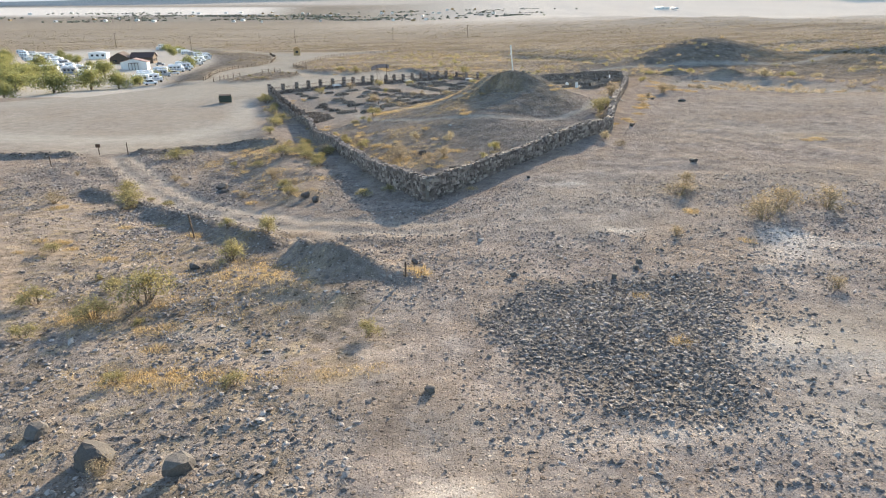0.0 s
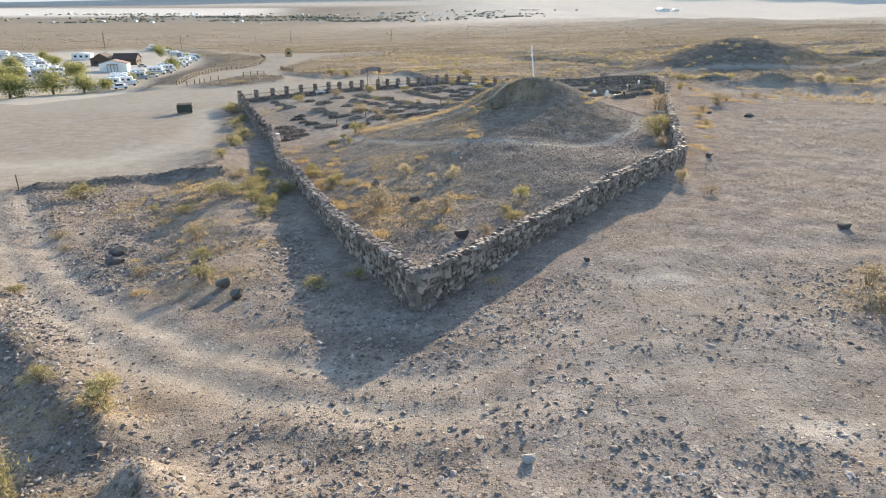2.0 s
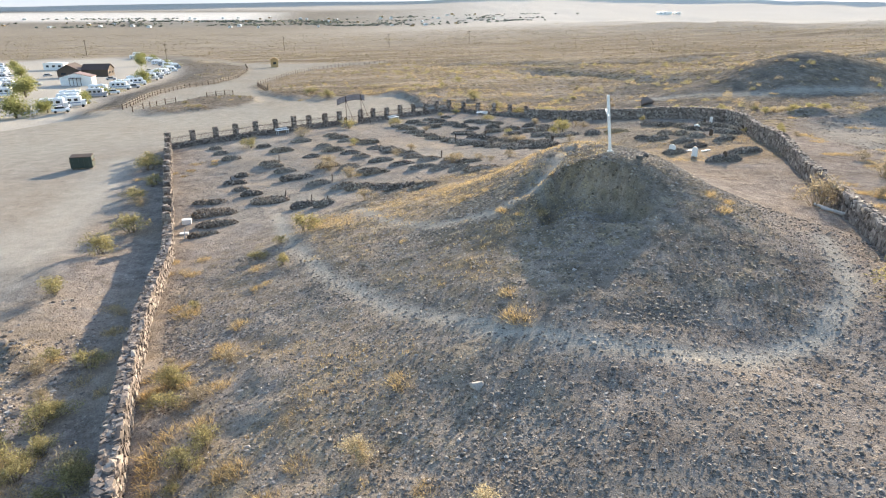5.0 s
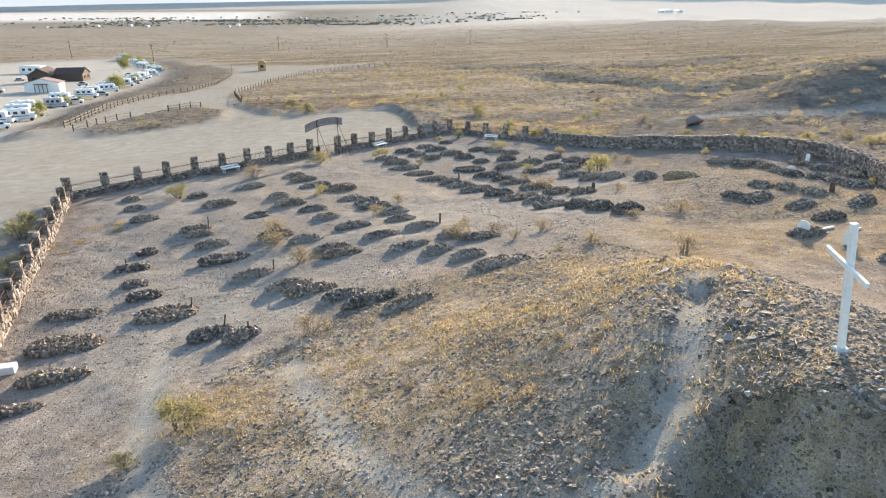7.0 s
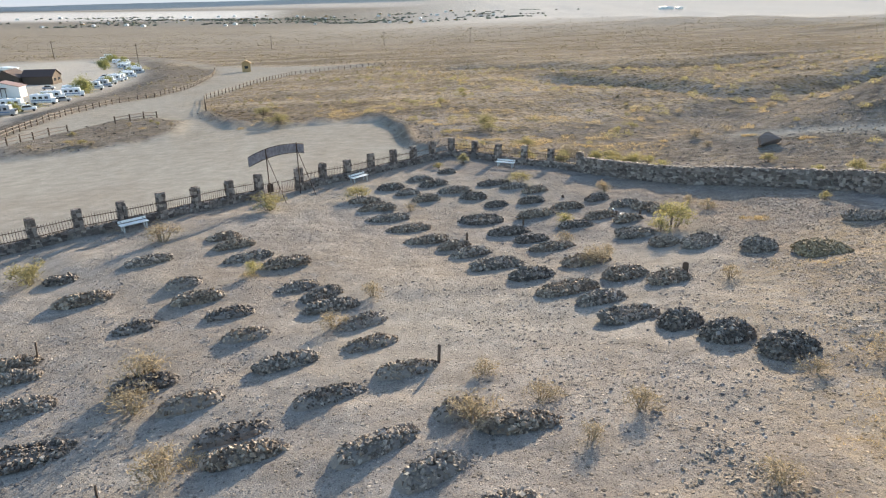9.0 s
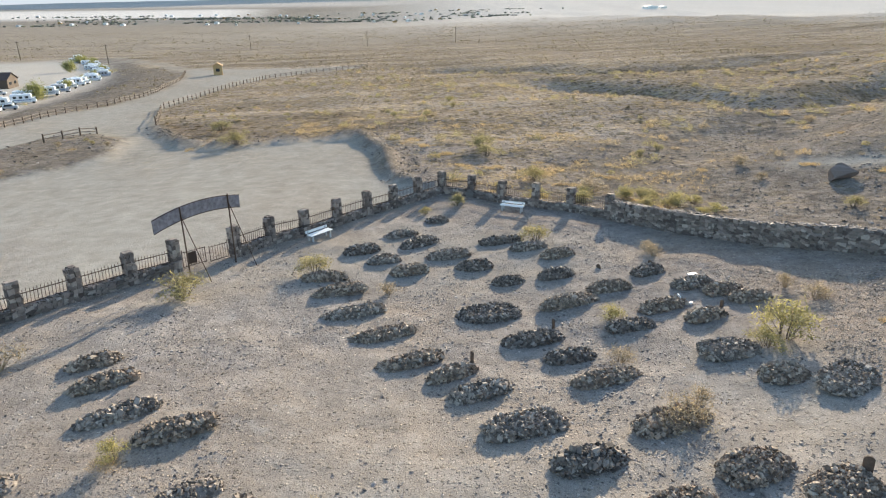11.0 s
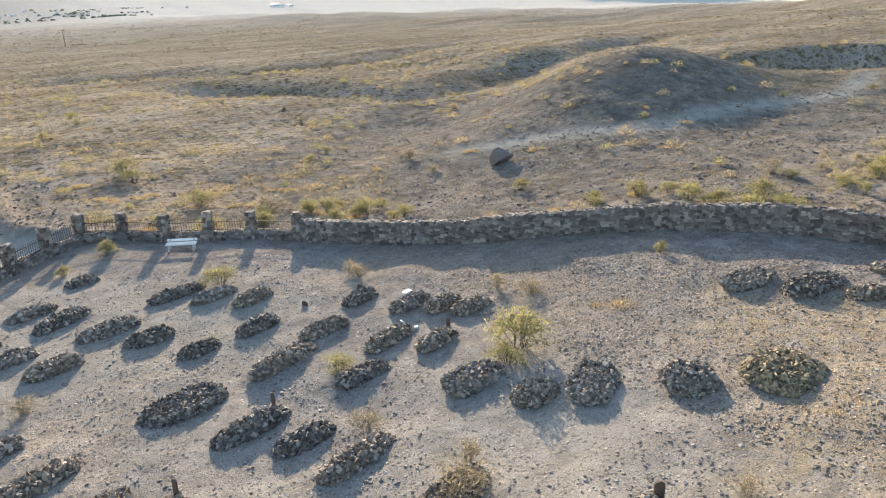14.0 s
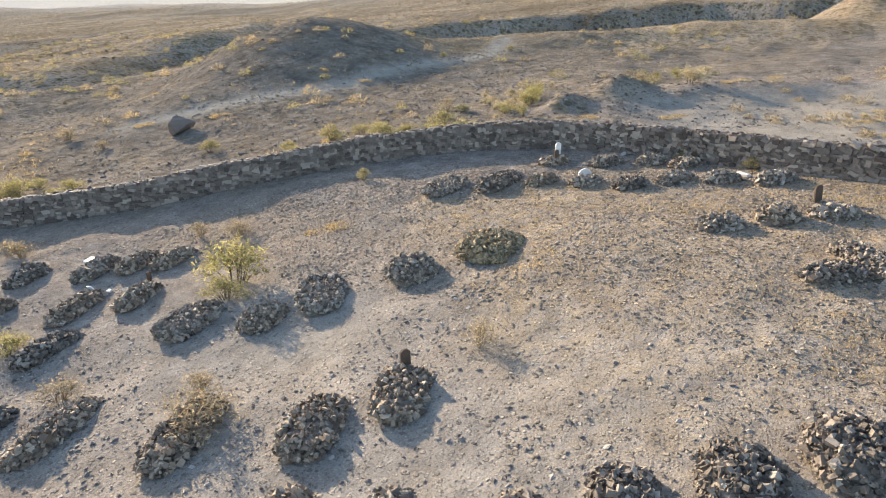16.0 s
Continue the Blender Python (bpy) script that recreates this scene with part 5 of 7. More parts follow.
PLANTS = {
    "d": [(13.6, 99.6, 1.2), (10, 104.9, 1), (13.4, 119.4, 1.3), (17.1, 113, 0.9), (37.3, 113.9, 1.8), (27.5, 138.4, 1.8), (13.8, 132.6, 3), (13.5, 118.6, 1.4), (8.6, 108.1, 1.3), (0.3, 115.1, 1.3),
          (17.6, 111.6, 1.5), (26.6, 133.3, 1.3), (-12.6, 108, 2.3), (-8, 94.2, 2.2), (9.2, 103.9, 2.1), (2.6, 90.1, 2), (14.4, 91.2, 1.5), (11.8, 83.5, 2), (8.6, 86.2, 1.2), (6.9, 89.8, 1.3)],
    "D": [(-3.3, 79.9, 1.7), (-7.6, 92.4, 2.2), (-2.1, 47.6, 2.4), (1.1, 44.9, 1.7), (19.2, 69.9, 3), (27.1, 76.6, 2.7), (15.1, 27.8, 2.3), (10.5, 25.8, 0.9), (12.9, 32.1, 1.7)],
    "g": [(29.9, 93.6, 1.5), (31.1, 96.3, 1.4), (35.8, 108.2, 2), (56.1, 105.5, 1.9), (23.7, 110.3, 0.9), (29.8, 116.9, 1.9), (31.2, 116, 1.3), (31.2, 112.9, 1.8), (32.6, 111.5, 2.2), (10.5, 136.5, 2.4),
          (-3.3, 117.3, 1.9), (-8.5, 114.3, 2.6), (2.2, 127.6, 1.2), (4.2, 129.4, 1.6), (8.1, 122, 1.9), (7.8, 149.2, 3.2), (27.5, 124.3, 1.5), (-17, 156.1, 3.2), (-22.6, 170.9, 3.2), (-16.6, 102.8, 2.3)],
    "G": [(-23.1, 95, 2.6), (-20.2, 85.2, 2.1), (-7.9, 70.7, 1.2), (-6.1, 74.1, 2.1), (-7.2, 72.8, 1), (-6.2, 68.7, 0.9), (-11.8, 53.1, 2.1), (-8.5, 50.9, 1.5), (-8.2, 48.5, 1.5), (-8.2, 53.7, 1.4),
          (-16.3, 67.7, 1.8), (-17.2, 73.8, 2.5), (-17.5, 78.2, 2.7), (-23.8, 97, 2.5), (15.5, 58.5, 2.5), (3.8, 43.4, 0.8), (-9.8, 21.3, 2.5), (-8.3, 26.3, 1.8), (-7.4, 29.2, 1.5)],
    "gx": [(-12.6, 18.8, 1.2), (-3.7, 37.4, 1.2), (-2.2, 37.6, 0.9), (4.0, 42.1, 1.2), (-13.7, 21.4, 1.5), (-20.1, 43.1, 2.0), (-9.6, 30.5, 1.0)],
    "dx": [(16.5, 29.1, 2.4), (18.8, 29.0, 2.4), (-6.7, 11.7, 0.9), (2.7, 41.2, 0.9), (-11.0, 46.0, 1.9), (13.3, 44.6, 1.0), (13.6, 19.8, 1.0), (-22.9, 39.1, 1.6), (13.8, 33.8, 1.5), (14.4, 54.6, 1.4)],
    "sx": [(-1.7, 42.7, 1.3), (4.7, 44.6, 0.8), (-0.3, 22.6, 0.6), (18.1, 57.7, 1.5), (-10.3, 55, 1.4), (-9.4, 64.5, 1.3), (-7.3, 58.1, 1.2), (-4.9, 50.3, 1.1), (14.9, 52.9, 1.1), (3.3, 59.3, 0.8), (2.6, 36.0, 0.7)],
    "dz": [(-2.2, 97.4, 1.4), (-1.0, 100.5, 1.3), (4.5, 90.9, 1.3), (-5.4, 89.1, 2.0), (11.9, 90.8, 1.1), (5.3, 88.6, 1.0), (3.1, 92.8, 1.1)],
    "sz": [(-4.8, 89.6, 0.8), (-6.8, 102.9, 0.8), (-8.3, 94.4, 0.8)],
    "yx": [(-6.6, 103.1, 1.2), (4.7, 45.6, 1.5), (15.1, 57.3, 2.2), (-8.4, 51.2, 1.4)],
    "px": [(12.8, 46.7, 1.5), (-0.9, 53.1, 0.7), (1.7, 50.7, 0.7)],
    "gg": [(-18.2, 38.8, 2.5), (-21.5, 55.7, 2.5), (-1.7, 18, 0.9), (-11, 20.1, 1.7), (-11.5, 22.7, 1.2)],
    "p": [(51.4, 102.2, 3.1), (41.1, 108.2, 0.9), (35.2, 109.5, 0.6), (37.6, 110, 0.8), (41, 111, 0.8), (45.6, 111.7, 0.8), (51, 113.3, 0.9), (50.6, 112.2, 0.9), (-0.9, 52.8, 0.6), (0.4, 51, 0.6),
          (1.5, 50.2, 0.8), (1, 49, 0.4)],
    "s": [(57.5, 96.4, 2), (53.9, 99.4, 2.3), (44.3, 91.5, 1.9), (41.3, 101.4, 2.1), (19.5, 108.7, 2), (34.5, 131, 2.2), (30.9, 134.5, 2), (25.5, 118.3, 1.9), (16.7, 128.3, 2.1), (7.7, 141.3, 3.2),
          (12.2, 138.1, 2.5), (7.3, 133.3, 1.4), (22.9, 120.6, 2), (19.1, 124.5, 2.1), (1.1, 155.5, 3.2), (3.6, 146.8, 3), (6.1, 142, 2.8), (12.8, 134.5, 2), (2.7, 150.9, 3.2), (-1.8, 156.7, 3.2)],
    "S": [(-21.2, 157.2, 3.1), (-4.5, 84.5, 1.1), (-18.7, 97.5, 2.7), (-19.7, 93.3, 2.2), (-12, 72.2, 2.2), (-11.2, 70.2, 2.3), (5.2, 66, 0.8), (3.9, 66.6, 0.8), (4.5, 65.7, 0.6), (-0.4, 67.5, 0.6),
          (-11.1, 55.3, 2.2), (-13.4, 65.7, 1.7), (-7.2, 57.7, 1.4), (-6.1, 53.8, 1.2), (-3.7, 51.7, 1.6), (-1.3, 46.6, 0.6), (1.8, 46.8, 1.4), (-0, 55.7, 1), (12, 65, 2.2), (3.4, 57.8, 1.2)],
    "ss": [(0.2, 43.1, 0.5), (29, 82.5, 3.1), (16.8, 54.3, 1.3), (-2.9, 51.6, 0.6), (7.1, 19.7, 0.7), (7.2, 16.2, 0.7), (13, 24.8, 0.7), (27.2, 46.1, 1.3), (-22.2, 37.8, 1.3), (-12.5, 63.4, 1.9),
          (12.6, 29, 1.5), (-16.3, 28.6, 0.8), (-8, 17.6, 0.8)],
    "y": [(9.2, 111.6, 1.4), (14.6, 108.5, 2.6), (13.6, 107.9, 1.5)],
}
k = 0
for key, rows in PLANTS.items():
    for x, y, w in rows:
        k += 1
        plant(key[0].lower(), x, y, w, k)
# scattered growth, thicker in the hollows
rng = np.random.default_rng(77)


def sprinkle(count, poly, keys, lo, hi, first):
    p = np.array(poly)
    n = 0
    while n < count:
        x, y = rng.uniform(p[:, 0].min(), p[:, 0].max()), rng.uniform(p[:, 1].min(), p[:, 1].max())
        if inside(np.array(x), np.array(y), poly) and rng.random() < 0.35 + 0.6 * float(vnoise(x, y, 8, 33)):
            plant(keys[rng.integers(0, len(keys))], x, y, rng.uniform(lo, hi), first + n)
            n += 1




def thicket(name, count, poly, leaf, lo, hi, seed, label):
    """Far bushes joined into one, each a loose dome of thin leaves."""
    rng = np.random.default_rng(seed)
    p = np.array(poly)
    X, Y = rng.uniform(p[:, 0].min(), p[:, 0].max(), count * 14), rng.uniform(p[:, 1].min(), p[:, 1].max(), count * 14)
    ok = inside(X, Y, poly) & (rng.random(len(X)) < 0.4 + 0.6 * vnoise(X, Y, 9, 33))
    X, Y = X[ok][:count], Y[ok][:count]
    each = 130
    n = len(X) * each
    w = np.repeat(rng.uniform(lo, hi, len(X)), each)
    D = rng.normal(size=(n, 3))
    D /= np.linalg.norm(D, axis=1)[:, None]
    D[:, 2] = np.abs(D[:, 2])
    q = rng.random(n) ** 0.5
    A = np.stack([np.repeat(X, each) + 0.5 * w * D[:, 0] * q, np.repeat(Y, each) + 0.5 * w * D[:, 1] * q, np.repeat(ground(X, Y), each) + 0.42 * w * D[:, 2] * q], 1)
    D = D + rng.normal(size=(n, 3)) * 0.5
    V, F = blades(rng, A, D / np.linalg.norm(D, axis=1)[:, None] * w[:, None], 0.17, 0.026)
    tagged(obj(name, mesh_np(name, V, F), leaf), label, "bushes", kind="stuff")


FLATS = [(4, 134), (16, 127), (28, 116), (34, 110), (60, 103), (100, 98), (112, 130), (90, 230), (20, 280), (-26, 280), (-35, 235), (-34, 190), (-22, 163), (-3, 164)]
thicket("far_olive_bushes", 340, FLATS, M_LEAF, 0.6, 1.9, 401, "olive bushes scattered over the plain")
thicket("far_straw_bushes", 80, FLATS, M_STRAW, 0.5, 1.7, 402, "straw-coloured bushes scattered over the plain")
thicket("far_dry_bushes", 320, FLATS, M_DRY_LEAF, 0.5, 1.5, 403, "dry grey-tan bushes scattered over the plain")
thicket("camp_bushes", 70, [(-66, 164), (-74, 189), (-81, 219), (-84, 254), (-90, 287), (-101, 326), (-146, 420), (-180, 474), (-190, 474), (-156, 420), (-112, 326), (-98, 287), (-92, 250), (-88, 219), (-80, 189), (-74, 166)], M_LEAF_Y, 1.8, 4.2, 405, "bright green bushes between the parked campers")
thicket("wash_bushes", 60, [(32, 94), (44, 100), (60, 97), (66, 84), (46, 78), (33, 82)], M_DRY_LEAF, 0.5, 1.4, 404, "dry tan bushes in a sandy wash")
sprinkle(24, [(4, 134), (16, 126), (28, 116), (60, 125), (80, 150), (50, 180), (0, 185), (-25, 176), (-4, 165)], "gssdgs", 0.7, 1.7, 2000)
sprinkle(10, [(-35, 188), (-22, 163), (-2, 164), (3, 150), (14, 132), (34, 190), (-25, 275), (-36, 240)], "sgsysd", 0.9, 2.2, 3100)
sprinkle(14, [(-42, 143), (-31, 148), (-31, 160), (-38, 169), (-44, 160)], "sdg", 0.6, 1.4, 3300)
sprinkle(14, [(32, 108), (40, 107), (60, 101), (110, 98), (112, 135), (60, 160), (26, 135), (24, 120)], "dsdgy", 0.5, 1.3, 3400)
sprinkle(26, [(36, 109), (41, 109.5), (46, 112), (44, 114.5), (38, 112)], "p", 0.5, 0.95, 3600)
for k, (x, y, w, key) in enumerate(((39.6, 109.4, 1.7, "y"), (41.4, 109.9, 1.8, "y"), (43.4, 110.6, 1.5, "y"), (36.6, 109.6, 1.4, "y"), (57, 104, 2.0, "y"), (60, 102.5, 2.4, "p"), (28.0, 95.6, 1.1, "g"), (28.9, 98.2, 0.8, "g"))):
    plant(key, x, y, w, 3700 + k)
sprinkle(22, [(-3.5, 44), (-8, 58), (-14.5, 76), (-10, 76), (-2, 62), (2, 52), (1, 42)], "ssd", 0.4, 1.1, 2100)
sprinkle(16, [(-28, 40), (-6, 36), (-9, 50), (-16, 62), (-24, 58)], "sgd", 0.5, 1.3, 2200)
sprinkle(22, [(-15, 15), (-3, 15), (-5, 24), (-12, 34), (-24, 36)], "ssgs", 0.3, 1.0, 2300)
sprinkle(14, [(-2, 74), (4, 70), (10, 76), (9, 86), (1, 85)], "sd", 0.3, 0.8, 2400)
sprinkle(14, [(62, 82), (34, 84), (34, 104), (60, 110)], "sspd", 0.6, 1.6, 2500)
sprinkle(12, [(27, 78), (32, 78), (36, 92), (31, 96)], "sd", 0.8, 2.0, 2600)

sprinkle(26, [(-6.2, 49), (-9, 49), (-14.6, 64), (-19.5, 78), (-24.2, 98), (-25.5, 100), (-23.5, 98), (-17.5, 82), (-12.4, 66)], "ggds", 0.8, 1.9, 2700)
sprinkle(26, [(-3.6, 46), (-6.2, 53), (-10, 64), (-12.2, 72), (-13.8, 77), (-11.4, 76), (-9.4, 68), (-5, 56), (-2, 47)], "sssg", 0.5, 1.4, 2800)
sprinkle(24, [(30.6, 108), (28.4, 113), (24, 118), (19, 122.6), (14.5, 127.5), (10, 130.5), (9, 133), (17, 131), (25, 124), (34, 112)], "ygyy", 1.0, 2.0, 2900)
sprinkle(12, [(16.2, 51), (18.5, 58), (25, 78), (27, 86), (29, 86), (26, 76), (19.5, 57), (17.5, 51)], "ssd", 0.7, 1.5, 3000)


# ---- dry grass between the stones, too much to count ----
def grass(name, poly, clumps, keep, height, seed, label):
    rng = np.random.default_rng(seed)
    p = np.array(poly)
    lo, hi = p.min(0), p.max(0)
    X, Y = rng.uniform(lo[0], hi[0], clumps * 12), rng.uniform(lo[1], hi[1], clumps * 12)
    ok = inside(X, Y, poly) & (rng.random(len(X)) < keep(X, Y))
    X, Y = X[ok][:clumps], Y[ok][:clumps]
    each = 14
    n = len(X) * each
    spread = np.repeat(rng.uniform(0.05, 0.22, len(X)), each)
    X, Y = np.repeat(X, each) + rng.normal(size=n) * spread, np.repeat(Y, each) + rng.normal(size=n) * spread
    D = rng.normal(size=(n, 3)) * 0.6 + np.array((0, 0, 0.8))
    D[:, 2] = np.abs(D[:, 2]) + 0.1
    V, F = blades(rng, np.stack([X, Y, ground(X, Y) - 0.01], 1), D / np.linalg.norm(D, axis=1)[:, None], height, 0.011)
    tagged(obj(name, mesh_np(name, V, F), M_STRAW), label, "dry grass", kind="stuff")


def strawy(x, y):
    return np.clip(masks(x, y)["straw"] * 1.3 - 0.15, 0, 1) ** 1.5


grass("dry_grass_near", [(-14, 14), (0, 14), (0, 20), (-6, 28), (-15, 28)], 1500, strawy, 0.1, 301, "sparse golden dry grass on stony ground")
grass("dry_grass_plot", [(-1, 38), (3, 44), (2, 56), (10, 72), (10, 86), (-3, 84), (-14, 76)], 3000, strawy, 0.12, 302, "golden dry grass on the slope inside the walls")
grass("dry_grass_west", [(-24, 60), (-16, 66), (-9, 52), (-3, 37), (-10, 34)], 3500, strawy, 0.13, 303, "golden dry grass outside the wall")
grass("dry_grass_rise", RISE, 500, lambda x, y: np.clip(vnoise(x, y, 2.5, 36), 0, 1), 0.1, 305, "thin dry grass on the rise")
grass("dry_grass_wash", [(4, 134), (30, 110), (60, 104), (90, 110), (120, 150), (90, 230), (20, 260), (-34, 230), (-30, 180), (-4, 163)], 1500, lambda x, y: np.clip(vnoise(x, y, 6, 37) + 0.5 * vnoise(x, y, 2, 38), 0, 1), 0.22, 306, "straw-coloured dry grass in the hollows beyond the wall")
grass("dry_grass_beyond", [(2, 134), (24, 122), (34, 150), (10, 180), (-24, 180), (-14, 160)], 4200, strawy, 0.28, 304, "golden dry grass on the plain beyond the fence")

# ---- low scrub over the fan, too far to count ----
rng = np.random.default_rng(78)
n = 150000
dist = 125 * (1500 / 125) ** (rng.random(n) ** 0.85)
head = rng.uniform(-0.75, 1.75, n)
X, Y = dist * np.sin(head), 20 + dist * np.cos(head)
ok = (rng.random(n) < smooth(130, 300, dist)) & (region(X, Y, LOT, 2) < 0.1) & (region(X, Y, CAMP, 3) < 0.1) & (Y > 60) & (rng.random(n) < 0.4 + 0.6 * vnoise(X, Y, 30, 34)) & ~((X < 60) & (Y < 136) & (X > -40))
X, Y, dist = X[ok], Y[ok], dist[ok]
n = len(X)
size = rng.uniform(0.12, 0.42, n) * np.clip(dist / 350, 1, 2.2)
S = np.stack([size, size, size * rng.uniform(0.35, 0.6, n)], 1)
M_SCRUB = leafy("scrub", (0.29, 0.245, 0.15), 0.75)
V, F = heap(CHIPS, rng, np.stack([X, Y, ground(X, Y) + 0.25 * size], 1), S, turns(rng, n, 0.3))
V = V + rng.uniform(-0.09, 0.09, V.shape)
tagged(obj("desert_scrub", mesh_np("desert_scrub", V, F), M_SCRUB), "low olive and straw-coloured scrub scattered over the plain", "scrub", kind="stuff")

# ---- the white cross on the hill ----
cross = thing("cross", on_ground(8.7, 68.7) @ pose(0, 0, 0, 0, -7, 0), "tall white-painted wooden cross on a stony hilltop", "cross")
bm = bmesh.new()
box(bm, 0, 0, 1.15, 0.11, 0.11, 2.7, 0.008)
part("post", bm, M_WHITE, cross)
bm = bmesh.new()
box(bm, -0.06, 0, 1.72, 0.06, 1.7, 0.1, 0.008, pose(0, 0, 0, 0, 0, -10))
part("crossbar", bm, M_WHITE, cross)
bm = bmesh.new()
box(bm, 0, 0, 0.0, 0.26, 0.24, 0.16, 0.03)
part("footing", bm, M_BOARD, cross, "pale concrete footing")


# ---- benches ----
def bench(x, y, turn):
    root = thing("bench", on_ground(x, y, 0, turn) @ Matrix.Scale(0.9, 4), "white-painted slatted bench with a low back beside the fence", "bench", "benches")
    for k in range(3):
        bm = bmesh.new()
        box(bm, 0, -0.22 + 0.16 * k, 0.45, 1.7, 0.14, 0.04, 0.005)
        part("seat_slat", bm, M_WHITE, root)
    for k in range(1):
        bm = bmesh.new()
        box(bm, 0, 0.26 + 0.05 * k, 0.58 + 0.17 * k, 1.7, 0.035, 0.15, 0.005, pose(0, 0, 0, -14, 0, 0))
        part("back_slat", bm, M_WHITE, root)
    for sx in (-0.68, 0.68):
        bm = bmesh.new()
        box(bm, sx, -0.22, 0.2, 0.09, 0.09, 0.46)
        part("leg", bm, M_BOARD, root)
        bm = bmesh.new()
        box(bm, sx, 0.22, 0.3, 0.09, 0.07, 0.66, 0, pose(0, 0, 0, -8, 0, 0))
        part("leg", bm, M_BOARD, root)
        bm = bmesh.new()
        box(bm, sx, 0, 0.4, 0.07, 0.5, 0.07)
        part("bearer", bm, M_BOARD, root)


bench(-15.1, 110.4, 43)
bench(-3.8, 122.6, 48)
bench(7.7, 128.0, -25)

# ---- the arched sign over the gate ----
arch = thing("gate_arch", on_ground(-8.45, 117.6, 0, 54), "arched grey board sign on two poles above the entrance gate", "sign")
SIGN_W, SIGN_H, SIGN_Z = 4.7, 0.66, 2.9
bm = bmesh.new()
rows = []
for k in range(17):
    u = k / 16 - 0.5
    zc = SIGN_Z + 0.3 * (1 - (2 * u) ** 2)
    rows.append([bm.verts.new((u * SIGN_W, yy, zc + zz)) for yy, zz in ((-0.025, -SIGN_H / 2), (0.025, -SIGN_H / 2), (0.025, SIGN_H / 2), (-0.025, SIGN_H / 2))])
for r0, r1 in zip(rows[:-1], rows[1:]):
    for j in range(4):
        bm.faces.new((r0[j], r0[(j + 1) % 4], r1[(j + 1) % 4], r1[j]))
bm.faces.new(rows[0][::-1])
bm.faces.new(rows[-1])
bmesh.ops.recalc_face_normals(bm, faces=list(bm.faces))
M_SIGN = plain("grey_sign_board", (0.25, 0.225, 0.24), 0.8, 0, 0.9, 5)
part("board", bm, M_SIGN, arch)
for zz in (-0.31, 0.31):
    bm = bmesh.new()
    for k in range(16):
        u, v = k / 16 - 0.5, (k + 1) / 16 - 0.5
        rod(bm, (u * SIGN_W, -0.03, SIGN_Z + 0.3 * (1 - 4 * u * u) + zz), (v * SIGN_W, -0.03, SIGN_Z + 0.3 * (1 - 4 * v * v) + zz), 0.02, 0.02, 5)
    part("frame_rail", bm, M_IRON, arch)
for sx in (-0.96, 1.66):
    bm = bmesh.new()
    rod(bm, (sx, -0.06, -0.2), (sx, -0.06, SIGN_Z + 0.55), 0.035, 0.035, 7)
    part("pole", bm, M_IRON, arch)
    bm = bmesh.new()
    rod(bm, (sx + 0.25, -1.3, -0.1), (sx, -0.06, SIGN_Z + 0.15), 0.022, 0.022, 6)
    part("brace", bm, M_IRON, arch)


def gate_leaf(x, y, turn, w):
    root = thing("iron_gate", on_ground(x, y, 0, turn), "low rusty iron gate leaf standing open", "gate", "gate leaves")
    bm = bmesh.new()
    for a, b in (((0, 0, 0.12), (w, 0, 0.12)), ((0, 0, 0.85), (w, 0, 0.85)), ((0, 0, 0.08), (0, 0, 1.0)), ((w, 0, 0.08), (w, 0, 0.9))):
        rod(bm, a, b, 0.018, 0.018, 5)
    part("gate_frame", bm, M_IRON, root)
    for k in range(1, round(w / 0.13)):
        bm = bmesh.new()
        rod(bm, (k * 0.13, 0, 0.12), (k * 0.13, 0, 0.93), 0.009, 0.009, 5)
        part("bar", bm, M_IRON, root)


gate_leaf(-9.65, 117.95, 43, 1.15)
gate_leaf(-7.95, 119.55, 223, 0.95)
plate = thing("notice_plate", on_ground(-9.3, 118.2, 0, 43), "small dark plate fixed on the gate", "sign")
bm = bmesh.new()
box(bm, 0, -0.05, 0.55, 0.45, 0.03, 0.6, 0.004)
part("plate", bm, M_IRON, plate)


# ---- grave markers ----
def marker(x, y, turn, h, w, label, tilt=0, material=M_WOOD):
    h *= 0.78
    root = thing("grave_marker", on_ground(x, y, 0.05, turn) @ pose(0, 0, 0, tilt, tilt * 0.6, 0), label, "grave marker", "wooden grave markers")
    bm = bmesh.new()
    n = 8
    ring = [(-w / 2, -0.2), (w / 2, -0.2), (w / 2, h - w * 0.4)] + [(w / 2 * math.cos(math.pi * k / n), h - w * 0.4 + w * 0.4 * math.sin(math.pi * k / n)) for k in range(1, n)] + [(-w / 2, h - w * 0.4)]
    f = bm.faces.new([bm.verts.new((x0, -0.025, z0)) for x0, z0 in ring])
    g = bmesh.ops.extrude_face_region(bm, geom=[f])
    bmesh.ops.translate(bm, vec=(0, 0.05, 0), verts=[v for v in g["geom"] if isinstance(v, bmesh.types.BMVert)])
    bmesh.ops.recalc_face_normals(bm, faces=list(bm.faces))
    part("board", bm, material, root)


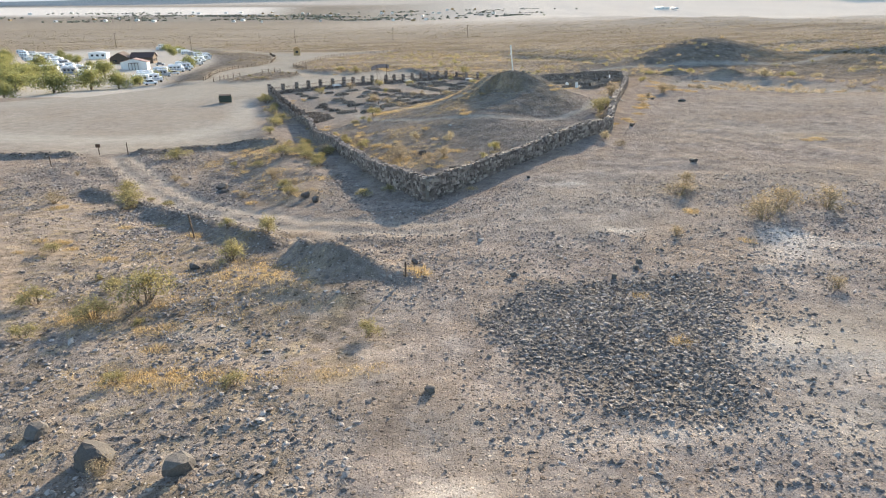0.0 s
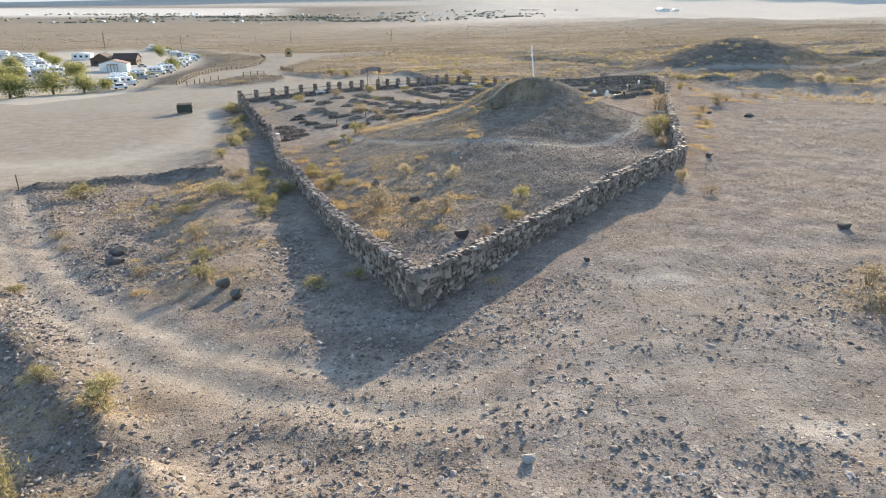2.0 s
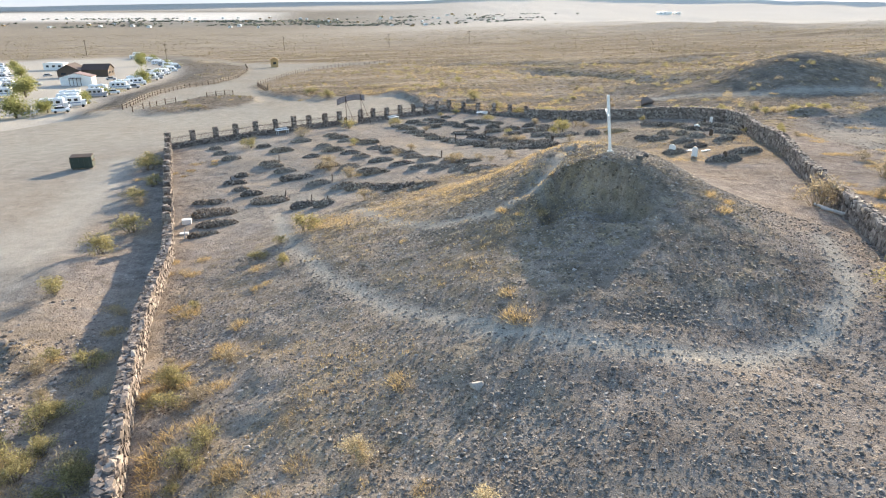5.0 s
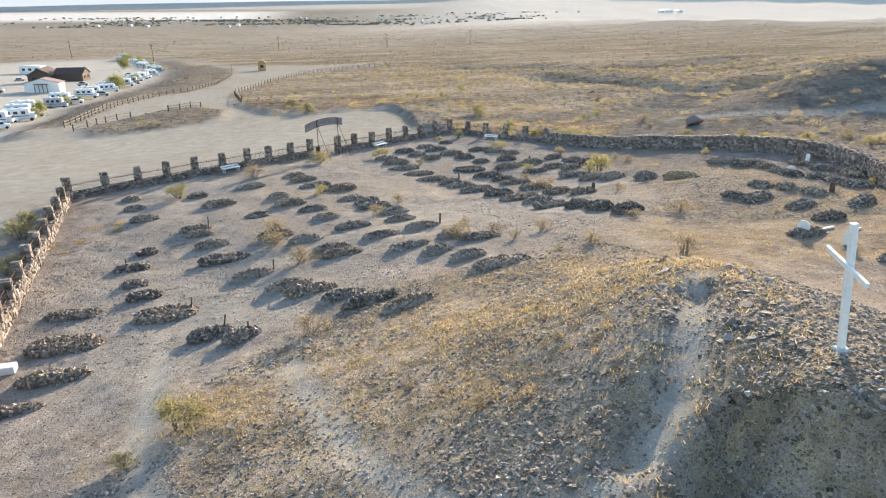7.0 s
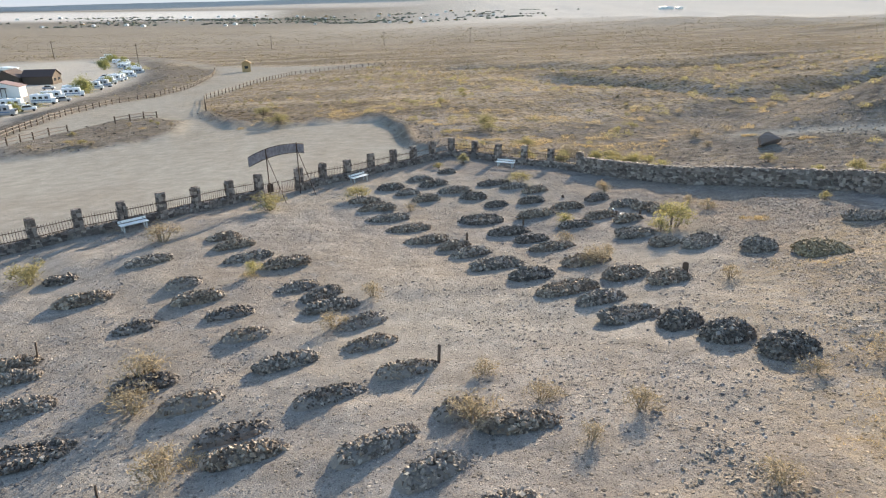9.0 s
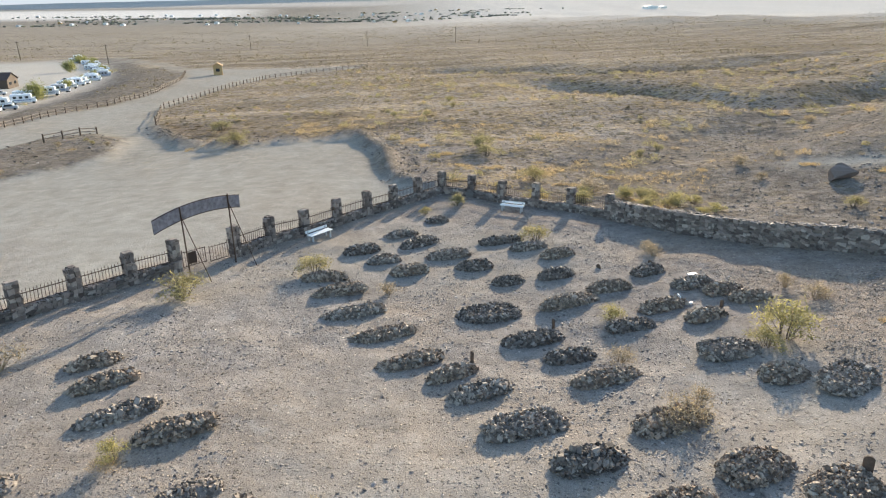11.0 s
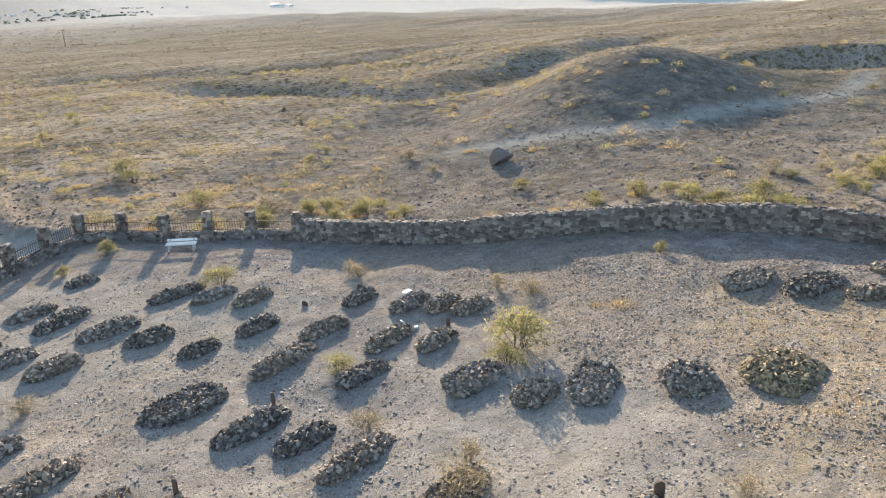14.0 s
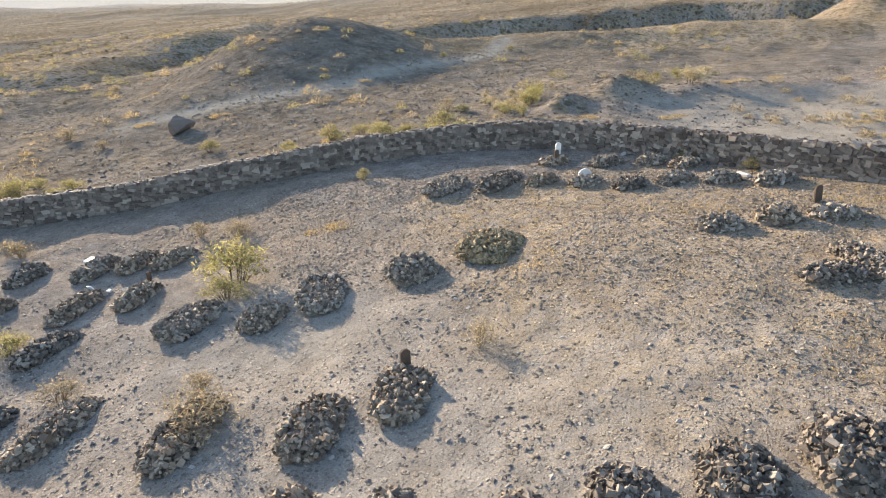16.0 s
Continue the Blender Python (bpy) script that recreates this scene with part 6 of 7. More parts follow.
for row in ((1.69, 93.9, 110, 0.75, 0.14, "dark upright wooden grave board", 3), (-12.3, 95.8, 115, 0.85, 0.1, "thin dark wooden grave post", 4), (-9.36, 84.2, 110, 0.75, 0.12, "leaning dark wooden grave post", 8),
            (-6.68, 88.4, 112, 0.6, 0.1, "dark wooden grave post", 2), (3.4, 108.2, 112, 0.75, 0.17, "dark rounded wooden grave board", 2), (6.8, 110.8, 105, 0.8, 0.16, "dark upright wooden grave board", -3),
            (-5.84, 80.5, 112, 0.65, 0.16, "broken dark wooden grave board", 5), (-7.1, 81.5, 112, 0.8, 0.07, "thin leaning grave stake", 12), (12.2, 100.7, 150, 0.7, 0.24, "broad dark wooden grave board", 3),
            (23.9, 93.4, 140, 0.6, 0.28, "broad dark wooden grave board", 5), (27.3, 103.0, 140, 0.7, 0.2, "weathered wooden grave board", 0), (-14.9, 90.3, 115, 0.55, 0.08, "thin dark grave stake", 0),
            (13.7, 111.5, 120, 0.5, 0.14, "grey wooden grave board", 3), (12.8, 117.1, 110, 0.3, 0.3, "low dark headstone at a heap of stones", 0), (28.6, 97.8, 120, 0.5, 0.25, "rust-brown board at the wall", 0),
            (10.35, 117.3, 110, 0.2, 0.3, "small dark stone marker", 0), (19.8, 81.5, 110, 0.75, 0.32, "dark broad grave board on the rise", 0)):
    marker(*row)
for row in ((28.0, 103.2, 140, 0.85, 0.26, "white upright headstone with a rounded top", 0), (12.45, 112.8, 115, 0.36, 0.32, "white headstone with a flat top", 0), (17.8, 85.4, 120, 0.75, 0.55, "large pale headstone on the rise", 0),
            (18.6, 83.4, 120, 0.8, 0.45, "pale headstone beside a heap", 0), (25.9, 101.3, 145, 0.35, 0.6, "low white board at the head of a grave", 0), (-13.6, 76.4, 110, 0.7, 0.09, "thin white-painted grave stake", 6)):
    marker(*row, material=M_WHITE)


def slab(x, y, turn, sx, sy, sz, label):
    root = thing("stone_slab", on_ground(x, y, 0, turn), label, "slab", "pale slabs")
    bm = bmesh.new()
    box(bm, 0, 0, sz / 2, sx, sy, sz, 0.02)
    part("slab", bm, M_WHITE, root)


for row in ((14.1, 115.3, 20, 0.45, 0.25, 0.12, "flat white slab at the head of a grave"), (-14.6, 79.6, 15, 0.55, 0.45, 0.3, "white block at the foot of a heap of stones"), (-14.0, 77.4, 15, 0.5, 0.35, 0.1, "flat white slab beside a grave"),
            (12.9, 112.5, 30, 0.2, 0.14, 0.08, "small white block beside a headstone"), (12.0, 113.0, 30, 0.2, 0.14, 0.08, "small white block beside a headstone"), (26.9, 95.8, 60, 0.5, 0.2, 0.12, "white slab at the head of a grave"),
            (19.3, 86.0, 25, 0.8, 0.1, 0.1, "white kerb beside a grave"), (20.3, 85.6, 25, 0.8, 0.1, 0.1, "white kerb beside a grave")):
    slab(*row)
for k, (a, b) in enumerate((((19.1, 69.9), (19.5, 66.0)), ((18.9, 69.0), (19.5, 67.0)))):
    za, zb = float(ground(*a)) + 0.12, float(ground(*b)) + 0.1 + 0.1 * k
    bm = bmesh.new()
    rod(bm, (*a, za), (*b, zb), 0.07, 0.05, 8)
    me = bpy.data.meshes.new("timber")
    bm.to_mesh(me)
    bm.free()
    tagged(obj("timber_pole", me, M_BOARD), "bleached fallen timber pole beside the wall", "timber")


# ---- posts, bin, dumpster and kiosk ----
def sign_post(x, y, h, label, panel=False, lean=0):
    root = thing("sign_post", on_ground(x, y) @ pose(0, 0, 0, 0, lean, 0), label, "post", "posts")
    bm = bmesh.new()
    box(bm, 0, 0, h / 2 - 0.1, 0.06, 0.05, h + 0.2)
    part("post", bm, M_WOOD, root)
    if panel:
        bm = bmesh.new()
        box(bm, 0, -0.04, h - 0.1, 0.4, 0.03, 0.3, 0.005)
        part("panel", bm, M_IRON, root)


sign_post(-11.3, 30.5, 1.25, "thin leaning dark post on rough ground", False, -6)
sign_post(-0.68, 22.1, 0.55, "short dark wooden stake at the end of a bank")
sign_post(-29.2, 50.4, 0.9, "thin dark post beside the track")
sign_post(-26.4, 57.4, 1.0, "thin post beside the track")
sign_post(-28.7, 57.0, 0.9, "post with a dark panel at the track entrance", True)
dumpster = thing("dumpster", on_ground(-29.3, 96.2, 0, 14) @ Matrix.Scale(0.82, 4), "dark green metal dumpster standing on the gravel lot", "dumpster")
bm = bmesh.new()
box(bm, 0, 0, 0.72, 2.1, 1.25, 1.15, 0.03)
part("body", bm, M_GREEN, dumpster)
for sx in (-0.53, 0.53):
    bm = bmesh.new()
    box(bm, sx, 0.02, 1.34, 1.02, 1.3, 0.06, 0.01, pose(0, 0, 0, 4, 0, 0))
    part("lid", bm, M_IRON, dumpster)
for k in range(4):
    bm = bmesh.new()
    box(bm, -0.75 + 0.5 * k, -0.64, 0.72, 0.07, 0.05, 1.05)
    part("rib", bm, M_GREEN, dumpster)
for sx in (-1.1, 1.1):
    bm = bmesh.new()
    box(bm, sx, 0, 0.85, 0.08, 0.9, 0.14, 0.01)
    part("lift_sleeve", bm, M_IRON, dumpster)
for sx in (-0.85, 0.85):
    for sy in (-0.45, 0.45):
        bm = bmesh.new()
        rod(bm, (sx - 0.03, sy, 0.08), (sx + 0.03, sy, 0.08), 0.09, 0.09, 10)
        part("wheel", bm, M_IRON, dumpster)
M_TAN = plain("tan_plaster", (0.45, 0.3, 0.14), 0.8, 0, 0.3, 2)
M_ROOF = plain("brown_roof", (0.085, 0.052, 0.042), 0.75, 0, 0.4, 3)
M_GLASS = plain("dark_glass", (0.03, 0.035, 0.04), 0.15, 0, 0.1, 3)


def gable(bm, w, d, z, h, over=0.3):
    """A pitched roof over a w by d plan, with thickness, ridge along y."""
    x, y = w / 2 + over, d / 2 + over
    lo = [bm.verts.new(p) for p in ((-x, -y, z), (0, -y, z + h), (x, -y, z), (-x, y, z), (0, y, z + h), (x, y, z))]
    up = [bm.verts.new((v.co.x, v.co.y, v.co.z + 0.15)) for v in lo]
    for f in ((0, 1, 4, 3), (1, 2, 5, 4)):
        bm.faces.new([lo[i] for i in f])
        bm.faces.new([up[i] for i in f][::-1])
    for a, b in ((0, 1), (1, 2), (3, 4), (4, 5), (0, 3), (2, 5)):
        bm.faces.new((lo[a], lo[b], up[b], up[a]))
    bmesh.ops.recalc_face_normals(bm, faces=list(bm.faces))


def hut(name, x, y, turn, w, d, h, rise, wall, roof, label, category, windows=2, lift=0.0):
    root = thing(name, on_ground(x, y, lift, turn), label, category)
    bm = bmesh.new()
    box(bm, 0, 0, h / 2 - 0.3, w, d, h + 0.6)
    pts = [bm.verts.new(p) for p in ((-w / 2, -d / 2 + 0.02, h), (w / 2, -d / 2 + 0.02, h), (0, -d / 2 + 0.02, h + rise), (-w / 2, d / 2 - 0.02, h), (w / 2, d / 2 - 0.02, h), (0, d / 2 - 0.02, h + rise))]
    bm.faces.new(pts[:3])
    bm.faces.new(pts[3:][::-1])
    part("wall", bm, wall, root)
    bm = bmesh.new()
    gable(bm, w, d, h, rise)
    part("roof", bm, roof, root)
    for k in range(windows):
        bm = bmesh.new()
        box(bm, (k - (windows - 1) / 2) * w / max(1, windows) * 0.9, -d / 2 - 0.02, h * 0.6, w / windows * 0.42, 0.06, h * 0.34)
        part("window", bm, M_GLASS, root)
    bm = bmesh.new()
    box(bm, w * 0.32, d / 2 + 0.02, 1.0, 0.9, 0.06, 2.0)
    part("door", bm, M_WOOD, root)
    return root


hut("kiosk", -57.0, 292.0, 15, 2.6, 2.8, 2.6, 0.9, M_TAN, M_TAN, "tan gate kiosk with a pitched roof beside the road", "kiosk", 1)


# ---- rail fences beside the road ----
M_RAIL = plain("weathered_rail", (0.24, 0.195, 0.155), 0.85, 0, 0.4, 6)


def rail_fence(line, label):
    st = along(line, 2.4)
    root = thing("rail_fence", Matrix(), label, "fence", "rail fences")
    pts = [Vector((x, y, float(ground(x, y)))) for x, y, _ in st]
    for p in pts:
        bm = bmesh.new()
        box(bm, p.x, p.y, p.z + 0.4, 0.14, 0.14, 1.15)
        part("post", bm, M_WOOD, root)
    for a, b in zip(pts[:-1], pts[1:]):
        for zz in (0.42, 0.82):
            bm = bmesh.new()
            rod(bm, a + Vector((0, 0, zz)), b + Vector((0, 0, zz)), 0.055, 0.055, 4)
            part("rail", bm, M_RAIL, root)


rail_fence([(-50.6, 150.5), (-51.7, 157.5), (-54.7, 169.3), (-57.4, 183.6), (-57.0, 199.5), (-53.4, 211), (-53.4, 229), (-61.2, 270.5), (-73.0, 311)], "weathered split-rail fence along the road")
rail_fence([(-47.6, 145.5), (-46.7, 148.8), (-45.9, 155.2), (-44.4, 161.0)], "weathered split-rail fence on the road island")
rail_fence([(-41.0, 162.5), (-39, 167), (-37.2, 171.5)], "short split-rail fence on the road island")
rail_fence([(-31.2, 172.5), (-35.0, 183.5), (-40.2, 199), (-40.4, 219), (-39, 241), (-36.6, 264), (-27.6, 284.5), (-12, 300)], "weathered split-rail fence at the bend of the road")

# ---- the camp ----
M_RV = plain("white_vehicle_paint", (0.74, 0.75, 0.76), 0.35, 0, 0.1, 2)
M_RV_GREY = plain("grey_vehicle_paint", (0.35, 0.37, 0.4), 0.35, 0.2, 0.1, 2)
M_STRIPE = plain("blue_stripe", (0.1, 0.17, 0.3), 0.4, 0, 0.1, 2)
M_TYRE = plain("tyre", (0.02, 0.02, 0.02), 0.9, 0, 0.1, 5)


def camper(material, length):
    root = thing("camper", Matrix(), "white motor camper parked at the campsite" if material is M_RV else "grey camper parked at the campsite", "camper", "campers on the campsite")
    bm = bmesh.new()
    box(bm, 0, 0, 1.85, length, 2.5, 2.6, 0.18)
    part("body", bm, material, root)
    bm = bmesh.new()
    box(bm, length / 2 + 0.5, 0, 1.25, 1.3, 2.2, 1.5, 0.2)
    part("cab", bm, material, root)
    for sy in (-1.26, 1.26):
        for k in range(3):
            bm = bmesh.new()
            box(bm, (k - 1) * length * 0.28, sy, 2.2, length * 0.16, 0.04, 0.7)
            part("window", bm, M_GLASS, root)
        bm = bmesh.new()
        box(bm, 0, sy, 1.35, length * 0.96, 0.04, 0.25)
        part("stripe", bm, M_STRIPE, root)
        for sx in (-length * 0.32, length / 2 + 0.3):
            bm = bmesh.new()
            rod(bm, (sx, sy * 0.8, 0.4), (sx, sy, 0.4), 0.4, 0.4, 12)
            part("wheel", bm, M_TYRE, root)
    bm = bmesh.new()
    box(bm, length / 2 + 1.1, 0, 1.7, 0.3, 1.9, 0.6, 0.05)
    part("windscreen", bm, M_GLASS, root)
    for sx in (-length * 0.2, length * 0.22):
        bm = bmesh.new()
        box(bm, sx, 0, 3.25, 0.9, 0.7, 0.3, 0.06)
        part("roof_unit", bm, M_RV, root)
    return root


def car(material, label):
    root = thing("car", Matrix(), label, "car", "parked cars")
    bm = bmesh.new()
    box(bm, 0, 0, 0.7, 4.4, 1.8, 0.75, 0.15)
    part("body", bm, material, root)
    bm = bmesh.new()
    for v in box(bm, -0.2, 0, 1.35, 2.5, 1.6, 0.65, 0.1):
        if v.co.z > 1.4:
            v.co.x = -0.2 + (v.co.x + 0.2) * 0.75
    part("cabin", bm, M_GLASS, root)
    bm = bmesh.new()
    box(bm, -0.2, 0, 1.68, 1.7, 1.4, 0.06, 0.02)
    part("roof", bm, material, root)
    for sx in (-1.4, 1.4):
        for sy in (-0.85, 0.85):
            bm = bmesh.new()
            rod(bm, (sx, sy - 0.1, 0.33), (sx, sy + 0.1, 0.33), 0.33, 0.33, 12)
            part("wheel", bm, M_TYRE, root)
    return root


def park(make, spots):
    first = None
    for x, y, a in spots:
        m = on_ground(x, y, 0, a) @ Matrix.Scale(0.84, 4)
        if first is None:
            first = make
            first.matrix_basis = m
        else:
            copy_thing(first, m)


rng = np.random.default_rng(88)
white_spots, grey_spots = [], []
# the block of pitches behind the trees
for k in range(11):
    for j in range(3):
        x, y = -112 - 11.2 * k + 9.5 * (j - 1) + rng.uniform(-1.5, 1.5), 212 + 17.4 * k - 6.2 * (j - 1) + rng.uniform(-2, 2)
        (grey_spots if rng.random() < 0.25 else white_spots).append((x, y, rng.uniform(2, 12)))
# the row along the bank above the road
for x, y, heading in along(CAMP_ROW, 8.5):
    if rng.random() < 0.88:
        x, y = x + rng.uniform(-4, 1.5), y + rng.uniform(-2, 2)
        (grey_spots if rng.random() < 0.25 else white_spots).append((x, y, rng.uniform(8, 28)))
park(camper(M_RV, 6.0), white_spots)
park(camper(M_RV_GREY, 5.0), grey_spots)
park(car(M_RV, "white car parked on the sandy campsite"), [(-114, 232, 10), (-68, 164, 35), (-74, 176, 30), (-79, 209, 25), (-161, 302, 5), (-92, 262, 20), (-138, 300, 28)])
park(car(M_RV_GREY, "dark car parked on the sandy campsite"), [(-118, 243, 8), (-82, 228, 20), (-75, 186, 28), (-112, 312, 15), (-146, 300, 60), (-104, 262, 12)])
hut("store", -107, 247, 8, 9, 4, 2.6, 1.2, M_WHITE, plain("pinkish_roof", (0.3, 0.2, 0.18), 0.8, 0, 0.3, 2), "white camp store with a pinkish pitched roof and an open porch", "building", 0)
porch = thing("porch", on_ground(-106.7, 244.9, 0, 8), "dark open porch of posts before the camp store", "porch")
bm = bmesh.new()
box(bm, 0, 0, 2.35, 3.4, 1.6, 0.14, 0.02)
part("roof", bm, M_ROOF, porch)
# dark board added in place of the porch's unlit opening
bm = bmesh.new()
box(bm, 0, 0.72, 1.1, 3.2, 0.06, 2.2)
part("doorway", bm, M_WOOD, porch)
for sx in (-1.6, -0.5, 0.5, 1.6):
    bm = bmesh.new()
    box(bm, sx, -0.7, 1.15, 0.14, 0.14, 2.4)
    part("post", bm, M_WOOD, porch)
hut("barn", -131, 290, 10, 7.5, 9, 2.6, 2.2, M_WOOD, M_ROOF, "brown barn with a steep dark roof", "building", 2)
hut("barn", -122.5, 292, 97, 7, 9, 2.4, 1.9, M_WOOD, M_ROOF, "brown barn with a wide dark roof", "building", 2)
hut("shed", -168, 347, 0, 9, 4, 2.8, 0.4, M_WHITE, M_RV, "long white shed behind the barns", "building", 3)

M_TREE = leafy("tree_leaf", (0.29, 0.29, 0.115), 0.55)
M_BARK = plain("bark", (0.12, 0.09, 0.065), 0.9, 0, 0.4, 5)


def tree_meshes(seed):
    rng = np.random.default_rng(seed)
    bm = bmesh.new()
    rod(bm, (0, 0, -0.3), (0.1, 0, 1.6), 0.2, 0.14, 7)
    A = []
    for k in range(9):
        a, e = rng.uniform(0, 2 * math.pi), rng.uniform(-0.25, 1.2)
        ln = rng.uniform(0.9, 1.9)
        base = np.array((0.1, 0, rng.uniform(1.0, 1.6)))
        tip = base + ln * np.array((math.cos(a) * math.cos(e), math.sin(a) * math.cos(e), math.sin(e)))
        rod(bm, base, tip, 0.08, 0.03, 5)
        for j in range(3):
            A.append(tip + rng.normal(size=3) * 0.45 + np.array((0, 0, 0.25)))
    trunk = bpy.data.meshes.new("trunk")
    bm.to_mesh(trunk)
    bm.free()
    A = np.array(A)
    m = 3000
    C = A[rng.integers(0, len(A), m)]
    P = C + rng.normal(size=(m, 3)) * np.array((0.62, 0.62, 0.5))
    D = rng.normal(size=(m, 3))
    V, F = blades(rng, P, D / np.linalg.norm(D, axis=1)[:, None], 0.26, 0.1)
    return trunk, mesh_np("crown", V, F)


TREES = [tree_meshes(900 + k) for k in range(3)]
TREE_SPOTS = ((-85, 152, 1.5), (-79, 157, 1.35), (-74, 160, 1.1), (-97, 158, 1.3), (-142, 248, 1.4), (-98, 204, 1.3), (-71, 165, 0.75), (-89, 251, 1.1), (-139, 369, 1.2), (-175, 452, 1.4), (-78, 193, 0.6), (-80, 206, 0.6),
              (-85, 226, 0.6), (-84, 214, 0.5), (-96, 280, 0.7), (-93, 268, 0.6), (-101, 300, 0.7), (-112, 332, 0.8), (-128, 372, 0.8), (-146, 404, 0.9), (-162, 440, 0.9), (-104, 316, 0.6), (-74, 184, 0.5),
              (-112, 200, 1.2), (-124, 210, 1.3), (-106, 178, 1.3), (-118, 190, 1.3), (-134, 222, 1.3), (-150, 236, 1.4), (-164, 262, 1.4), (-180, 290, 1.4), (-196, 316, 1.4), (-104, 166, 1.2), (-112, 158, 1.3),
              (-122, 172, 1.4), (-136, 196, 1.4), (-148, 212, 1.4), (-164, 240, 1.4), (-182, 268, 1.5), (-200, 300, 1.5), (-216, 330, 1.5), (-90, 142, 1.0), (-98, 148, 1.1), (-128, 256, 0.8), (-151, 292, 1.0), (-172, 326, 1.0), (-190, 352, 1.0))
for k, (x, y, s) in enumerate(TREE_SPOTS):
    root = thing("tree", on_ground(x, y, 0, 47 * k), "bushy bright-green desert tree at the campsite", "tree", "trees of the camp")
    obj("trunk", TREES[k % 3][0], M_BARK, root)
    obj("crown", TREES[k % 3][1], M_TREE, root)
    root.matrix_basis = root.matrix_basis @ Matrix.Diagonal((s, s, s * 0.95, 1))

# ---- utility poles on the fan ----
for x, y in ((-150, 430), (-110, 560), (-30, 560), (30, 540), (-215, 470)):
    root = thing("utility_pole", on_ground(x, y), "thin wooden utility pole on the plain", "pole", "utility poles")
    bm = bmesh.new()
    rod(bm, (0, 0, -0.5), (0, 0, 10), 0.16, 0.12, 7)
    part("pole", bm, M_WOOD, root)
    bm = bmesh.new()
    box(bm, 0, 0, 9.3, 2.2, 0.12, 0.14)
    part("crossarm", bm, M_WOOD, root)

# ---- the town, the dry lake and the mountains far off ----
rng = np.random.default_rng(99)
# leaf colour greyed and lightened to stand for haze over the town
M_FAR_TREE = leafy("far_trees", (0.3, 0.31, 0.25), 0.6)
belts = [(rng.uniform(-1700, 350), rng.uniform(2320, 2900), rng.uniform(30, 150), rng.uniform(8, 25)) for _ in range(34)]
X = np.concatenate([a + p * rng.normal(size=26) for a, b, p, q in belts])
Y = np.concatenate([b + q * rng.normal(size=26) for a, b, p, q in belts])
n = len(X)
S = np.stack([rng.uniform(4, 9, n), rng.uniform(4, 8, n), rng.uniform(1.8, 4, n)], 1)
V, F = heap(ROCKS, rng, np.stack([X, Y, ground(X, Y) + 2], 1), S, turns(rng, n, 0.1))
tagged(obj("far_trees", mesh_np("far_trees", V + rng.uniform(-1.2, 1.2, V.shape), F), M_FAR_TREE), "haze-paled trees of a distant town on the valley floor", "trees", kind="stuff")
for k in range(46):
    y = rng.uniform(2320, 2950)
    x = rng.uniform(-1650, 260)
    w = rng.uniform(7, 14)
    hut("far_house", x, y, rng.uniform(-25, 25), w, rng.uniform(8, 14), rng.uniform(3.5, 6), 2.0, M_WHITE if k % 3 else M_TAN, M_RV if k % 2 else M_RV_GREY, "pale low house in the distant town", "house", 2)
hut("far_hall", 930, 2750, 5, 55, 20, 8, 3, M_WHITE, M_RV, "long white building on the distant plain", "building", 3)
hut("far_hall", 985, 2760, 5, 25, 20, 6, 2, M_WHITE, M_RV, "long white building on the distant plain", "building", 2)

mm, mn, ml, mb = nodes_of("far_mountain", 1.0)
geo = mn.new("ShaderNodeNewGeometry")
grain = noise_of(mn, ml, geo.outputs["Position"], 0.004, 6, 0.6)
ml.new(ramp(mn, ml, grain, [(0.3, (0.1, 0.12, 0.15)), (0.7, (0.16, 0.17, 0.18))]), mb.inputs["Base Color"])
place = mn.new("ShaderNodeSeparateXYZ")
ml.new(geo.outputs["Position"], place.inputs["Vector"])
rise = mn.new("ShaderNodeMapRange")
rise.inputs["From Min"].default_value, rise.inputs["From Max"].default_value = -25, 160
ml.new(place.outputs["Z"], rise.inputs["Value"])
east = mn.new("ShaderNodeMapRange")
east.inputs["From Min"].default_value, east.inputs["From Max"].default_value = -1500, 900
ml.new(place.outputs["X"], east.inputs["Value"])
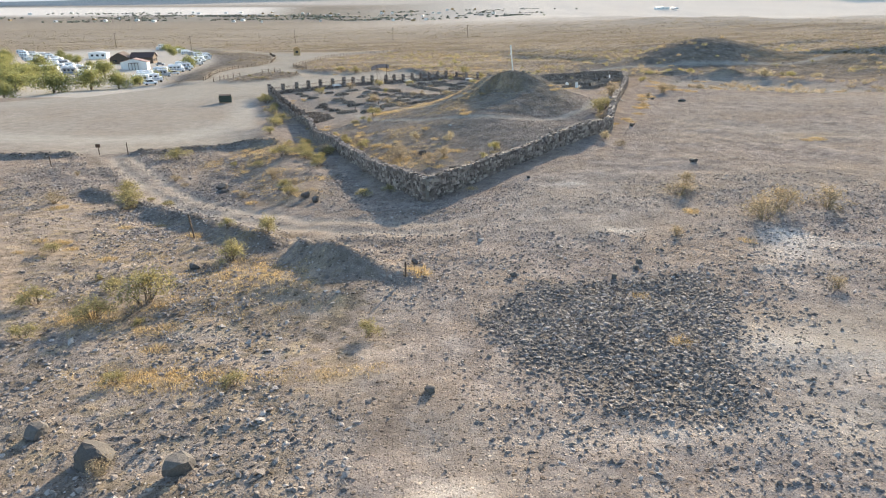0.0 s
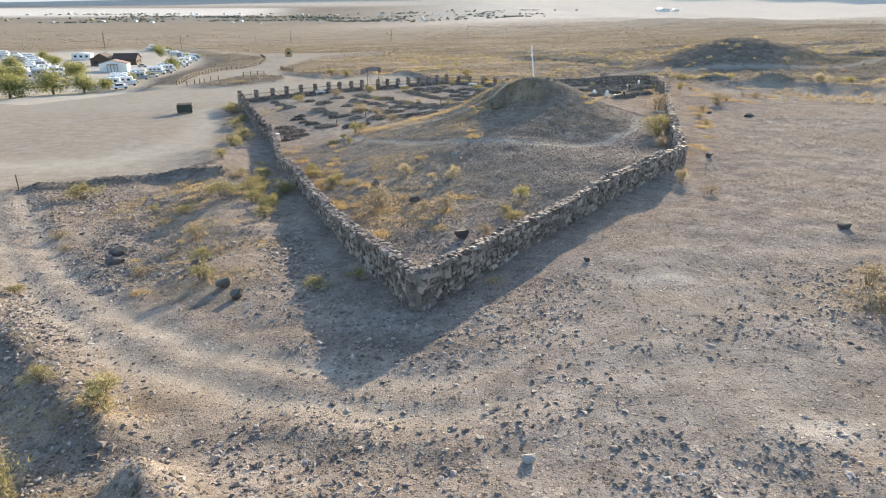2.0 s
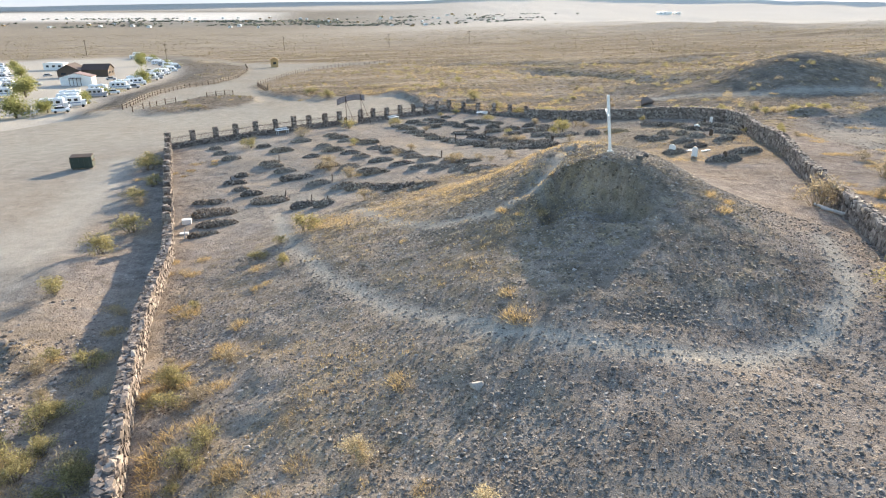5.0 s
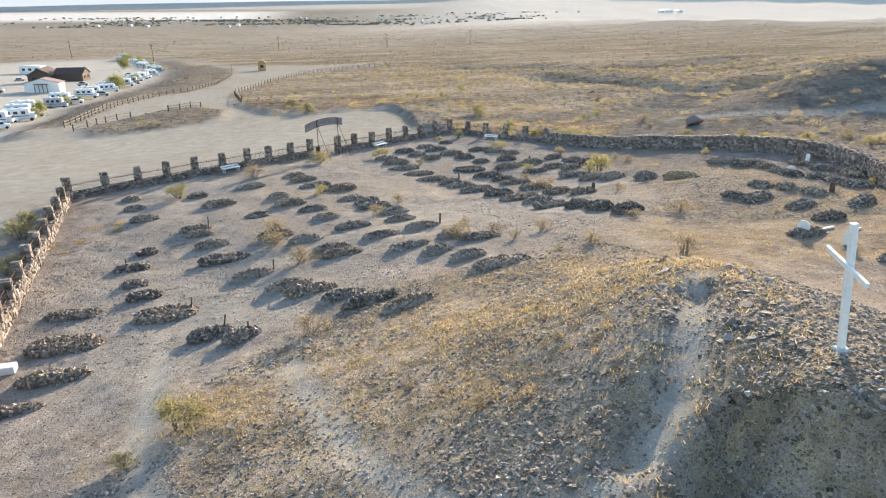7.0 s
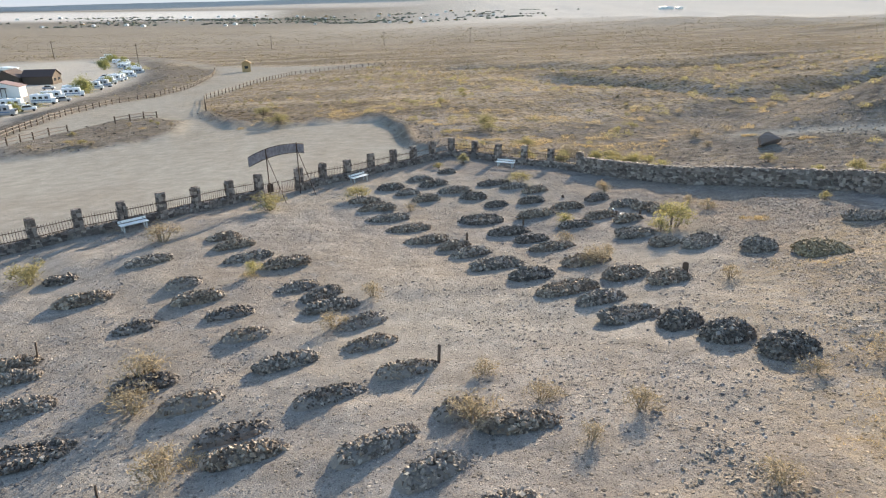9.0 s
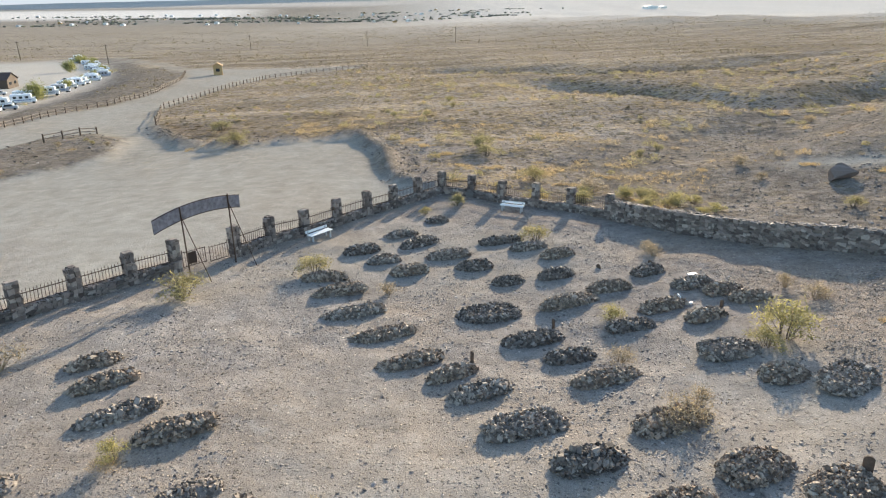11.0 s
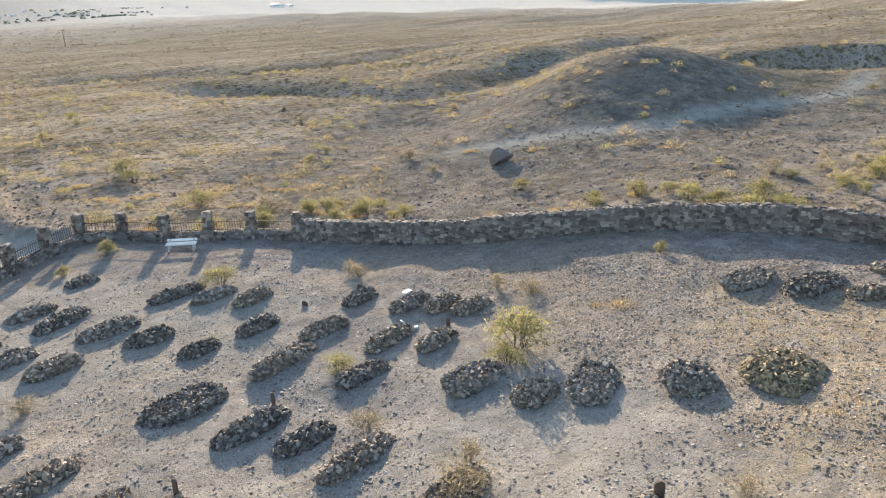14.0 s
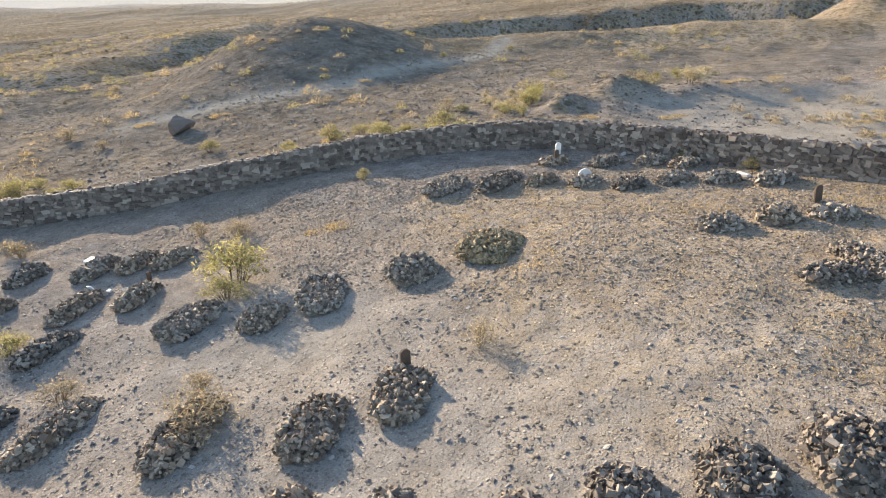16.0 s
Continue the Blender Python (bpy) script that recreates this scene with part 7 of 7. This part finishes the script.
# haze put into the mountains as a glow, whiter towards the east
haze_glow = mix(mn, ml, rise.outputs["Result"], (0.3, 0.3, 0.3), (0.19, 0.26, 0.34))
ml.new(mix(mn, ml, east.outputs["Result"], haze_glow, (0.56, 0.56, 0.56)), mb.inputs["Emission Color"])
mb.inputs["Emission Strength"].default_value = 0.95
xs = np.linspace(-9000, 9000, 241)
V, F = [], []
levels = 8
for j in range(levels):
    f = j / (levels - 1)
    a = xs / 4600
    hgt = 250 + 50 * vnoise(xs, 0 * xs, 900, 51) + 22 * vnoise(xs, 0 * xs, 310, 52) - 60 * smooth(-900, 600, xs)
    rr = 4640 + 160 * f + 40 * vnoise(xs, 0 * xs + 500 * f, 260, 53)
    V.append(np.stack([rr * np.sin(a), rr * np.cos(a), -25 + hgt * f + 10 * (f > 0) * (f < 1) * vnoise(xs, 0 * xs + 700 * f, 180, 54)], 1))
V = np.concatenate(V)
i = (np.arange(levels - 1)[:, None] * len(xs) + np.arange(len(xs) - 1)[None]).ravel()
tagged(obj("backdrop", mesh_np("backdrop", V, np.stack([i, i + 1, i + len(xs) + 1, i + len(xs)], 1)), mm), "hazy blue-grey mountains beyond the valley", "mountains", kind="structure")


# ---- single stones that can be picked apart ----
STONE_MESHES = []
for V, F in SHARDS[:8]:
    me = mesh_np("stone", V, F)
    me.materials.append(M_WALL)
    STONE_MESHES.append(me)
PILE_MESHES = {}
for mat in (M_STONE, M_STONE_DARK, M_STONE_BROWN, M_YELLOW):
    PILE_MESHES[mat.name] = []
    for V, F in CRAGS[:10]:
        me = mesh_np("stone", V, F)
        me.materials.append(mat)
        PILE_MESHES[mat.name].append(me)


def lay(root, meshes, P, S, R):
    for k in range(len(P)):
        m = Matrix([[R[k][i][j] * S[k][j] for j in range(3)] + [P[k][i]] for i in range(3)] + [[0, 0, 0, 1]])
        obj("stone", meshes[k % len(meshes)], None, root, m)


for root, (P, S, R) in LATE_STONES:
    lay(root, STONE_MESHES, P, S, R)
for root, P, S, R, mat in LATE_GRAVES:
    lay(root, PILE_MESHES[mat.name], P, S, R)
